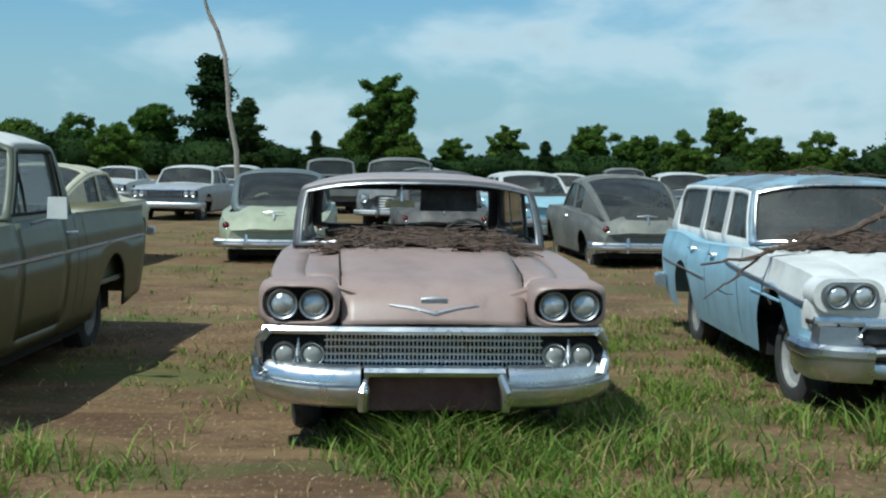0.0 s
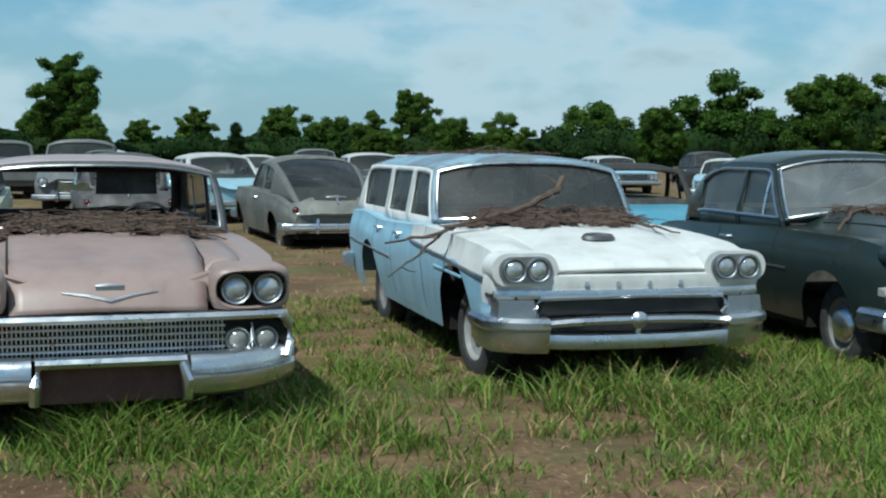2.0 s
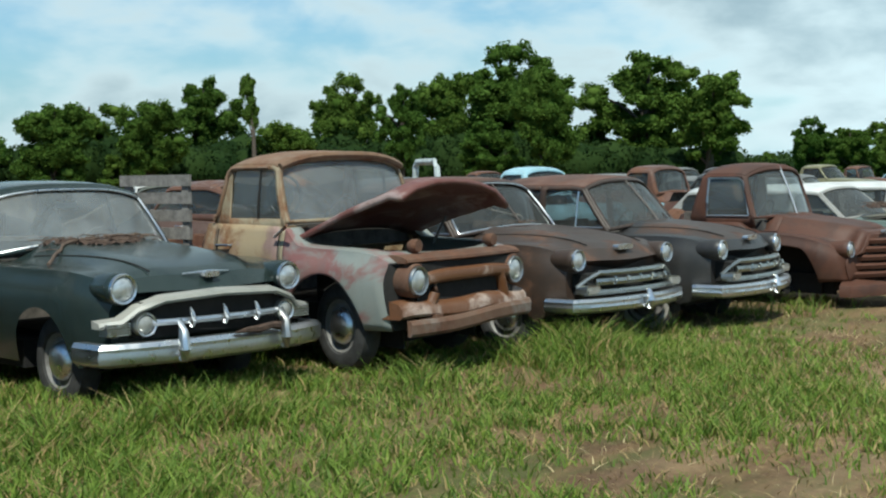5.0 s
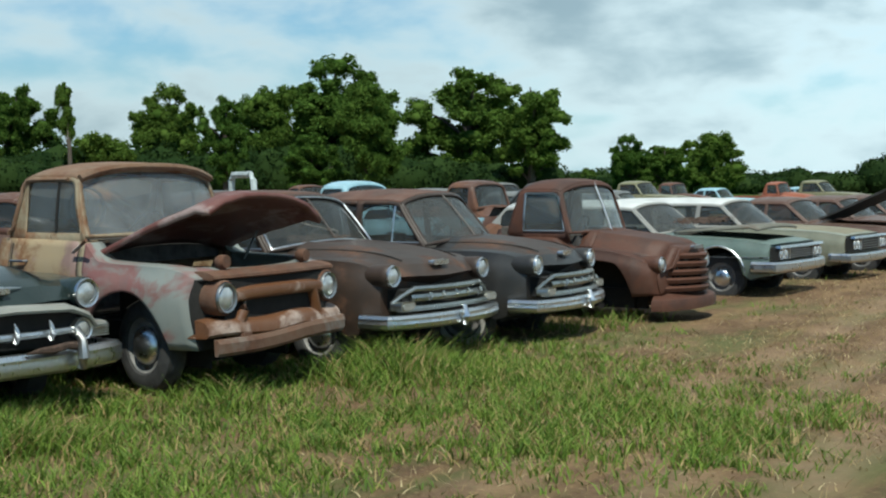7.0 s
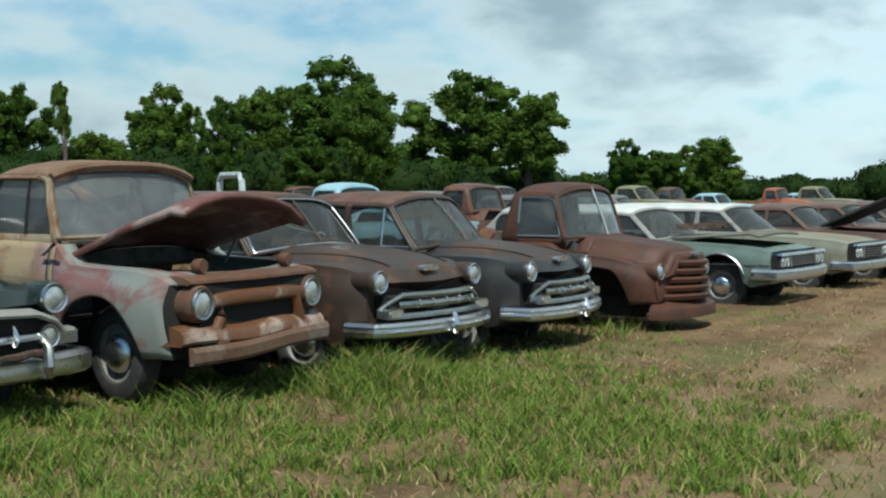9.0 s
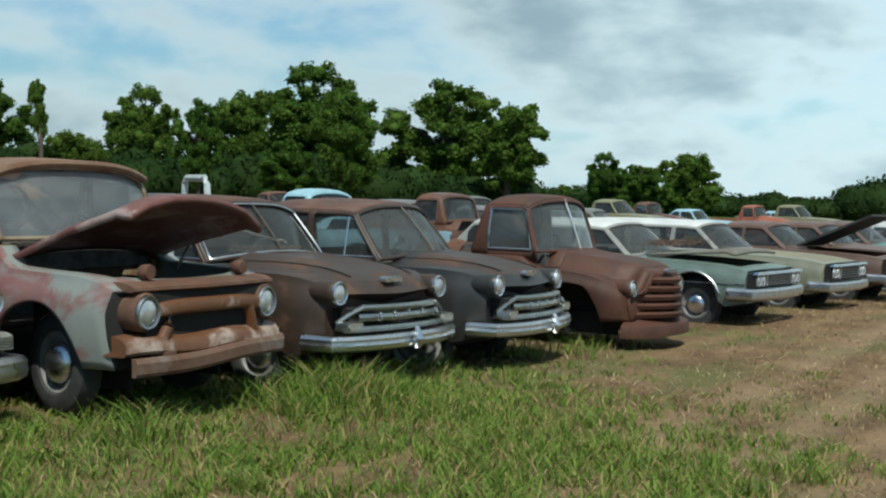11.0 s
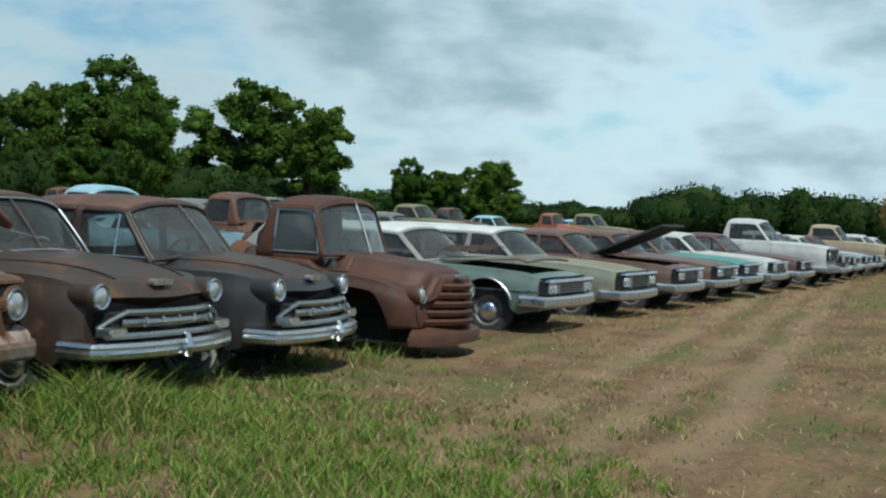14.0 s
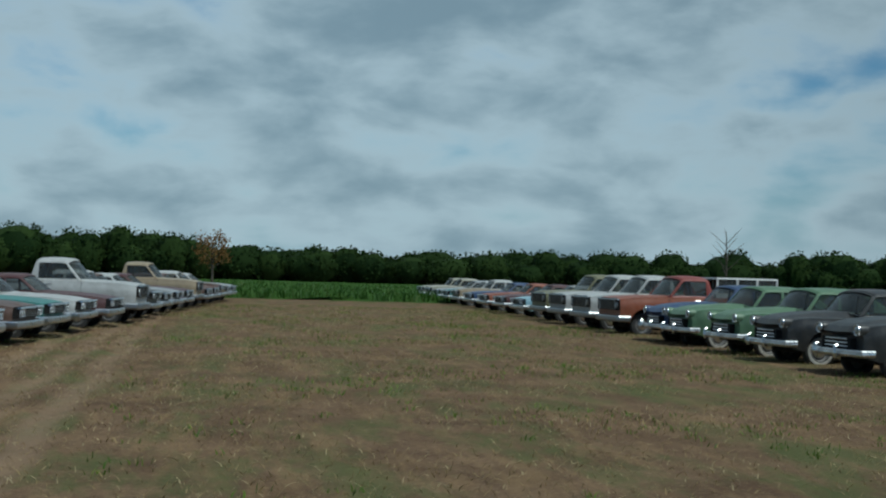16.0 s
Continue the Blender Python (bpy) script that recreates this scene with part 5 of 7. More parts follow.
def bonnet_panel(r, mat, half, prof, grow=0.04, crown=0.015):
    """A separate bonnet lid with crisp edges; prof is (s, z) from its lip back to the cowl."""
    f = curve_of(prof)
    s0, s1 = prof[0][0], prof[-1][0]
    ss = [s0 + (s1 - s0) * (i / 22) ** 1.6 for i in range(23)]
    m = Mesh()
    n = 15
    vv = []
    for s in ss:
        h = half + grow * (s - s0) / (s1 - s0)
        for j in range(n):
            t = -1 + 2 * j / (n - 1)
            vv.append((-s - 0.03 * t * t * step(0.5, 0.0, s), t * h, f(s) + crown * (1 - t * t)))
    m.add(vv, [(i * n + j, (i + 1) * n + j, (i + 1) * n + j + 1, i * n + j + 1) for i in range(len(ss) - 1) for j in range(n - 1)])
    ob = m.make("hood", mat, r)
    so = ob.modifiers.new("sheet", "SOLIDIFY")
    so.thickness = 0.025
    return ob


# ---- pink wagon ----
PINK = paint("chalky_pink_paint", (0.34, 0.235, 0.205), 0.10, rough=0.42, dust=0.5, dusty=(0.33, 0.27, 0.24))
PINK_ROOF = paint("faded_roof_paint", (0.36, 0.30, 0.30), 0.16, rough=0.5, dust=0.4)
BROWN_PLATE = paint("rusted_plate_recess", (0.10, 0.035, 0.025), 0.5, rough=0.7, dust=0.2)


def lamp_face(r, sd, yc, zc, mat=PINK, ov=(0.19, 0.095, 2.8), ed=(0.222, 0.128, 0.122)):
    """Painted wing end with an oval opening for the twin lamps, its brow standing forward."""
    n = 40
    m = Mesh()
    vv = []
    for i in range(n):
        a = 2 * math.pi * i / n
        ca, sa = math.cos(a), math.sin(a)
        oval = (abs(ca / ov[0]) ** ov[2] + abs(sa / ov[1]) ** ov[2]) ** (-1 / ov[2])
        edge = (abs(ca / ed[0]) ** 5 + abs(sa / (ed[1] if sa > 0 else ed[2])) ** 5) ** (-1 / 5)
        for k, (u, x) in enumerate(((0.0, -0.06), (0.0, 0.015), (0.25, 0.032), (0.7, 0.018), (1.0, -0.02), (1.02, -0.20))):
            q = oval + (edge - oval) * u
            y, z = ca * q, zc + sa * q
            outer = max(0.0, ca)
            vv.append((x + 0.035 * max(0.0, sa) * (k in (1, 2, 3)) - 0.075 * outer ** 2, sd * (yc + y), z))
    m.add(vv, [(i * 6 + k, ((i + 1) % n) * 6 + k, ((i + 1) % n) * 6 + k + 1, i * 6 + k + 1) for i in range(n) for k in range(5)])
    m.make("lamp_surround", mat, r, angle=60)


def pink_front(v, r):
    yc = 0.74
    for sd in (1, -1):
        stadium(r, "headlight_recess", 0.035, sd * yc - 0.095, sd * yc + 0.095, 0.875, 0.102, 0.1, DARK)
        lamp_face(r, sd, yc, 0.875)
        for o in (-0.085, 0.085):
            headlight(r, 0.0, sd * yc + o, 0.875, 0.073, GREY_METAL)
        stadium(r, "lamp_pod", 0.03, sd * yc - 0.11, sd * yc + 0.11, 0.60, 0.10, 0.16, DARK)
        for o in (-0.075, 0.075):
            headlight(r, 0.0, sd * yc + o, 0.60, 0.060, GREY_METAL, AMBER, name="parking_light")
        Mesh().tube([(0.0, sd * yc, 0.53), (0.03, sd * yc, 0.60), (0.0, sd * yc, 0.69)], [0.006, 0.014, 0.006], 6).make("lamp_fin", GREY_METAL, r)
    # bright bar under the bonnet edge and the egg-crate grille
    Mesh().sweep([(Vector(p) + Vector((0, 0, 0.735)), o) for p, o in plan_arc(0.93, -0.03, 0.05, 24, 0.0, 4)], [(-0.05, -0.022), (0.02, -0.02), (0.03, 0.0), (0.015, 0.022), (-0.05, 0.026)]).make("grille_surround", CHROME, r)
    for sd in (1, -1):
        Mesh().tube([(0.02, sd * 0.9, 0.735), (-0.02, sd * 0.95, 0.68), (-0.03, sd * 0.955, 0.58), (-0.0, sd * 0.93, 0.50)], 0.025, 7).make("grille_end", CHROME, r)
    # near-black block: recess shade behind the egg-crate, set in its colour
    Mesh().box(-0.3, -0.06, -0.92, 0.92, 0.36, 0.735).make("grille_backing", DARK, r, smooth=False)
    g = Mesh()
    for i in range(6):
        z = 0.525 + 0.19 * i / 5
        g.box(-0.05, -0.018, -0.60, 0.60, z - 0.0045, z + 0.0045)
    for i in range(53):
        y = -0.585 + 1.17 * i / 52
        g.box(-0.055, -0.028, y - 0.0035, y + 0.0035, 0.52, 0.72)
    g.make("grille", CHROME, r, "dull chrome egg-crate grille", smooth=False)
    # bumper with a recess for the plate
    for sd in (1, -1):
        path = []
        for i in range(13):
            u = i / 12
            y = 0.40 + 0.535 * u
            path.append(Vector((0.10 - 0.18 * u ** 2.4, sd * y, 0.445 + 0.03 * u ** 3)))
        path.append(Vector((-0.30, sd * 0.965, 0.50)))
        sw = []
        for i, p in enumerate(path):
            d = (path[min(i + 1, len(path) - 1)] - path[max(i - 1, 0)]).normalized()
            sw.append((p, Vector((d.y, -d.x, 0)) * sd))
        prof = [(-0.07, -0.115), (-0.02, -0.125), (0.03, -0.10), (0.055, -0.05), (0.055, -0.015), (0.032, 0.0), (0.052, 0.02), (0.05, 0.06), (0.02, 0.098), (-0.03, 0.112), (-0.07, 0.105)]
        Mesh().sweep(sw, prof).make("bumper_end", CHROME, r)
        Mesh().tube([(0.12, sd * 0.385, 0.31), (0.145, sd * 0.385, 0.42), (0.12, sd * 0.36, 0.525)], [0.028, 0.035, 0.025], 8).make("bumper_guard", CHROME, r)
    Mesh().sweep([(Vector((0.115, y, 0.525)), Vector((1, 0, 0))) for y in np.linspace(-0.38, 0.38, 6)], [(-0.10, -0.02), (0.02, -0.025), (0.035, 0.0), (0.02, 0.022), (-0.10, 0.02)]).make("bumper_bar", CHROME, r)
    Mesh().box(0.0, 0.03, -0.38, 0.38, 0.30, 0.51).make("plate_recess", BROWN_PLATE, r, "rust-brown bare plate recess", smooth=False)
    # V and crest on the bonnet edge
    bonnet_panel(r, PINK, 0.505, [(-0.03, 0.765), (0.0, 0.82), (0.04, 0.875), (0.13, 0.94), (0.4, 1.0), (0.9, 1.06), (1.66, 1.115)])
    Mesh().tube([(-0.028, -0.245, 0.872), (-0.012, -0.12, 0.856), (0.008, 0.0, 0.828), (-0.012, 0.12, 0.856), (-0.028, 0.245, 0.872)], [0.004, 0.009, 0.011, 0.009, 0.004], 6).make("bonnet_emblem", CHROME, r)
    stadium(r, "crest", 0.032, -0.06, 0.06, 0.888, 0.013, 0.04, GREY_METAL)
    Mesh().tube([(-0.045, -0.075, 0.904), (-0.04, 0.0, 0.908), (-0.045, 0.075, 0.904)], [0.004, 0.009, 0.004], 6).make("crest_wing", CHROME, r)


def pink_extra(v, r):
    # mirror, visor and stick left in the open windscreen
    Mesh().box(-2.28, -2.22, -0.24, -0.02, 1.33, 1.38, taper=0.012).make("sun_visor", plain("tan_visor_cloth", (0.42, 0.33, 0.17), 0.9), r, smooth=False)
    Mesh().tube([(-2.22, -0.12, 1.52), (-2.2, -0.12, 1.37)], 0.008, 5).make("mirror_stem", CHROME, r)
    Mesh().box(-2.4, -2.37, 0.02, 0.44, 1.30, 1.50, taper=0.01).make("headliner_flap", CABIN, r, smooth=False)
    for sd in (1, -1):
        Mesh().tube([(-1.70, sd * 0.05, 1.12), (-1.74, sd * 0.5, 1.115)], 0.008, 5).make("wiper", GREY_METAL, r)
    # added near-black sheet paints the shade under the roof lining
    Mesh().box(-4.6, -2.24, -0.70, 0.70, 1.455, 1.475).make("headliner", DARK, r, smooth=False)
    for sd in (1, -1):
        pts = [(-(0.0 + 1.62 * i / 12), sd * (0.513 + 0.04 * i / 12), 0.80 + 0.205 * min(1.0, (i / 3) ** 0.7) + 0.008 * max(0, i - 3) + 0.01) for i in range(13)]
        Mesh().tube(pts, 0.006, 4).make("bonnet_gap", DARK, r)
    v.strip(r, "side_trim", [(0.3, 0.80), (2.6, 0.76), (5.0, 0.72)], CHROME)


PINK_SPEC = dict(FIFTIES, inset=0.14, L=5.3, thick=True, wid=[(0.08, 0.93), (0.5, 0.965), (2.0, 0.985), (4.2, 0.97), (5.2, 0.90)],
                 sh=[(0.08, 0.985), (0.35, 1.01), (1.0, 1.03), (1.75, 1.04), (3.2, 1.0), (4.4, 0.98), (5.2, 0.9)],
                 top=[(0.08, 0.76), (0.16, 0.86), (0.4, 0.955), (0.9, 1.03), (1.75, 1.10), (3.8, 1.0), (5.2, 0.9)], bul=(0.36, 0.48), s0=0.08, bow=0.08,
                 sA=1.70, sB=2.18, sC=4.75, sD=5.1, zb=1.06, H=0.50, wb=0.87, th=0.06, n=4.6, wrap=0.26, windows=[(1.98, 2.85), (2.95, 3.65), (3.78, 4.7)], cuts=[0.16])
pink, pv = vehicle("station_wagon", "chalky pink wagon with no windscreen and twin headlights", PINK_SPEC, PINK, PINK_ROOF, GLASS_DIM, pink_front, extra=pink_extra, skip=("windshield", "rear_window", "side_window.0.1", "side_window.1.-1"), trim=GREY_METAL, pillar=plain("grey_pillar_paint", (0.085, 0.083, 0.085), 0.5))
park(pink, 0.40, 6.90, 0.0, -0.05)
litter(pink, pv, 1.02, 1.80, 0.80, 3, 420, 0.06, lambda s, y: max(surface_z(pv, s, y), 1.052 + 0.079 * (s - 0.9) + 0.012 if abs(y) < 0.55 else 0.0) + 0.004)
litter(pink, pv, 1.85, 2.3, 0.72, 5, 120, 0.07, lambda s, y: 1.04, "rotted leaves piled along a dashboard", 0.4)

# ---- blue and white wagon ----
BLUE = paint("faded_sky_blue_paint", (0.30, 0.52, 0.66), 0.10, rough=0.4, dust=0.25, dusty=(0.42, 0.44, 0.42))
BLUE_ROOF = paint("blotched_blue_roof", (0.22, 0.36, 0.46), 0.40, (0.13, 0.19, 0.235), 0.50, 0.5, 0.4)
CHALK = paint("chalky_cracked_white", (0.70, 0.69, 0.66), 0.08, rough=0.5, dust=0.3, dusty=(0.50, 0.47, 0.42))
MESHDARK = plain("grille_mesh_metal", (0.13, 0.13, 0.13), 0.5, 0.7)


def two_tone(v):
    base = grouping(v)
    ns = len(SIDE_T)

    def g(s, k, sd, z):
        n = base(s, k, sd, z)
        if n in ("body", "door_L", "door_R"):
            if s < 0.22 and z > 0.62:
                return "nose_panel"
            if 5 <= k < ns - 1 and s < 2.2:
                return "upper_wing"
            if k >= ns - 1 and s < 1.85:
                return "upper_wing"
        return n
    return g


def blue_wagon():
    spec = dict(FIFTIES, L=5.15, wheels=[0.90, 3.85], wid=[(0.08, 0.93), (0.5, 0.965), (2.0, 0.985), (4.2, 0.97), (5.1, 0.92)], s0=0.08, bow=0.10, rock=0.26,
                sh=[(0.08, 0.90), (0.4, 0.94), (1.75, 0.985), (2.6, 0.96), (3.4, 0.94), (4.2, 0.98), (5.1, 0.96)],
                top=[(0.08, 0.80), (0.3, 0.86), (0.9, 0.96), (1.75, 1.03), (3.8, 0.98), (5.1, 0.9)], bul=(0.20, 0.50), sA=1.68, sB=2.12, sC=4.62, sD=4.98, zb=1.0, H=0.53, wb=0.85, n=4.4,
                wrap=0.30, windows=[(2.02, 2.72), (2.84, 3.52), (3.64, 4.6)], ra=0.42, doors=(1.78, 2.85), cuts=[0.22, 2.2], split=[(0.08, 0.74), (0.25, 0.745), (1.2, 0.81), (2.2, 0.86), (5.1, 0.80)], th=0.12, wtop=0.10, roof_frame=True)
    v = Vehicle(spec)
    r = thing("station_wagon", "sky-blue and white two-tone wagon with branches on its bonnet", "car", "cars parked in rows")
    v.shell(r, two_tone(v), {"body": BLUE, "hood": CHALK, "upper_wing": CHALK, "nose_panel": CHALK, "front_panel": CHALK})
    v.cabin(r, BLUE_ROOF, CHALK, {"side_window": GLASS_DUSTY_DIM, "windshield": GLASS_DUSTY_DIM}, trim=CHROME)
    v.under(r, 0.5)
    v.seats(r)
    for s in v.c["wheels"]:
        for sd in (1, -1):
            v.wheel(r, s, sd, plain("chalked_rim_paint", (0.30, 0.30, 0.29), 0.7) if s < 2 else STEEL, None, False, flat=0.05, steer=4 if s < 2 else 0)
    for sd in (1, -1):
        y0 = sd * 0.74
        stadium(r, "headlight_pod", 0.012, y0 - 0.12, y0 + 0.12, 0.81, 0.105, 0.22, CHALK)
        stadium(r, "headlight_recess", -0.004, y0 - 0.095, y0 + 0.095, 0.81, 0.085, 0.05, GREY_METAL)
        for o in (-0.08, 0.08):
            headlight(r, -0.012, y0 + o, 0.81, 0.068, GREY_METAL)
        # ribbed lamp housing beside the grille
        Mesh().box(-0.16, 0.015, sd * 0.80 - 0.13, sd * 0.80 + 0.13, 0.50, 0.615, taper=0.012).make("parking_light", GREY_METAL, r, smooth=False)
    bonnet_panel(r, CHALK, 0.60, [(-0.01, 0.795), (0.05, 0.835), (0.3, 0.885), (0.9, 0.975), (1.62, 1.04)])
    Mesh().sweep([(Vector(p) + Vector((0, 0, 0.715)), o) for p, o in plan_arc(0.94, -0.005, 0.10, 20, 0.10, 3)], [(-0.05, -0.065), (0.0, -0.065), (0.012, 0.0), (0.004, 0.05), (-0.03, 0.068), (-0.10, 0.07)]).make("nose_panel", CHALK, r)
    # near-black block paints the depth behind the honeycomb
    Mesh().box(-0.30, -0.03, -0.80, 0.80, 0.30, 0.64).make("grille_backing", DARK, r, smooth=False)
    g = Mesh()
    # a honeycomb of crossing bars
    for i in range(-6, 78):
        y = -0.66 + 0.0175 * i
        for sgn in (1, -1):
            a, b = y, y + 0.10 * 0.58 * sgn
            if -0.65 < a < 0.65 and -0.65 < b < 0.65:
                g.tube([(-0.012, a, 0.515), (-0.012, b, 0.615)], 0.0028, 3, cap=False)
                g.tube([(-0.012, a * 0.86, 0.395), (-0.012, b * 0.86, 0.465)], 0.0028, 3, cap=False)
    g.make("grille", MESHDARK, r, "dark honeycomb grille", smooth=False)
    sur = [(-0.02, -0.66, 0.505), (0.0, -0.68, 0.56), (0.0, -0.64, 0.625), (0.02, 0.0, 0.635), (0.0, 0.64, 0.625), (0.0, 0.68, 0.56), (-0.02, 0.66, 0.505)]
    Mesh().tube(sur, 0.02, 8).make("grille_surround", CHROME, r)
    Mesh().sweep([(Vector(p) + Vector((0, 0, 0.645)), o) for p, o in plan_arc(0.92, -0.01, 0.09, 20, 0.1, 3)], [(-0.04, -0.03), (0.015, -0.025), (0.02, 0.0), (0.01, 0.03), (-0.04, 0.035)]).make("nose_bar", CHROME, r)
    # bumper: heavy ends, a slim bar over and under the lower grille
    for z, h, w in ((0.485, 0.05, 0.68), (0.345, 0.10, 0.68)):
        Mesh().sweep([(Vector(p) + Vector((0, 0, z + (0.012 if z < 0.4 else -0.03) * (abs(p.y) / w) ** 3)), o) for p, o in plan_arc(w, -0.09, 0.05, 18, 0.0, 2.5)], [(-0.05, -h / 2), (0.02, -h * 0.45), (0.035, 0), (0.02, h * 0.45), (-0.05, h / 2)]).make("bumper_bar", CHROME, r)
    for sd in (1, -1):
        path = [Vector((0.10 - 0.17 * (i / 9) ** 2.2, sd * (0.62 + 0.33 * i / 9), 0.40)) for i in range(10)] + [Vector((-0.35, sd * 0.965, 0.41))]
        sw = []
        for i, p in enumerate(path):
            d = (path[min(i + 1, len(path) - 1)] - path[max(i - 1, 0)]).normalized()
            sw.append((p, Vector((d.y, -d.x, 0)) * sd))
        Mesh().sweep(sw, [(-0.06, -0.11), (0.0, -0.115), (0.03, -0.07), (0.035, 0.02), (0.06, 0.045), (0.06, 0.085), (0.03, 0.11), (-0.06, 0.11)]).make("bumper_end", CHROME, r)
    Mesh().lathe([(-0.02, 0.05), (0.02, 0.055), (0.035, 0.04), (0.045, 0.022), (0.05, 0.0)], Matrix.Translation((0.10, 0, 0.485)), 20).make("bumper_bullet", CHROME, r)
    Mesh().box(0.07, 0.10, -0.018, 0.018, 0.37, 0.47, taper=0.004).make("bumper_post", CHROME, r, smooth=False)
    # scoop on the bonnet and small studs where letters stood
    sc = Mesh()
    sc.lathe([(0.0, 0.0), (0.004, 0.6), (0.02, 0.85), (0.0, 1.0)], Matrix.Translation((-0.62, 0.0, 0.965)) @ Euler((0, radians(-80), 0)).to_matrix().to_4x4() @ Matrix.Diagonal((1.2, 0.125, 0.075, 1)), 24)
    sc.make("bonnet_scoop", MESHDARK, r)
    for y in (-0.33, -0.11, 0.11, 0.33):
        Mesh().box(0.008, 0.024, y - 0.016, y + 0.016, 0.70, 0.73, taper=0.004).make("badge_stud", CHROME, r, smooth=False)
    v.strip(r, "side_trim", [(0.25, 0.735), (1.2, 0.80), (2.05, 0.84), (2.2, 0.855)], plain("dull_trim", (0.22, 0.25, 0.28), 0.4, 0.6), 0.03)
    v.strip(r, "side_trim", [(0.7, 0.70), (1.4, 0.72)], BLUE, 0.02)
    v.strip(r, "rear_trim", [(2.9, 0.66), (4.9, 0.70)], CHROME, 0.018)
    a = 1.78
    v.seam(r, [(a, 0.34, v.sh(a) - 0.005), (2.85, 0.34, v.sh(2.85) - 0.005), (3.6, 0.5, v.sh(3.6) - 0.005)])
    v.handle(r, 2.65, 0.88)
    v.handle(r, 3.45, 0.88)
    rear_end(v, r, z=0.72)
    return r, v


blue, bv = blue_wagon()
park(blue, 3.74, 7.58, 2.3, 0.01)
litter(blue, bv, 0.95, 1.75, 0.80, 7, 330, 0.055, lambda s, y: max(surface_z(bv, s, y), 0.975 + 0.09 * (s - 0.9) + 0.012 if abs(y) < 0.62 else 0.0) + 0.004, label="dark bark and twigs heaped on a white bonnet", density=0.55)
litter(blue, bv, 2.4, 4.2, 0.62, 11, 160, 0.03, lambda s, y: 1.525 - 0.03 * (y / 0.6) ** 2, "twigs and leaf mould lying on a wagon roof", 0.75)


def branch(ob, pts, r0, label, seed, mat=TWIG, side=True):
    rng = np.random.default_rng(seed)
    root = thing("fallen_branch", label, "branch")
    m = Mesh()
    pts = [np.array(p, float) for p in pts]
    fine = []
    for a, b in zip(pts, pts[1:]):
        for t in np.linspace(0, 1, 6)[:-1]:
            fine.append(a + (b - a) * t + rng.normal(0, 0.006, 3))
    fine.append(pts[-1])
    n = len(fine)
    m.tube([tuple(p) for p in fine], [r0 * (1 - 0.75 * i / n) for i in range(n)], 6)
    m.make("limb", mat, root)
    if side:
        for i in range(3, n - 2, 3):
            d = rng.normal(0, 1, 3) * (1, 1, 0.5)
            d /= np.linalg.norm(d)
            e = fine[i] + d * rng.uniform(0.08, 0.25)
            Mesh().tube([tuple(fine[i]), tuple((fine[i] + e) / 2 + rng.normal(0, 0.01, 3)), tuple(e)], [r0 * 0.35, r0 * 0.25, 0.002], 4).make("twig", mat, root)
    root.matrix_world = ob.matrix_world
    return root


branch(blue, [(-1.62, 0.10, 1.36), (-1.45, 0.0, 1.27), (-1.30, -0.30, 1.15), (-1.15, -0.70, 1.07), (-1.0, -1.1, 0.97), (-0.95, -1.45, 0.92)], 0.030, "bare brown branch lying across a white bonnet", 2)
branch(blue, [(-1.2, -0.75, 1.06), (-1.05, -0.98, 1.0), (-1.0, -1.25, 0.80), (-0.98, -1.42, 0.68)], 0.014, "thin bare branch hanging down beside a wheel arch", 4)
branch(blue, [(-1.45, 0.35, 1.09), (-1.0, 0.50, 1.03), (-0.7, 0.66, 0.99)], 0.02, "short dark branch on a bonnet edge", 9)
branch(blue, [(-3.0, 0.2, 1.55), (-2.2, -0.3, 1.60), (-2.0, -0.62, 1.55)], 0.010, "thin twig arching over a wagon roof", 12, side=False)

# ---- dark green-black sedan ----
BLACKGREEN = paint("blackened_green_paint", (0.020, 0.031, 0.029), 0.15, rough=0.2, dust=0.10, dusty=(0.075, 0.07, 0.055))
IVORY = paint("aged_ivory_trim", (0.30, 0.30, 0.27), 0.15, rough=0.4)


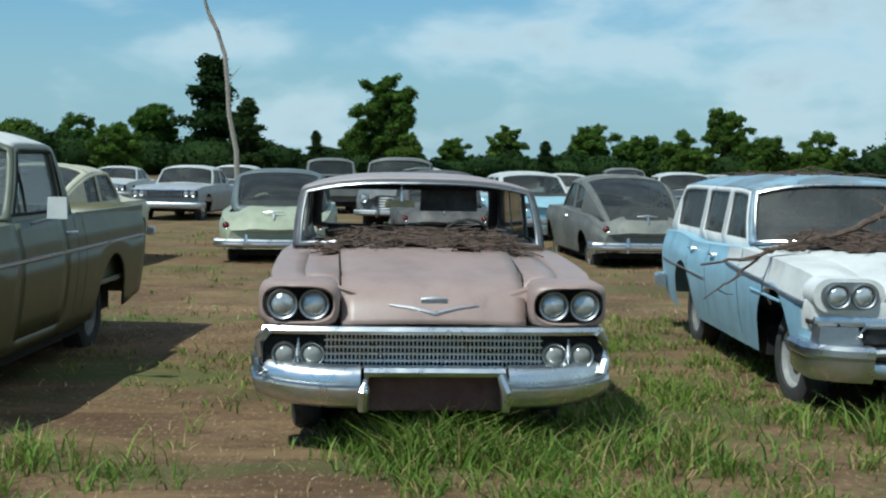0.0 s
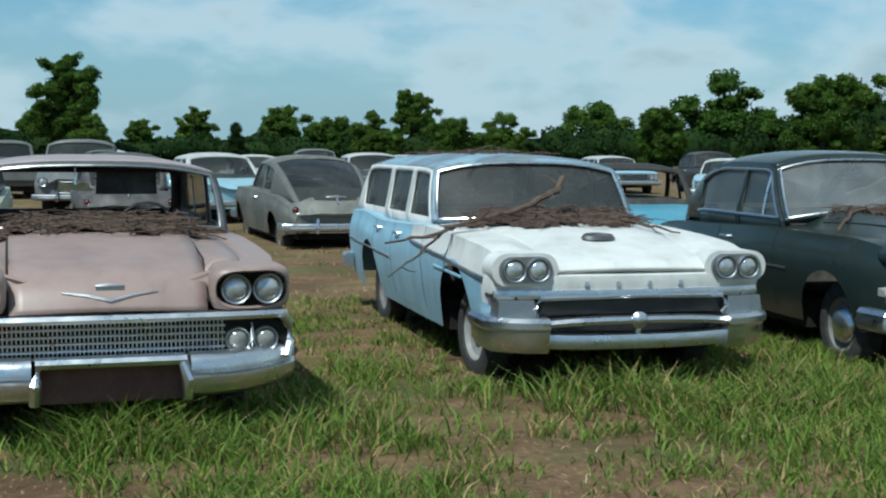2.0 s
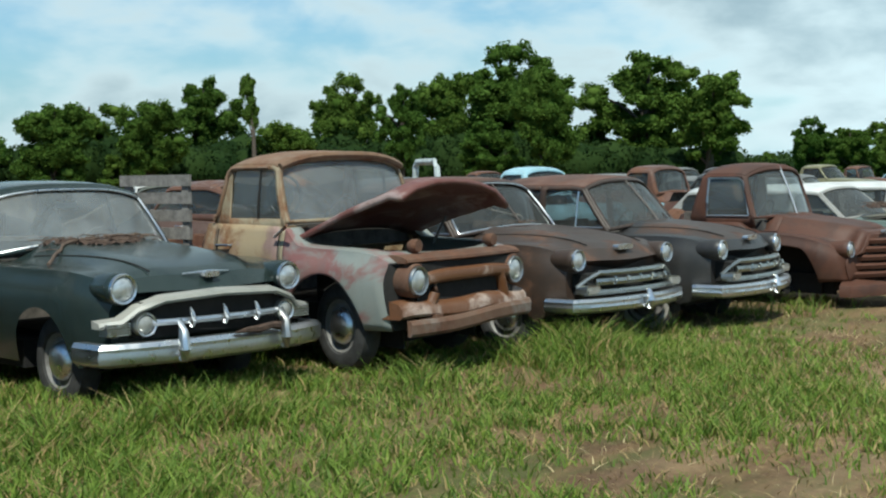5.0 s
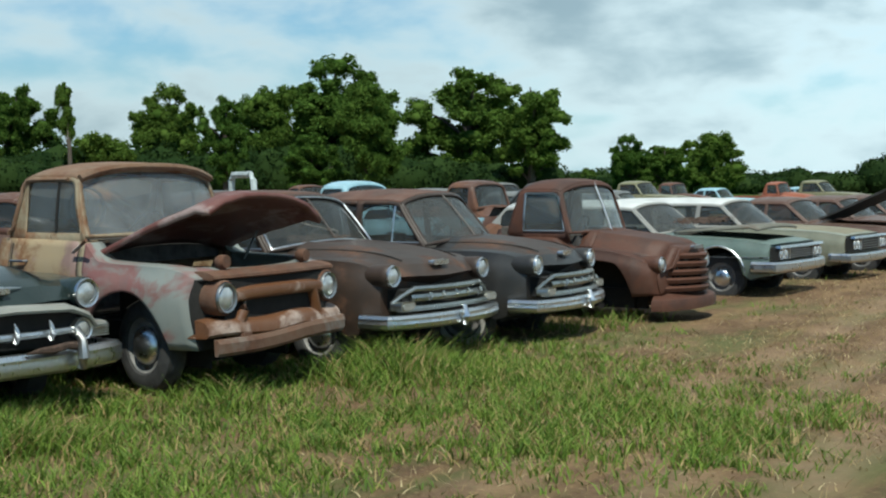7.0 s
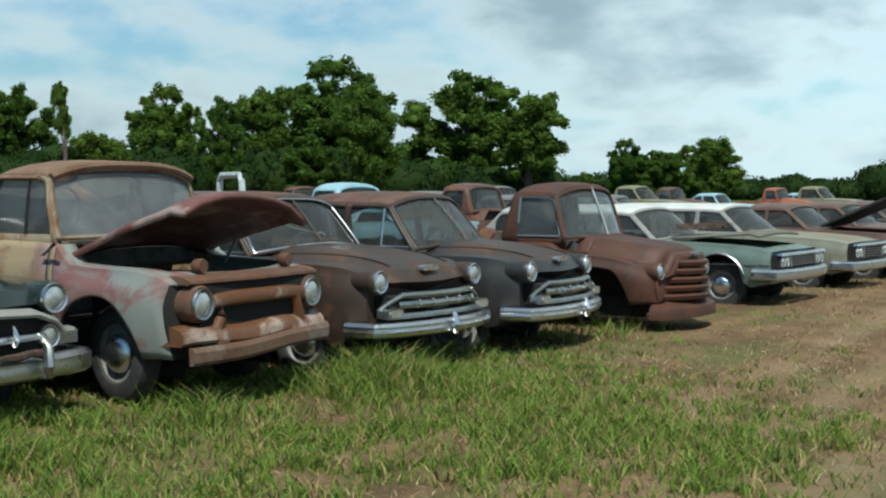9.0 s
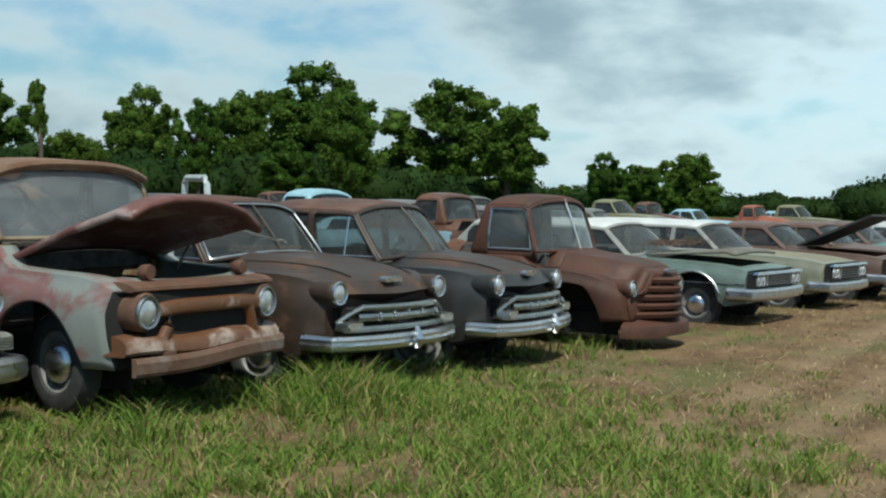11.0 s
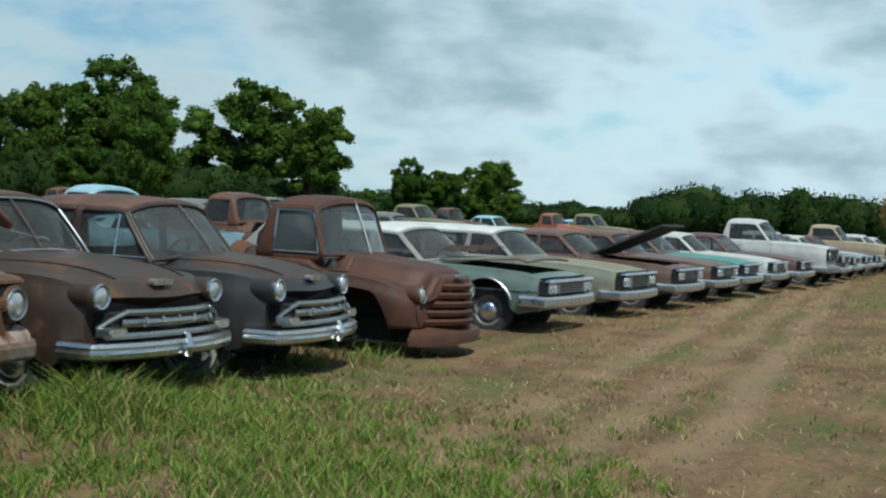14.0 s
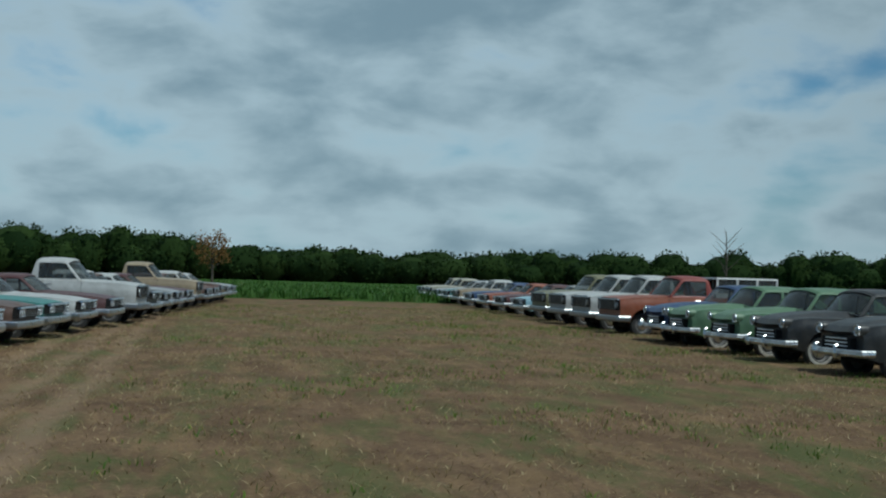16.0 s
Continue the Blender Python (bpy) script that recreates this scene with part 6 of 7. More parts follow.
def dark_front(v, r):
    for sd in (1, -1):
        headlight(r, 0.15, sd * 0.715, 0.885, 0.092, CHROME, deep=0.03)
        lamp_pod(v, r, 0.15, sd * 0.715, 0.885, 0.092)
        headlight(r, 0.06, sd * 0.60, 0.640, 0.072, CHROME, AMBER, name="parking_light", deep=0.06)
        # ribbed ends of the grille
        for i in range(5):
            Mesh().box(-0.20, -0.10, sd * 0.78 - 0.09, sd * 0.78 + 0.09, 0.575 + 0.018 * i, 0.585 + 0.018 * i).make("grille_rib", CHROME, r, smooth=False)
    Mesh().box(-0.35, -0.085, -0.62, 0.62, 0.54, 0.79).make("grille_opening", DARK, r, smooth=False)
    arch = [(-0.17, -0.90, 0.645), (-0.11, -0.76, 0.66), (-0.06, -0.66, 0.74), (-0.01, -0.48, 0.80), (0.02, 0, 0.82), (-0.01, 0.48, 0.80), (-0.06, 0.66, 0.74), (-0.11, 0.76, 0.66), (-0.17, 0.90, 0.645)]
    Mesh().sweep([(Vector(p), Vector((1, 0, 0))) for p in arch], [(-0.08, -0.02), (0.012, -0.022), (0.022, -0.004), (0.008, 0.02), (-0.08, 0.034)]).make("grille_surround", IVORY, r)
    Mesh().sweep([(Vector(p) + Vector((0, 0, 0.645)), o) for p, o in plan_arc(0.55, 0.0, 0.08, 14)], [(-0.03, -0.02), (0.02, -0.02), (0.03, 0), (0.02, 0.02), (-0.03, 0.02)]).make("grille_bar", CHROME, r)
    for y in (-0.28, 0.0, 0.28):
        Mesh().tube([(0.02, y, 0.61), (0.05, y, 0.645), (0.03, y, 0.70), (0.01, y, 0.735)], [0.018, 0.026, 0.016, 0.006], 7).make("grille_tooth", CHROME, r)
    bumper(r, 0.92, -0.07, 0.45, 0.16, 0.15, 0.05, CHROME, 0.3)
    for sd, mt in ((-1, CHROME), (1, CHROME_RUSTY)):
        Mesh().tube([(0.14, sd * 0.44, 0.40), (0.165, sd * 0.44, 0.47), (0.15, sd * 0.44, 0.60), (0.10, sd * 0.44, 0.68)], [0.035, 0.042, 0.034, 0.018], 8).make("bumper_guard", mt, r)
    Mesh().tube([(0.11, 0.02, 0.535), (0.13, 0.12, 0.55), (0.12, 0.22, 0.545), (0.13, 0.33, 0.565), (0.12, 0.42, 0.55), (0.11, 0.50, 0.535)], [0.006, 0.022, 0.03, 0.026, 0.034, 0.01], 7).make("rust_scab", DEBRIS, r)
    # winged bonnet badge and crest line
    Mesh().tube([(-0.20, -0.20, 0.955), (-0.15, 0, 0.965), (-0.20, 0.20, 0.955)], [0.005, 0.012, 0.005], 6).make("bonnet_wing", CHROME, r)
    stadium(r, "bonnet_badge", 0.12, -0.045, 0.045, 0.945, 0.02, 0.06, CHROME)


def bonnet_seam(v, r, half=0.50, s0=0.26, s1=1.6):
    for sd in (1, -1):
        pts = []
        for i in range(15):
            u = i / 14
            s = s0 + (s1 - s0) * u
            y = half * (0.86 + 0.30 * u)
            pts.append((-s, sd * y, surface_z(v, s, y) + 0.002))
        Mesh().tube(pts, 0.006, 4).make("bonnet_gap", DARK, r)


def dark_extra(v, r):
    bonnet_seam(v, r)
    v.strip(r, "side_trim", [(1.55, 0.70), (2.5, 0.695)], GREY_METAL, 0.022)
    v.strip(r, "rear_trim", [(3.5, 0.72), (4.6, 0.70)], GREY_METAL, 0.02)
    Mesh().tube([(-2.2, 0.02, 1.53), (-2.18, 0.02, 1.44)], 0.007, 5).make("mirror_stem", CHROME, r)
    Mesh().box(-2.19, -2.16, -0.08, 0.12, 1.40, 1.45, taper=0.008).make("rear_mirror", WHITE_PAINT, r, smooth=False)
    for sd in (1, -1):
        Mesh().tube([v.pt(s, 1, sd) for s in v.cols if 1.9 < s < 3.6], 0.015, 5).make("window_sill_trim", CHROME, r)
        Mesh().tube([v.pt(s, 4, sd) for s in v.cols if 1.9 < s < 3.6], 0.014, 5).make("window_head_trim", CHROME, r)
        Mesh().tube([v.pt(2.20, j, sd) for j in range(1, 5)], 0.010, 5).make("vent_window_post", CHROME, r)


TALL = dict(PONTOON, H=0.58, zb=1.04)
# windscreen film is pale blue-grey: reflected sky painted into the glass
dark, dv = vehicle("sedan", "blackened dark green two-door sedan with chrome grille teeth", TALL, BLACKGREEN, None, {"side_window": GLASS_CLEAR, "windshield": dirty_glass("sky_reflection_windscreen", 0.28, (0.40, 0.43, 0.44)), "rear_window": GLASS_CLEAR}, dark_front, extra=dark_extra, trim=CHROME)
park(dark, 6.47, 7.22, 5.0, -0.03)
litter(dark, dv, 1.35, 1.72, 0.62, 15, 120, 0.035, density=0.6)
branch(dark, [(-1.1, -0.75, 1.03), (-1.5, -0.35, 1.15), (-1.62, 0.2, 1.19), (-1.66, 0.6, 1.16)], 0.014, "thin dry branch lying below a windscreen", 21)

# ---- rusty pickup with its bonnet raised ----
PATCH = paint("patched_truck_paint", (0.32, 0.24, 0.14), 0.62, (0.24, 0.15, 0.13), 0.52, 0.6, 0.25, rust_colour=(0.15, 0.06, 0.02))
PATCH_WING = paint("patched_wing_paint", (0.21, 0.23, 0.215), 0.2, (0.20, 0.085, 0.08), 0.55, 0.6, 0.2)
CABTAN = paint("tan_cab_paint", (0.27, 0.225, 0.145), 0.82, rough=0.6, dust=0.2, rust_colour=(0.17, 0.07, 0.025))
OXIDE = paint("red_oxide_bonnet", (0.13, 0.042, 0.036), 0.46, (0.30, 0.22, 0.205), 0.55, 0.5, 0.15, rust_colour=(0.075, 0.03, 0.018))
RUST_BRIGHT = paint("orange_flaking_rust", (0.118, 0.044, 0.015), 0.5, (0.40, 0.31, 0.26), 0.55, 0.45, 0.10, rust_colour=(0.055, 0.022, 0.010))


def open_truck():
    spec = dict(PICK_OLD, L=4.5, wheels=[0.76, 3.45], open_hood=(0.2, 1.2), s0=0.02, bow=0.15, rock=0.44, ra=0.46, archk=1.05, nose_lift=0.0, inset=0.13, sA=1.10, sB=1.30, sC=1.96, sD=2.12, wrap=0.14, windows=[(1.36, 1.9)], doors=(1.26, 2.02), seats=[2.0], bed=(2.32, 4.45), zb=1.27, H=0.60, n=6.0, thick=True, wid=[(0.02, 0.89), (0.4, 0.945), (1.0, 0.95), (1.5, 0.88), (3.2, 0.88), (4.5, 0.86)],
                sh=[(0.02, 0.97), (0.12, 1.025), (0.35, 1.06), (0.8, 1.075), (1.04, 1.09), (1.24, 1.24), (2.16, 1.26), (2.28, 1.05), (4.5, 1.05)], wb=0.85, th=0.09,
                top=[(0.02, 0.99), (0.4, 1.06), (0.9, 1.12), (1.2, 1.27), (2.25, 1.24), (4.5, 1.0)])
    v = Vehicle(spec)
    r = thing("pickup_truck", "rust-patched tan and grey pickup with its bonnet raised", "truck", "cars parked in rows")
    base = grouping(v)

    def g(s, k, sd, z):
        n = base(s, k, sd, z)
        if n == "hood":
            return "cowl"
        if n in ("body",) and s < 1.24:
            return "wing_L" if sd > 0 else "wing_R"
        if n == "body" and s < 2.3:
            return "cab_side"
        return n
    v.shell(r, g, {"body": RUSTY, "wing": PATCH_WING, "cab_side": CABTAN, "door": PATCH, "cowl": OXIDE, "front_panel": DARK})
    ROOFRUST = paint("rust_stained_roof", (0.17, 0.085, 0.04), 0.5, rough=0.65)
    # same pale windscreen tint, standing in for the sky's reflection
    v.cabin(r, ROOFRUST, CABTAN, {"side_window": GLASS_CLEAR, "windshield": dirty_glass("sky_reflection_windscreen", 0.28, (0.40, 0.43, 0.44))})
    edge = [Vector(p) for p in v.header]
    lip = [p + Vector((0.03, 0, 0.008)) for p in edge] + [Vector((p.x + 0.03, -p.y, p.z + 0.008)) for p in edge[-2::-1]]
    Mesh().tube(lip, 0.032, 7).make("roof_visor", ROOFRUST, r)
    for sd in (1, -1):
        Mesh().tube([Vector(v.pt(s, 4, sd)) + Vector((0, sd * 0.012, 0.02)) for s in v.cols if 1.44 < s < 2.12], 0.018, 5).make("drip_rail", ROOFRUST, r)
    v.under(r, 0.6)
    v.seats(r)
    bed_of(v, r, RUSTY)
    for sd in (1, -1):
        for i in range(4):
            Mesh().box(-3.25, -2.32, sd * 0.90 - 0.014, sd * 0.90 + 0.014, 1.12 + 0.155 * i, 1.22 + 0.155 * i).make("side_board", WOOD_GREY, r, "weathered grey side board", smooth=False)
        for s in (2.40, 3.17):
            Mesh().box(-s - 0.04, -s + 0.04, sd * 0.875 - 0.02, sd * 0.875 + 0.02, 0.9, 1.68).make("stake", WOOD_GREY, r, smooth=False)
    for s in v.c["wheels"]:
        for sd in (1, -1):
            v.wheel(r, s, sd, STEEL, CHROME, flat=-0.08 if s < 2 else 0.0, steer=-14 if s < 2 else 0, r=0.36)
    # engine bay and raised bonnet
    Mesh().box(-1.15, -0.35, -0.5, 0.5, 0.5, 0.86).make("engine", DARK, r, smooth=False)
    hood = Mesh()
    cols, rows = 16, 18
    v3 = []
    for i in range(cols + 1):
        for j in range(rows + 1):
            u, t = i / cols, -1 + 2 * j / rows
            half = 0.80 - 0.06 * u
            crown = (0.10 + 0.08 * u) * (1 - abs(t) ** 2.6) - 0.06 * step(0.86, 1.0, u) + 0.02 * noise.noise(Vector((u * 3, t * 2, 1.0))) + 0.008 * noise.noise(Vector((u * 9, t * 7, 4.0)))
            # the sides droop over the wings and the lip sags on one side
            lift = 1.13 + 0.36 * u ** 0.8 - 0.05 * u * t
            v3.append((-1.20 + 1.10 * u + 0.06 * (1 - t * t) * u, t * half, lift + crown))
    w = rows + 1
    hood.add(v3, [(i * w + j, (i + 1) * w + j, (i + 1) * w + j + 1, i * w + j + 1) for i in range(cols) for j in range(rows)])
    ob = hood.make("hood", OXIDE, r, "raised rusty red bonnet")
    so = ob.modifiers.new("sheet", "SOLIDIFY")
    so.thickness = 0.045
    Mesh().tube([(-0.9, 0.70, 1.04), (-0.7, 0.68, 1.34)], 0.012, 6).make("hood_prop", STEEL, r)
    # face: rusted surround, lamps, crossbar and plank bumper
    # near-black box colours in the shade of the open grille
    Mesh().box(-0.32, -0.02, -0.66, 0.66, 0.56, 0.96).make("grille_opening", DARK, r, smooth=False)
    Mesh().sweep([(Vector((0.02 - 0.06 * abs(y), y, 0.985)), Vector((1, 0, 0))) for y in np.linspace(-0.78, 0.78, 12)], [(-0.20, -0.012), (-0.02, -0.02), (0.005, -0.008), (0.0, 0.012), (-0.05, 0.034), (-0.12, 0.045), (-0.20, 0.045)]).make("grille_header", RUSTY, r)
    Mesh().sweep([(Vector((0.02 - 0.13 * abs(y) ** 2.5, y, 0.62 + 0.012 * math.sin(y * 7))), Vector((1, 0, 0))) for y in np.linspace(-0.86, 0.86, 24)], [(-0.15, -0.09), (0.03, -0.085), (0.06, -0.06), (0.055, -0.01), (0.02, 0.03), (-0.05, 0.05), (-0.15, 0.05)]).make("grille_sill", RUST_BRIGHT, r)
    Mesh().sweep([(Vector((0.03 - 0.10 * abs(y) ** 2, y, 0.855 - 0.22 * abs(y) ** 4)), Vector((1, 0, 0))) for y in np.linspace(-0.56, 0.56, 24)], [(-0.10, -0.045), (0.0, -0.05), (0.025, -0.03), (0.032, 0.0), (0.02, 0.035), (-0.02, 0.05), (-0.10, 0.055)]).make("grille_bar", RUST_BRIGHT, r)
    for sd in (1, -1):
        headlight(r, 0.0, sd * 0.67, 0.83, 0.10, GREY_METAL, deep=0.04)
        lamp_pod(v, r, 0.005, sd * 0.67, 0.83, 0.108, RUSTY)
        Mesh().tube([(-0.02, sd * 0.52, 0.60), (0.0, sd * 0.47, 0.72), (-0.01, sd * 0.43, 0.86)], [0.055, 0.045, 0.05], 10).make("grille_post", RUST_BRIGHT, r)
        Mesh().tube([(-0.16, sd * 0.52, 1.0), (-0.16, sd * 0.52, 1.06)], 0.02, 6).make("lamp_stalk", RUSTY, r)
        Mesh().lathe([(-0.055, 0.0), (-0.05, 0.03), (-0.02, 0.052), (0.02, 0.056), (0.05, 0.05), (0.052, 0.0)], Matrix.Translation((-0.16, sd * 0.52, 1.09)), 14).make("marker_lamp", RUSTY, r)
    Mesh().sweep([(Vector((0.10 - 0.05 * y * y - 0.25 * step(0.8, 1.1, abs(y)), y, 0.49 + 0.03 * y + 0.008 * math.sin(5 * y))), Vector((1, 0, 0))) for y in np.linspace(-0.84, 0.98, 20)], [(-0.03, -0.06), (-0.005, -0.065), (0.012, -0.04), (0.015, 0.03), (-0.002, 0.06), (-0.035, 0.062)]).make("front_bumper", paint("rusted_bumper_bar", (0.12, 0.06, 0.035), 0.7, (0.17, 0.14, 0.12), 0.62, 0.7, 0.2), r, smooth=False)
    for sd in (1, -1):
        Mesh().box(-0.1, 0.07, sd * 0.5 - 0.05, sd * 0.5 + 0.05, 0.47, 0.56).make("bumper_bracket", RUSTY, r, smooth=False)
    v.seam(r, [(1.28, 0.46, 1.2), (2.03, 0.46, 1.22)])
    v.handle(r, 1.94, 1.08, GREY_METAL)
    for sd in (1, -1):
        Mesh().tube([v.pt(1.56, j, sd) for j in range(1, 5)], 0.012, 5).make("vent_window_post", DARK, r)
        Mesh().tube([(-1.30, sd * 0.92, 1.16), (-1.08, sd * 1.0, 1.26)], 0.014, 6).make("mirror_arm", RUST_BRIGHT, r)
    return r, v


truck, tv = open_truck()
park(truck, 8.65, 6.70, -2.2, -0.05)

# ---- brown and black sedans side by side ----
BROWNED = paint("brown_burnt_paint", (0.042, 0.028, 0.021), 0.56, rough=0.5, dust=0.32, dusty=(0.085, 0.048, 0.032), rust_colour=(0.072, 0.034, 0.022))
SOOT = paint("sooty_dark_paint", (0.022, 0.022, 0.023), 0.15, rough=0.45, dust=0.3, dusty=(0.075, 0.062, 0.052))
RUST_ROOF = paint("rust_red_roof", (0.10, 0.045, 0.032), 0.5, (0.07, 0.033, 0.024), 0.5, 0.8, 0.2)
LIME_CHROME = worn_chrome("tarnished_grille_chrome", 0.25, 0.25, (0.46, 0.47, 0.44))


def grin_front(v, r):
    for sd in (1, -1):
        headlight(r, 0.15, sd * 0.715, 0.865, 0.084, CHROME, deep=0.03)
        lamp_pod(v, r, 0.15, sd * 0.715, 0.865, 0.084)
        stadium(r, "parking_light", 0.02, sd * 0.66 - 0.07, sd * 0.66 + 0.07, 0.60, 0.04, 0.12, LIME_CHROME)
        stadium(r, "parking_lens", 0.012, sd * 0.66 - 0.06, sd * 0.66 + 0.06, 0.60, 0.026, 0.02, AMBER)
    Mesh().box(-0.35, -0.09, -0.66, 0.66, 0.55, 0.74).make("grille_opening", DARK, r, smooth=False)
    for z, w, h in ((0.745, 0.52, 0.022), (0.665, 0.56, 0.028), (0.575, 0.74, 0.022)):
        Mesh().sweep([(Vector(p) + Vector((0, 0, z)), o) for p, o in plan_arc(w, -0.02, 0.10, 16)], [(-0.03, -h), (0.02, -h), (0.032, 0), (0.02, h), (-0.03, h)]).make("grille_bar", LIME_CHROME, r)
    for sd in (1, -1):
        Mesh().tube([(-0.06, sd * 0.52, 0.745), (-0.10, sd * 0.66, 0.69), (-0.14, sd * 0.75, 0.63), (-0.12, sd * 0.74, 0.575)], 0.02, 7).make("grille_end", LIME_CHROME, r)
    for y in np.linspace(-0.40, 0.40, 5):
        Mesh().tube([(0.02, y, 0.645), (0.045, y, 0.67), (0.03, y, 0.71)], [0.014, 0.022, 0.010], 6).make("grille_tooth", LIME_CHROME, r)
    bumper(r, 0.85, -0.06, 0.46, 0.13, 0.15, 0.05, CHROME, 0.3)
    Mesh().tube([(0.13, 0, 0.40), (0.155, 0, 0.47), (0.12, 0, 0.58)], [0.03, 0.036, 0.02], 8).make("bumper_guard", CHROME, r)
    stadium(r, "bonnet_badge", 0.13, -0.10, 0.10, 0.955, 0.022, 0.06, CHROME)
    bonnet_seam(v, r)


def vee_screen(v, r):
    a, b = v.c["sA"], v.c["sB"]
    Mesh().tube([v.pt(a + (b - a) * i / 8, ROOF_STEPS - 1, 1) for i in range(9)], 0.010, 5).make("windscreen_post", BROWNED, r)
    for sd in (1, -1):
        Mesh().tube([v.pt(s, 1, sd) for s in v.cols if b - 0.2 < s < b + 1.5], 0.010, 5).make("window_sill_trim", GREY_METAL, r)
        Mesh().tube([v.pt(b + 0.14, j, sd) for j in range(1, 5)], 0.010, 5).make("vent_window_post", CHROME, r)


brown_car, brv = vehicle("sedan", "rust-browned dark sedan with a toothed chrome grille", cab_forward(TALL, 0.3), BROWNED, RUST_ROOF, {"side_window": GLASS_DIM, "windshield": GLASS_DIM, "rear_window": GLASS_DIM}, grin_front, extra=vee_screen, trim=CHROME, pillar=BROWNED)
park(brown_car, 10.72, 6.34, 3.5, -0.05)
branch(brown_car, [(-1.75, 0.45, 1.20), (-1.66, 0.1, 1.24), (-1.74, -0.3, 1.36)], 0.016, "bleached stick leaning on a dusty windscreen", 30, TWIG_PALE, False)
litter(brown_car, brv, 1.40, 1.7, 0.55, 17, 60, 0.03, density=0.62)
soot_car, sov = vehicle("sedan", "sooty dark grey sedan with a rusted brown roof", cab_forward(TALL, 0.48), SOOT, RUST_ROOF, {"side_window": GLASS_DIM, "windshield": GLASS_DUSTY_DIM, "rear_window": GLASS_DIM}, grin_front, extra=vee_screen, pillar=BROWNED, hood=BROWNED, white=True)
park(soot_car, 12.68, 6.0, -3.5, -0.05)

# ---- rust-red truck without front wheels ----
RED_RUST = paint("even_red_rust", (0.076, 0.026, 0.013), 0.25, (0.052, 0.020, 0.012), 0.5, 0.65, 0.05)


def rust_front(v, r):
    Mesh().box(-0.5, -0.14, -0.36, 0.36, 0.42, 0.90).make("grille_opening", DARK, r, smooth=False)
    for i in range(5):
        z, w = 0.50 + 0.095 * i, 0.56 - 0.045 * i
        Mesh().sweep([(Vector(p) + Vector((0, 0, z)), o) for p, o in plan_arc(w, -0.04, 0.26, 14, 0, 2.0)], [(-0.06, -0.034), (0.01, -0.03), (0.03, 0.012), (0.0, 0.034), (-0.06, 0.034)]).make("grille_bar", RED_RUST, r)
    for sd in (1, -1):
        headlight(r, 0.20, sd * 0.68, 0.80, 0.08, GREY_METAL, deep=0.03)
        lamp_pod(v, r, 0.20, sd * 0.68, 0.80, 0.08)
    Mesh().sweep([(Vector(p) + Vector((0, 0, 0.34)), o) for p, o in plan_arc(0.80, -0.05, 0.20, 18, 0.12, 2.6)], [(-0.02, -0.07), (0.008, -0.075), (0.016, 0.0), (0.0, 0.05), (-0.26, 0.15), (-0.26, 0.135), (-0.02, 0.04), (-0.008, 0.0)]).make("front_apron", RED_RUST, r, "rusted loose front apron")
    stadium(r, "bonnet_badge", 0.02, -0.12, 0.12, 0.985, 0.02, 0.05, GREY_METAL)
    v.strip(r, "bonnet_trim", [(1.0, 1.0), (1.2, 1.0)], RED_RUST)


def rust_extra(v, r):
    for sd in (1, -1):
        a, b = v.c["sA"] + 0.24, v.c["sC"] - 0.10
        Mesh().tube([v.pt(x, 1, sd) for x in np.linspace(a, b, 8)] + [v.pt(b, k, sd) for k in (2, 3, 4)] + [v.pt(x, 4, sd) for x in np.linspace(b, a + 0.1, 8)] + [v.pt(a, 2, sd)], 0.014, 5).make("window_trim", GREY_METAL, r)
        v.wheel(r, 3.7, sd, STEEL, None, flat=0.03, r=0.37)
    Mesh().tube([v.pt(v.c["sA"] + (v.c["sB"] - v.c["sA"]) * i / 8, ROOF_STEPS - 1, 1) for i in range(9)], 0.014, 5).make("windscreen_post", GREY_METAL, r)
    for k, (s, y) in enumerate(((2.7, -0.3), (2.95, -0.55), (2.85, 0.2), (3.2, -0.1))):
        Mesh().lathe([(-0.1, 0.0), (-0.1, 0.16), (0.0, 0.2), (0.12, 0.15), (0.14, 0.0)], Matrix.Translation((-s, y, 1.06)) @ pose(0, 0, 0, 20 * k, 30 + 25 * k, 40 * k), 12).make("scrap_part", RUSTY, r)


ROUNDCAB = dict(PICK_OLD, nose_lift=0.02, H=0.66, zb=1.14, n=3.4, th=0.12, rock=0.42, ra=0.53, archk=0.98, sA=1.36, sB=1.60, sC=2.26, sD=2.42, windows=[(1.48, 2.16)], seats=[2.2], doors=(1.42, 2.24), bed=(2.52, 4.7), thick=True, wid=[(0.1, 0.74), (0.45, 0.90), (1.3, 0.93), (1.9, 0.86), (3.2, 0.86), (4.9, 0.8)],
                top=[(0.1, 0.96), (0.35, 1.06), (1.0, 1.14), (1.4, 1.19), (2.4, 1.18), (4.9, 0.95)], sh=[(0.1, 0.74), (0.4, 0.88), (0.9, 0.96), (1.3, 0.98), (1.55, 1.10), (2.42, 1.10), (2.52, 0.95), (4.7, 0.95)], bul=(0.24, 0.5))
rust_truck, rtv = vehicle("pickup_truck", "evenly rust-red round-cab pickup without front wheels", cab_forward(ROUNDCAB, 0.2), RED_RUST, RED_RUST, {"side_window": GLASS_CLEAR, "windshield": GLASS_CLEAR}, rust_front, extra=rust_extra, wheels=False, category="truck")
park(rust_truck, 15.25, 5.62, 1.5, -0.12)

# ---- pale green wagon with its bonnet ajar, cream wagon behind it ----
MINT = paint("faded_mint_paint", (0.125, 0.178, 0.157), 0.14, rough=0.4, dust=0.3, dusty=(0.30, 0.30, 0.26))
WAGON_FRAME = paint("dulled_white_frames", (0.26, 0.26, 0.245), 0.15, rough=0.5)
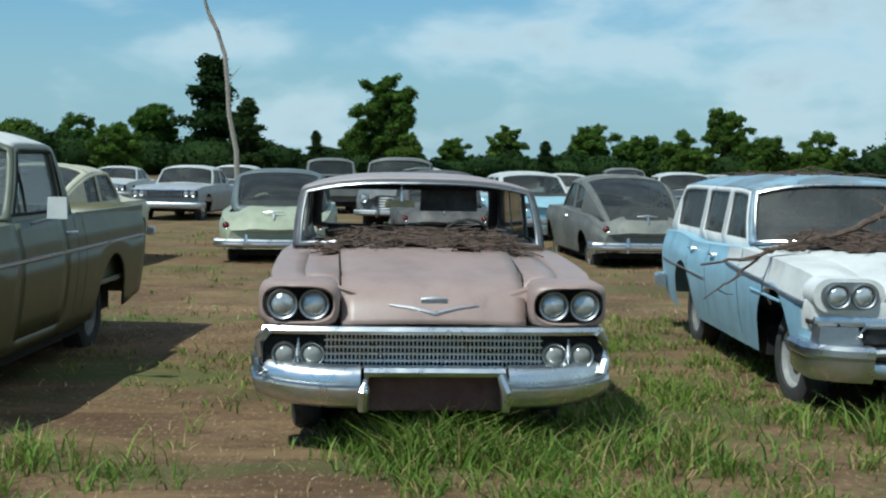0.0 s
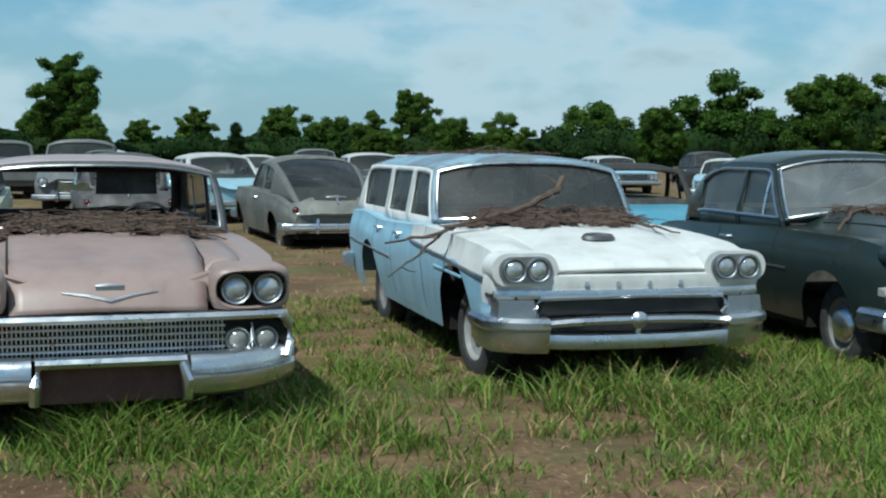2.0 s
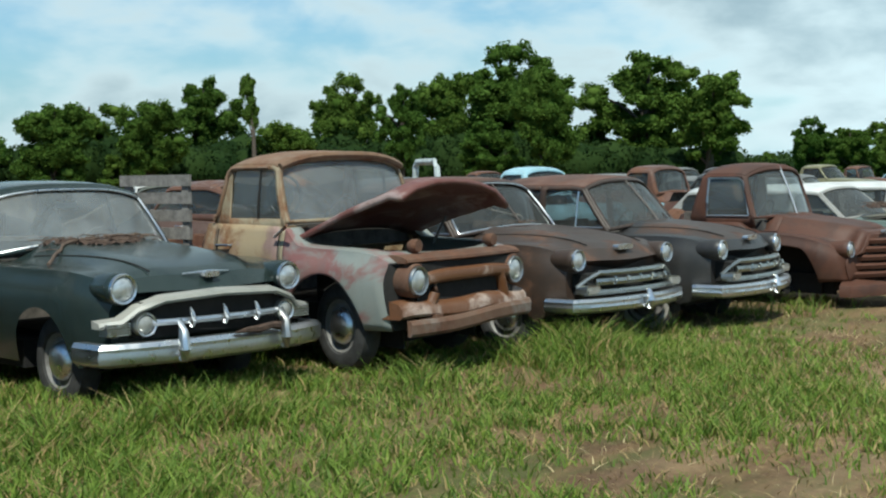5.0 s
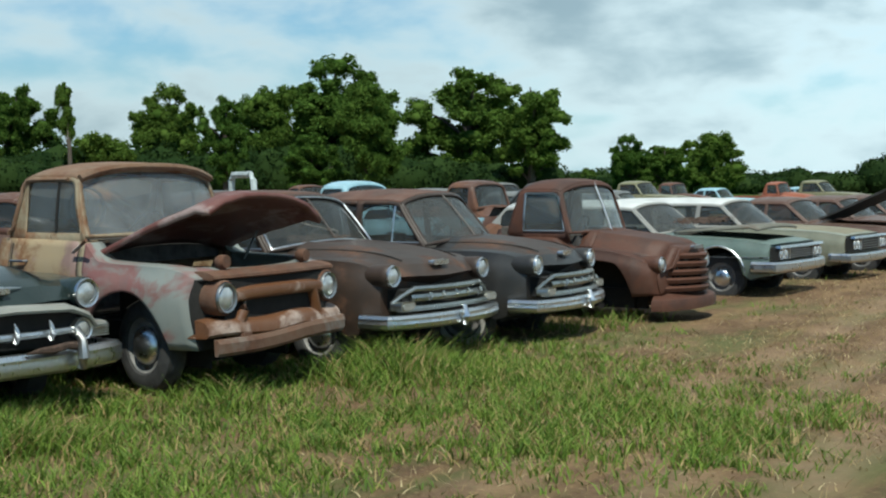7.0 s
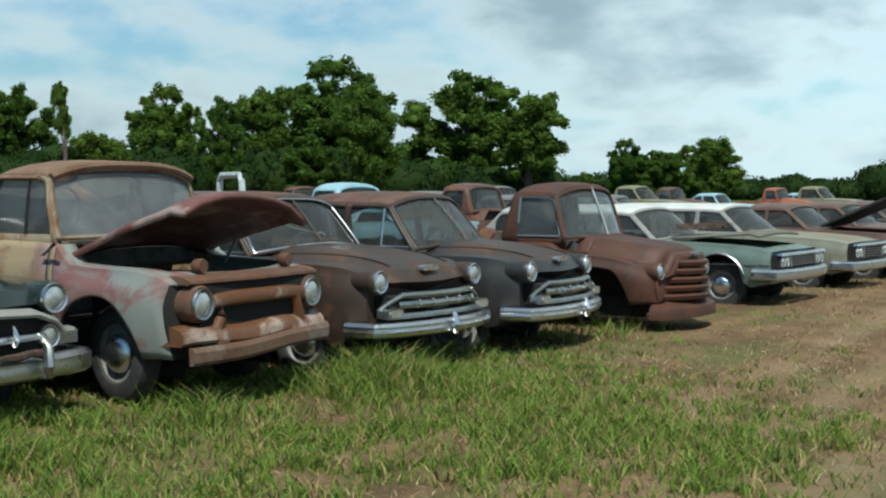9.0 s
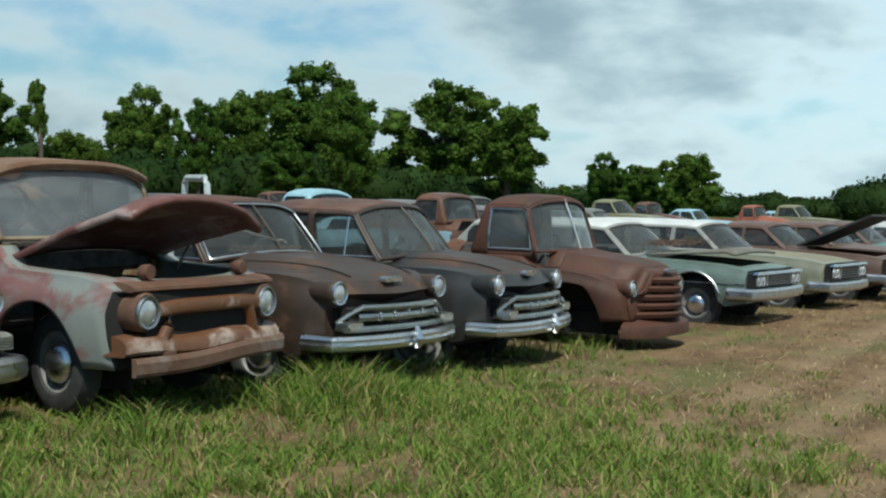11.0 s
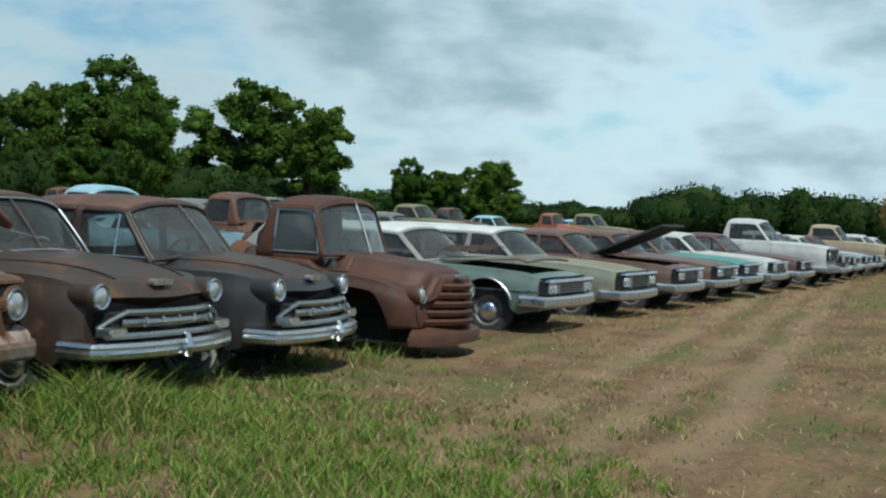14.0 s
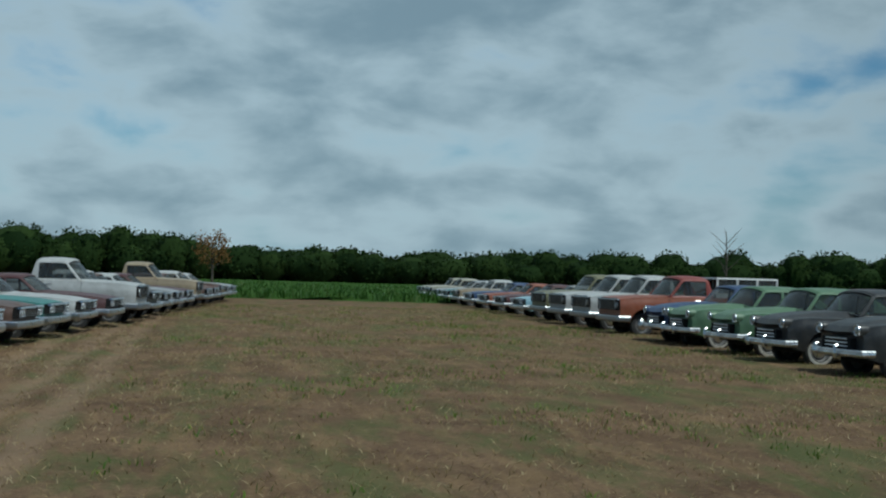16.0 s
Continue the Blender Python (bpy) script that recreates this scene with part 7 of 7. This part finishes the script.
CREAM = paint("cream_green_paint", (0.205, 0.212, 0.155), 0.12, rough=0.4, dust=0.3)


def mint_front(v, r):
    front_quad(v, r, z=0.67, h=0.16, r=0.07, bz=0.48, bh=0.16, bm=CHROME)


def mint_extra(v, r):
    # bonnet ajar on its hinges, a heap of litter under the glass
    m = Mesh()
    n = 10
    vv = []
    for i in range(n + 1):
        for j in range(n + 1):
            u, t = i / n, -1 + 2 * j / n
            vv.append((-1.72 + 1.3 * u, t * 0.80, 0.99 + 0.10 * u - 0.03 * abs(t) ** 2 - 0.05 * step(0.9, 1, u)))
    m.add(vv, [(i * (n + 1) + j, (i + 1) * (n + 1) + j, (i + 1) * (n + 1) + j + 1, i * (n + 1) + j + 1) for i in range(n) for j in range(n)])
    ob = m.make("hood", paint("litter_stained_bonnet", (0.13, 0.13, 0.105), 0.5, rough=0.8), r, "stained bonnet standing ajar")
    so = ob.modifiers.new("sheet", "SOLIDIFY")
    so.thickness = 0.03
    Mesh().box(-1.6, -0.4, -0.6, 0.6, 0.5, 0.80).make("engine", DARK, r, smooth=False)
    v.strip(r, "side_trim", [(0.2, 0.62), (5.2, 0.60)], CHROME, 0.018)
    for sd in (1, -1):
        arc = [(-0.95 + 0.41 * math.cos(a), sd * (v.side(0.95, 0.6) + 0.006), 0.36 + 0.41 * math.sin(a)) for a in np.linspace(0.1, math.pi - 0.1, 14)]
        Mesh().tube(arc, 0.012, 5).make("arch_trim", CHROME, r)


mint, mv = vehicle("station_wagon", "faded mint-green wagon with white roof and bonnet ajar", dict(WAGON60, open_hood=(0.3, 1.7), wid=[(0.1, 0.95), (0.7, 0.99), (2.2, 1.0), (4.4, 0.99), (5.35, 0.93)]), MINT, WHITE_PAINT, {"side_window": GLASS_DIM, "windshield": GLASS_DUSTY_DIM, "rear_window": GLASS_DIM}, mint_front, extra=mint_extra, pillar=WAGON_FRAME)
park(mint, 19.2, 5.45, 3.5, -0.05)
litter(mint, mv, 1.2, 1.8, 0.75, 19, 120, 0.07, lambda s, y: 1.07, "twigs and dead leaves heaped on a stained bonnet", 0.5)
cream_w, cv = vehicle("station_wagon", "cream-green long wagon with a white roof", WAGON60, CREAM, WHITE_PAINT, {"side_window": GLASS_DIM, "windshield": GLASS_DIM, "rear_window": GLASS_DIM}, lambda v, r: front_quad(v, r, z=0.66, h=0.2, r=0.075, bz=0.44), pillar=WAGON_FRAME, hood=paint("browned_cream_bonnet", (0.22, 0.195, 0.125), 0.35, rough=0.7))
park(cream_w, 22.6, 5.25, 3.5, -0.05)

# ---- olive pickup at the near end of the row ----
OLIVE = paint("faded_olive_paint", (0.090, 0.085, 0.033), 0.05, rough=0.42, dust=0.3, dusty=(0.15, 0.14, 0.085))
GREYGREEN = paint("grey_green_band_paint", (0.13, 0.145, 0.10), 0.04, rough=0.42, dust=0.3, dusty=(0.18, 0.18, 0.14))


def olive_truck():
    v = Vehicle(dict(PICK_SQUARE, inset=0.17, rock=0.32, wid=[(0.1, 0.95), (0.5, 0.99), (2.0, 1.0), (5.2, 0.99)], thick=True, split=[(0.1, 0.94), (5.2, 0.94)]))
    r = thing("pickup_truck", "faded olive two-tone square pickup on bare soil", "truck", "cars parked in rows")
    base = grouping(v)

    def g(s, k, sd, z):
        n = base(s, k, sd, z)
        if n and (n == "body" or n.startswith("door")) and k >= 5:
            return "upper_" + ("door_L" if n == "door_L" else "door_R" if n == "door_R" else "body")
        return n
    v.shell(r, g, {"body": OLIVE, "door": OLIVE, "upper_body": GREYGREEN, "upper_door": GREYGREEN, "hood": GREYGREEN})
    v.cabin(r, WHITE_PAINT, GREYGREEN, {"side_window": GLASS_CLEAR, "windshield": GLASS_CLEAR}, trim=None)
    v.under(r, 0.6)
    v.seats(r)
    bed_of(v, r, GREYGREEN, False)
    for s in v.c["wheels"]:
        for sd in (1, -1):
            v.wheel(r, s, sd, STEEL, CHROME if s < 2 else None, flat=0.02)
    v.strip(r, "side_trim", [(0.3, 0.94), (5.1, 0.94)], CHROME, 0.025)
    v.seam(r, [(1.75, 0.45, 1.17), (3.0, 0.45, 1.19), (3.22, 0.45, 1.19)])
    v.handle(r, 2.85, 1.08)
    front_quad(v, r, z=0.93, h=0.30, r=0.085, bz=0.52, bh=0.18, lights=2, bm=GREY_METAL)
    for sd in (1, -1):
        Mesh().tube([v.pt(s, 1, sd) for s in v.cols if 1.76 < s < 2.92] + [v.pt(2.92, j, sd) for j in (2, 3, 4)] + [v.pt(s, 4, sd) for s in v.cols[::-1] if 1.76 < s < 2.92], 0.013, 5).make("window_seal", DARK, r)
        Mesh().tube([v.pt(2.08, j, sd) for j in range(1, 5)], 0.012, 5).make("vent_window_post", DARK, r)
        arm = [(-1.98, sd * 0.97, 1.18), (-1.95, sd * 1.12, 1.23)]
        Mesh().tube(arm, 0.012, 5).make("mirror_arm", GREY_METAL, r)
        Mesh().box(-1.97, -1.94, sd * 1.16 - 0.07, sd * 1.16 + 0.07, 1.22, 1.37, taper=0.006).make("door_mirror", WHITE_PAINT, r, smooth=False)
    return r, v


olive, ov = olive_truck()
park(olive, -3.38, 7.0, 4.0, -0.04)

# ---- cars of the next row, seen from behind ----
PALE = paint("pale_green_paint", (0.36, 0.385, 0.27), 0.14, rough=0.4, dust=0.3, dusty=(0.40, 0.39, 0.30))
SLATE = paint("slate_grey_paint", (0.11, 0.135, 0.14), 0.12, rough=0.5, dust=0.3, dusty=(0.2, 0.2, 0.18))
GREYBLOOM = paint("grey_primer_paint", (0.10, 0.105, 0.10), 0.30, (0.17, 0.175, 0.15), 0.55, 0.55, 0.3)
BUTTER = paint("butter_cream_paint", (0.52, 0.49, 0.36), 0.10, rough=0.5, dust=0.3)


def tail(v, r):
    L = v.c["L"]
    for y in (-0.4, 0.4):
        Mesh().tube([(-L - 0.06, y, 0.40), (-L - 0.10, y, 0.48), (-L - 0.07, y, 0.62)], [0.03, 0.035, 0.02], 7).make("bumper_guard", CHROME, r)
    zz = v.top(L - 0.45)
    Mesh().tube([(-L + 0.34, -0.17, zz), (-L + 0.30, 0, zz + 0.01), (-L + 0.34, 0.17, zz)], [0.008, 0.018, 0.008], 6).make("trunk_handle", CHROME, r)
    Mesh().tube([(-L + 0.33, 0, zz + 0.02), (-L + 0.22, 0, zz - 0.1)], [0.02, 0.012], 6).make("trunk_latch", CHROME, r)


c, _ = vehicle("sedan", "pale green sedan with a slate roof, seen from behind", TALL, PALE, SLATE, GLASS_DIM, lambda v, r: front_round(v, r), extra=tail, trim=None, pillar=SLATE)
park(c, -1.38, 24.7, 180, -0.15)
c, _ = vehicle("fastback_sedan", "grey primer fastback sedan with rust blooms on its tail", dict(FASTBACK, rear_glass=True, sD=4.7), GREYBLOOM, GREYBLOOM, GLASS_DIM, lambda v, r: front_round(v, r), extra=tail)
park(c, 4.36, 24.6, 178, -0.14)
c, _ = vehicle("sedan", "dark grey sedan standing behind a pink wagon", PONTOON, paint("dull_charcoal_paint", (0.05, 0.05, 0.052), 0.2, rough=0.5), None, GLASS_DIM, lambda v, r: front_round(v, r), extra=tail)
park(c, 1.5, 28.0, 180, -0.15)
c, _ = vehicle("coupe", "butter-cream rounded coupe with a narrow rear window", dict(FASTBACK, H=0.56), BUTTER, BUTTER, GLASS_DUSTY_DIM, lambda v, r: front_round(v, r), extra=tail)
park(c, -4.3, 21.6, 186, -0.05)
TURQ = paint("turquoise_coupe_paint", (0.07, 0.30, 0.42), 0.12, rough=0.35, dust=0.3)
CHAR = plain("charred_roof_paint", (0.030, 0.028, 0.026), 0.8, 0, 0.5)
c, _ = vehicle("sedan", "turquoise sedan with a blackened roof and empty windows", dict(FIFTIES, th=0.1), TURQ, CHAR, GLASS_CLEAR, lambda v, r: front_quad(v, r), pillar=CHAR, hood=paint("rust_freckled_bonnet", (0.19, 0.15, 0.14), 0.4, rough=0.7), skip=("side_window", "windshield", "rear_window"))
park(c, 8.7, 19.3, 195, -0.10)


# ---- truck and standing door behind the row ----
c, _ = vehicle("pickup_truck", "dull green-grey old truck behind the front row", PICK_OLD, paint("dull_green_grey_paint", (0.07, 0.085, 0.07), 0.3, rough=0.6), None, GLASS_DIM, lambda v, r: front_round(v, r, gz=(0.6, 0.84), gw=0.42, bz=0.5, bm=GREY_METAL), category="truck")
park(c, 13.6, 17.6, 60, -0.25)


def loose_door(x, y, heading, mat, label, low=-0.2):
    r = thing("salvage_piece", label, "scrap")
    m = Mesh()
    m.box(-0.5, 0.5, -0.03, 0.03, 0.9, 1.45)
    m.make("door_panel", mat, r, smooth=False)
    for pts in ([(-0.48, 0, 1.45), (-0.40, 0, 1.93), (-0.3, 0, 2.0), (0.38, 0, 2.0), (0.46, 0, 1.92), (0.48, 0, 1.45)],):
        Mesh().tube(pts, 0.05, 7).make("window_frame", mat, r)
    for leg in (-0.46, 0.46):
        Mesh().box(leg - 0.04, leg + 0.04, -0.05, 0.05, -0.05, 0.95).make("support_leg", RUSTY, r, smooth=False)
    r.matrix_world = pose(x, y, low, 0, 0, heading)
    return r


loose_door(15.3, 12.7, 62, plain("aged_door_paint", (0.42, 0.46, 0.46), 0.6), "white cab door standing upright behind the cars")


# ---- tall bare stem behind the second row ----
def bare_stem():
    r = thing("bare_sapling", "tall thin crooked bare sapling without leaves", "tree")
    x, y = -2.75, 28.0
    pts = [(x + 0.05, y, -0.1), (x, y, 1.8), (x - 0.16, y, 2.6), (x - 0.20, y, 3.3), (x - 0.26, y, 3.9), (x - 0.42, y, 4.4), (x - 0.62, y, 4.8), (x - 0.82, y, 5.5), (x - 0.90, y, 6.6)]
    Mesh().tube(pts, [0.07, 0.06, 0.055, 0.05, 0.048, 0.045, 0.042, 0.035, 0.02], 7).make("stem", TWIG_PALE, r)
    for i, d in ((3, (0.3, 0, 0.35)), (5, (-0.25, 0.1, 0.3)), (7, (0.2, 0, 0.4))):
        p = Vector(pts[i])
        Mesh().tube([tuple(p), tuple(p + Vector(d))], [0.015, 0.004], 4).make("side_shoot", TWIG_PALE, r)
    return r


bare_stem()

# ---- vehicles further back and along the rows ----
def fr_plain(v, r):
    front_round(v, r, y=v.wid(0.3) * 0.80, z=v.sh(0.5) - 0.10)


def fr_quad(v, r):
    front_quad(v, r, z=v.sh(0.3) - 0.14)


def fr_truck(v, r):
    front_round(v, r, y=v.wid(0.3) * 0.80, z=0.84, gz=(0.60, 0.84), gw=0.42, bars=5, bz=0.50, bm=GREY_METAL)


def fr_square(v, r):
    front_quad(v, r, z=0.93, h=0.30, r=0.085, bz=0.52, bh=0.18, lights=2, bm=GREY_METAL)


def paint_of(name):
    tones = dict(silver=(0.36, 0.37, 0.38), white=(0.52, 0.52, 0.50), cream=(0.42, 0.39, 0.30), grey=(0.15, 0.155, 0.15), black=(0.030, 0.032, 0.034), brown=(0.11, 0.058, 0.042), maroon=(0.09, 0.030, 0.032),
                 teal=(0.05, 0.22, 0.20), blue=(0.08, 0.22, 0.36), sky=(0.32, 0.52, 0.60), orange=(0.30, 0.085, 0.04), red=(0.27, 0.045, 0.035), olive=(0.20, 0.19, 0.10), leaf=(0.12, 0.22, 0.12), tan=(0.36, 0.28, 0.18), sage=(0.30, 0.36, 0.30),
                 rust=(0.095, 0.040, 0.026), navy=(0.03, 0.07, 0.17), pale=(0.44, 0.50, 0.36))
    heavy = dict(rust=0.75, brown=0.45, grey=0.35, orange=0.4)
    return paint("weathered_%s_paint" % name, tones[name], heavy.get(name, 0.22), rough=0.42, dust=0.18)


KINDS = dict(
    pontoon=("sedan", PONTOON, fr_plain, "rounded old sedan", "car"), fastback=("fastback_sedan", FASTBACK, fr_plain, "rounded old fastback sedan", "car"), fifties=("sedan", FIFTIES, fr_quad, "finned old sedan", "car"),
    wagon=("station_wagon", WAGON60, fr_quad, "long old station wagon", "car"), sixties=("sedan", SIXTIES, fr_quad, "low boxy old sedan", "car"), oldpick=("pickup_truck", PICK_OLD, fr_truck, "round-cab old pickup truck", "truck"),
    square=("pickup_truck", PICK_SQUARE, fr_square, "square-bodied pickup truck", "truck"))
PROTO = {}
ROWS = """
fifties silver white -5.2 33.6 9 dusty_and_standing_on_bare_soil
fifties black white -4.6 41.0 8 standing_behind_a_silver_car
oldpick grey grey 0.7 29.0 6 parked_among_sedans
fifties sky white 3.2 31.5 170 seen_from_behind
sixties white white 5.9 38.5 14 with_a_pale_bonnet
pontoon black black -5.6 22.8 178 seen_from_behind_on_bare_soil
fastback grey grey -7.5 29.0 178 parked_deep_in_the_field
fifties black white 9.0 33.0 0 facing_the_lane
sixties black grey 10.6 36.0 4 facing_the_lane
wagon sky white 18.5 32.0 30 with_a_white_roof
fifties brown white 25.5 31.0 20 far_back_in_the_field
pontoon brown rust 14.6 19.4 178 with_a_rusted_roof
pontoon black black 18.2 18.6 180 seen_over_other_roofs
oldpick sky sky 21.7 17.5 178 with_a_pale_blue_cab
pontoon grey grey 27.3 19.6 180 seen_over_other_roofs
oldpick rust rust 24.4 16.2 178 with_a_red_oxide_cab
oldpick grey grey 38.7 19.3 10 parked_behind_the_front_row
oldpick black black 41.2 18.8 6 parked_behind_the_front_row
fifties grey grey 47.0 20.0 6 parked_behind_the_front_row
square olive olive 54.3 20.4 6 parked_behind_the_front_row
oldpick rust rust 58.0 20.4 6 parked_behind_the_front_row
fifties sky sky 61.0 19.0 6 parked_behind_the_front_row
oldpick orange orange 63.5 17.0 6 parked_behind_the_front_row
square olive olive 66.5 15.6 6 parked_behind_the_front_row
fifties grey grey 33.0 20.5 176 parked_behind_the_front_row
sixties grey grey 39.5 27.0 176 parked_behind_the_front_row
sixties brown brown 28.4 4.75 4 dulled_and_rust_streaked
sixties teal brown 31.0 4.6 4 facing_the_lane
sixties white white 33.9 4.35 4 facing_the_lane
sixties maroon maroon 36.8 4.0 4 facing_the_lane
square white white 40.0 3.6 4 facing_the_lane
fifties black white 42.9 3.45 4 facing_the_lane
sixties grey brown 45.8 3.3 4 facing_the_lane
sixties silver white 48.7 3.1 4 facing_the_lane
sixties maroon maroon 51.6 2.9 4 facing_the_lane
square tan tan 54.5 2.65 4 facing_the_lane
sixties brown brown 57.4 2.4 4 facing_the_lane
sixties rust rust 60.3 2.2 4 facing_the_lane
fifties brown white 63.2 2.0 4 facing_the_lane
sixties tan tan 66.1 1.8 4 facing_the_lane
sixties silver white 69.0 1.6 4 at_the_end_of_the_row
pontoon black black 20.4 -8.2 176 with_a_chrome_bumper
pontoon black black 21.9 -7.7 176 with_a_dusty_bonnet
pontoon leaf leaf 23.4 -7.5 176 with_a_chrome_grille
pontoon leaf leaf 24.9 -7.2 176 with_a_chrome_grille
pontoon navy navy 26.6 -7.3 176 beside_an_orange_truck
square orange red 28.4 -6.9 176 with_a_white_topped_bed
square white white 30.4 -6.8 176 facing_the_lane
square white white 32.3 -6.7 176 facing_the_lane
square olive olive 34.4 -6.7 176 facing_the_lane
sixties sky white 36.6 -6.6 176 facing_the_lane
sixties maroon maroon 38.8 -6.5 176 facing_the_lane
sixties orange orange 41.0 -6.4 176 facing_the_lane
sixties navy navy 43.2 -6.3 176 facing_the_lane
fifties tan white 45.5 -6.2 176 facing_the_lane
sixties teal white 47.8 -6.2 176 facing_the_lane
wagon silver silver 50.2 -6.2 176 facing_the_lane
fifties cream cream 52.6 -6.2 176 facing_the_lane
fifties cream cream 55.0 -6.2 176 at_the_end_of_the_row
pontoon grey grey -12.0 36.0 5 parked_deep_in_the_field
sixties white white -9.0 44.0 5 parked_deep_in_the_field
pontoon brown rust -14.5 44.5 5 parked_deep_in_the_field
oldpick grey grey -1.2 44.0 176 parked_deep_in_the_field
fifties sky white 2.0 44.5 5 parked_deep_in_the_field
fastback grey grey 9.6 45.0 5 parked_deep_in_the_field
sixties white white 13.0 44.0 5 parked_deep_in_the_field
fifties brown white 16.5 43.0 5 parked_deep_in_the_field
wagon sky white 20.5 42.0 8 parked_deep_in_the_field
pontoon black black 24.0 41.0 8 parked_deep_in_the_field
fifties grey grey 28.0 39.0 8 parked_deep_in_the_field
sixties grey grey 31.5 37.0 8 parked_deep_in_the_field
pontoon grey grey 35.0 34.0 8 parked_deep_in_the_field
sixties brown brown 38.5 32.0 8 parked_deep_in_the_field
oldpick rust rust 42.0 30.0 8 parked_deep_in_the_field
fifties sky sky 46.0 28.0 8 parked_deep_in_the_field
oldpick grey grey 50.0 26.5 8 parked_deep_in_the_field
sixties brown brown 54.0 26.0 8 parked_deep_in_the_field
oldpick orange orange 70.0 19.0 8 parked_deep_in_the_field
fifties sky sky 73.0 18.0 8 parked_deep_in_the_field
pontoon black black 30.0 17.8 178 behind_the_front_row
fifties grey grey 36.5 19.0 176 behind_the_front_row
pontoon brown brown 34.0 -18.6 6 parked_nose_to_tail_behind_others
fifties white white 39.5 -18.4 6 parked_nose_to_tail_behind_others
pontoon grey grey 30.0 -19.0 6 parked_nose_to_tail_behind_others
"""


def fill_rows():
    for line in ROWS.split("\n"):
        if not line.strip():
            continue
        kind, col, top, x, y, h, note = line.split()
        low = -0.05
        if -9 < float(y) < -3:
            # the row across the lane keeps one line, wider spaced towards its far end
            far = 10.35 / (0.35 - float(y))
            x, y = 2.2 + (float(x) - 2.2) * far, 0.35 + (float(y) - 0.35) * far
        name, spec, front, words, cat = KINDS[kind]
        key = (kind, col, top)
        label = "%s %s %s" % (col if col not in ("sky", "leaf", "pale") else {"sky": "sky-blue", "leaf": "leaf-green", "pale": "pale green"}[col], words, note.replace("_", " "))
        if key not in PROTO:
            ob, _ = vehicle(name, label, spec, paint_of(col), paint_of(top), GLASS_DIM, front, white=(kind == "pontoon"), category=cat)
            PROTO[key] = ob
            park(ob, float(x), float(y), float(h), low)
        else:
            m = pose(float(x), float(y), low, 0, 0, -90 - float(h))
            ob = copy_thing(PROTO[key], m)
            ob["label"] = label


fill_rows()


def raised_hood(v, r):
    m = Mesh()
    t = radians(24)
    m.box(0.0, 1.45, -0.78, 0.78, -0.02, 0.02, Matrix.Translation((-1.78, 0, 0.98)) @ Euler((0, -t, 0)).to_matrix().to_4x4())
    m.make("hood", CHAR, r, "blackened raised bonnet", smooth=False)
    Mesh().box(-1.6, -0.4, -0.6, 0.6, 0.5, 0.80).make("engine", DARK, r, smooth=False)


c, _ = vehicle("sedan", "dull brown sedan with a blackened raised bonnet", dict(SIXTIES, open_hood=(0.3, 1.7)), paint_of("brown"), None, GLASS_DIM, fr_quad, extra=raised_hood)
park(c, 25.6, 4.98, 3.5, -0.05)


# ---- canopy on the orange truck and a white door standing in the row across the lane ----
def bed_canopy(m):
    r = thing("truck_canopy", "white ribbed camper canopy on an orange truck bed", "canopy")
    a, b, w, z0, z1 = 3.2, 5.2, 0.92, 1.21, 1.83
    Mesh().box(-b, -a, -w, w, z1 - 0.05, z1, taper=0.03).make("canopy_roof", WHITE_PAINT, r, smooth=False)
    for sd in (1, -1):
        Mesh().box(-b, -a, sd * (w - 0.03) - 0.02, sd * (w - 0.03) + 0.02, z0, z0 + 0.16).make("lower_side", WHITE_PAINT, r, smooth=False)
        for k in range(4):
            x = -a - 0.03 - k * (b - a - 0.06) / 3
            Mesh().box(x - 0.035, x + 0.035, sd * (w - 0.03) - 0.022, sd * (w - 0.03) + 0.022, z0 + 0.14, z1 - 0.04).make("canopy_post", WHITE_PAINT, r, smooth=False)
            if k < 3:
                Mesh().box(x - (b - a) / 3 + 0.05, x - 0.045, sd * (w - 0.03) - 0.006, sd * (w - 0.03) + 0.006, z0 + 0.15, z1 - 0.045).make("side_window", GLASS_DUSTY_DIM, r, smooth=False)
    r.matrix_world = m
    return r


canopied = [o for o in bpy.data.objects if o.parent is None and o.get("label", "").startswith("orange square-bodied")]
bpy.context.view_layer.update()
for o in canopied[:1]:
    bed_canopy(o.matrix_world.copy())
loose_door(47.5, -12.0, 150, WHITE_PAINT, "white cab door standing up among parked trucks", -0.75)
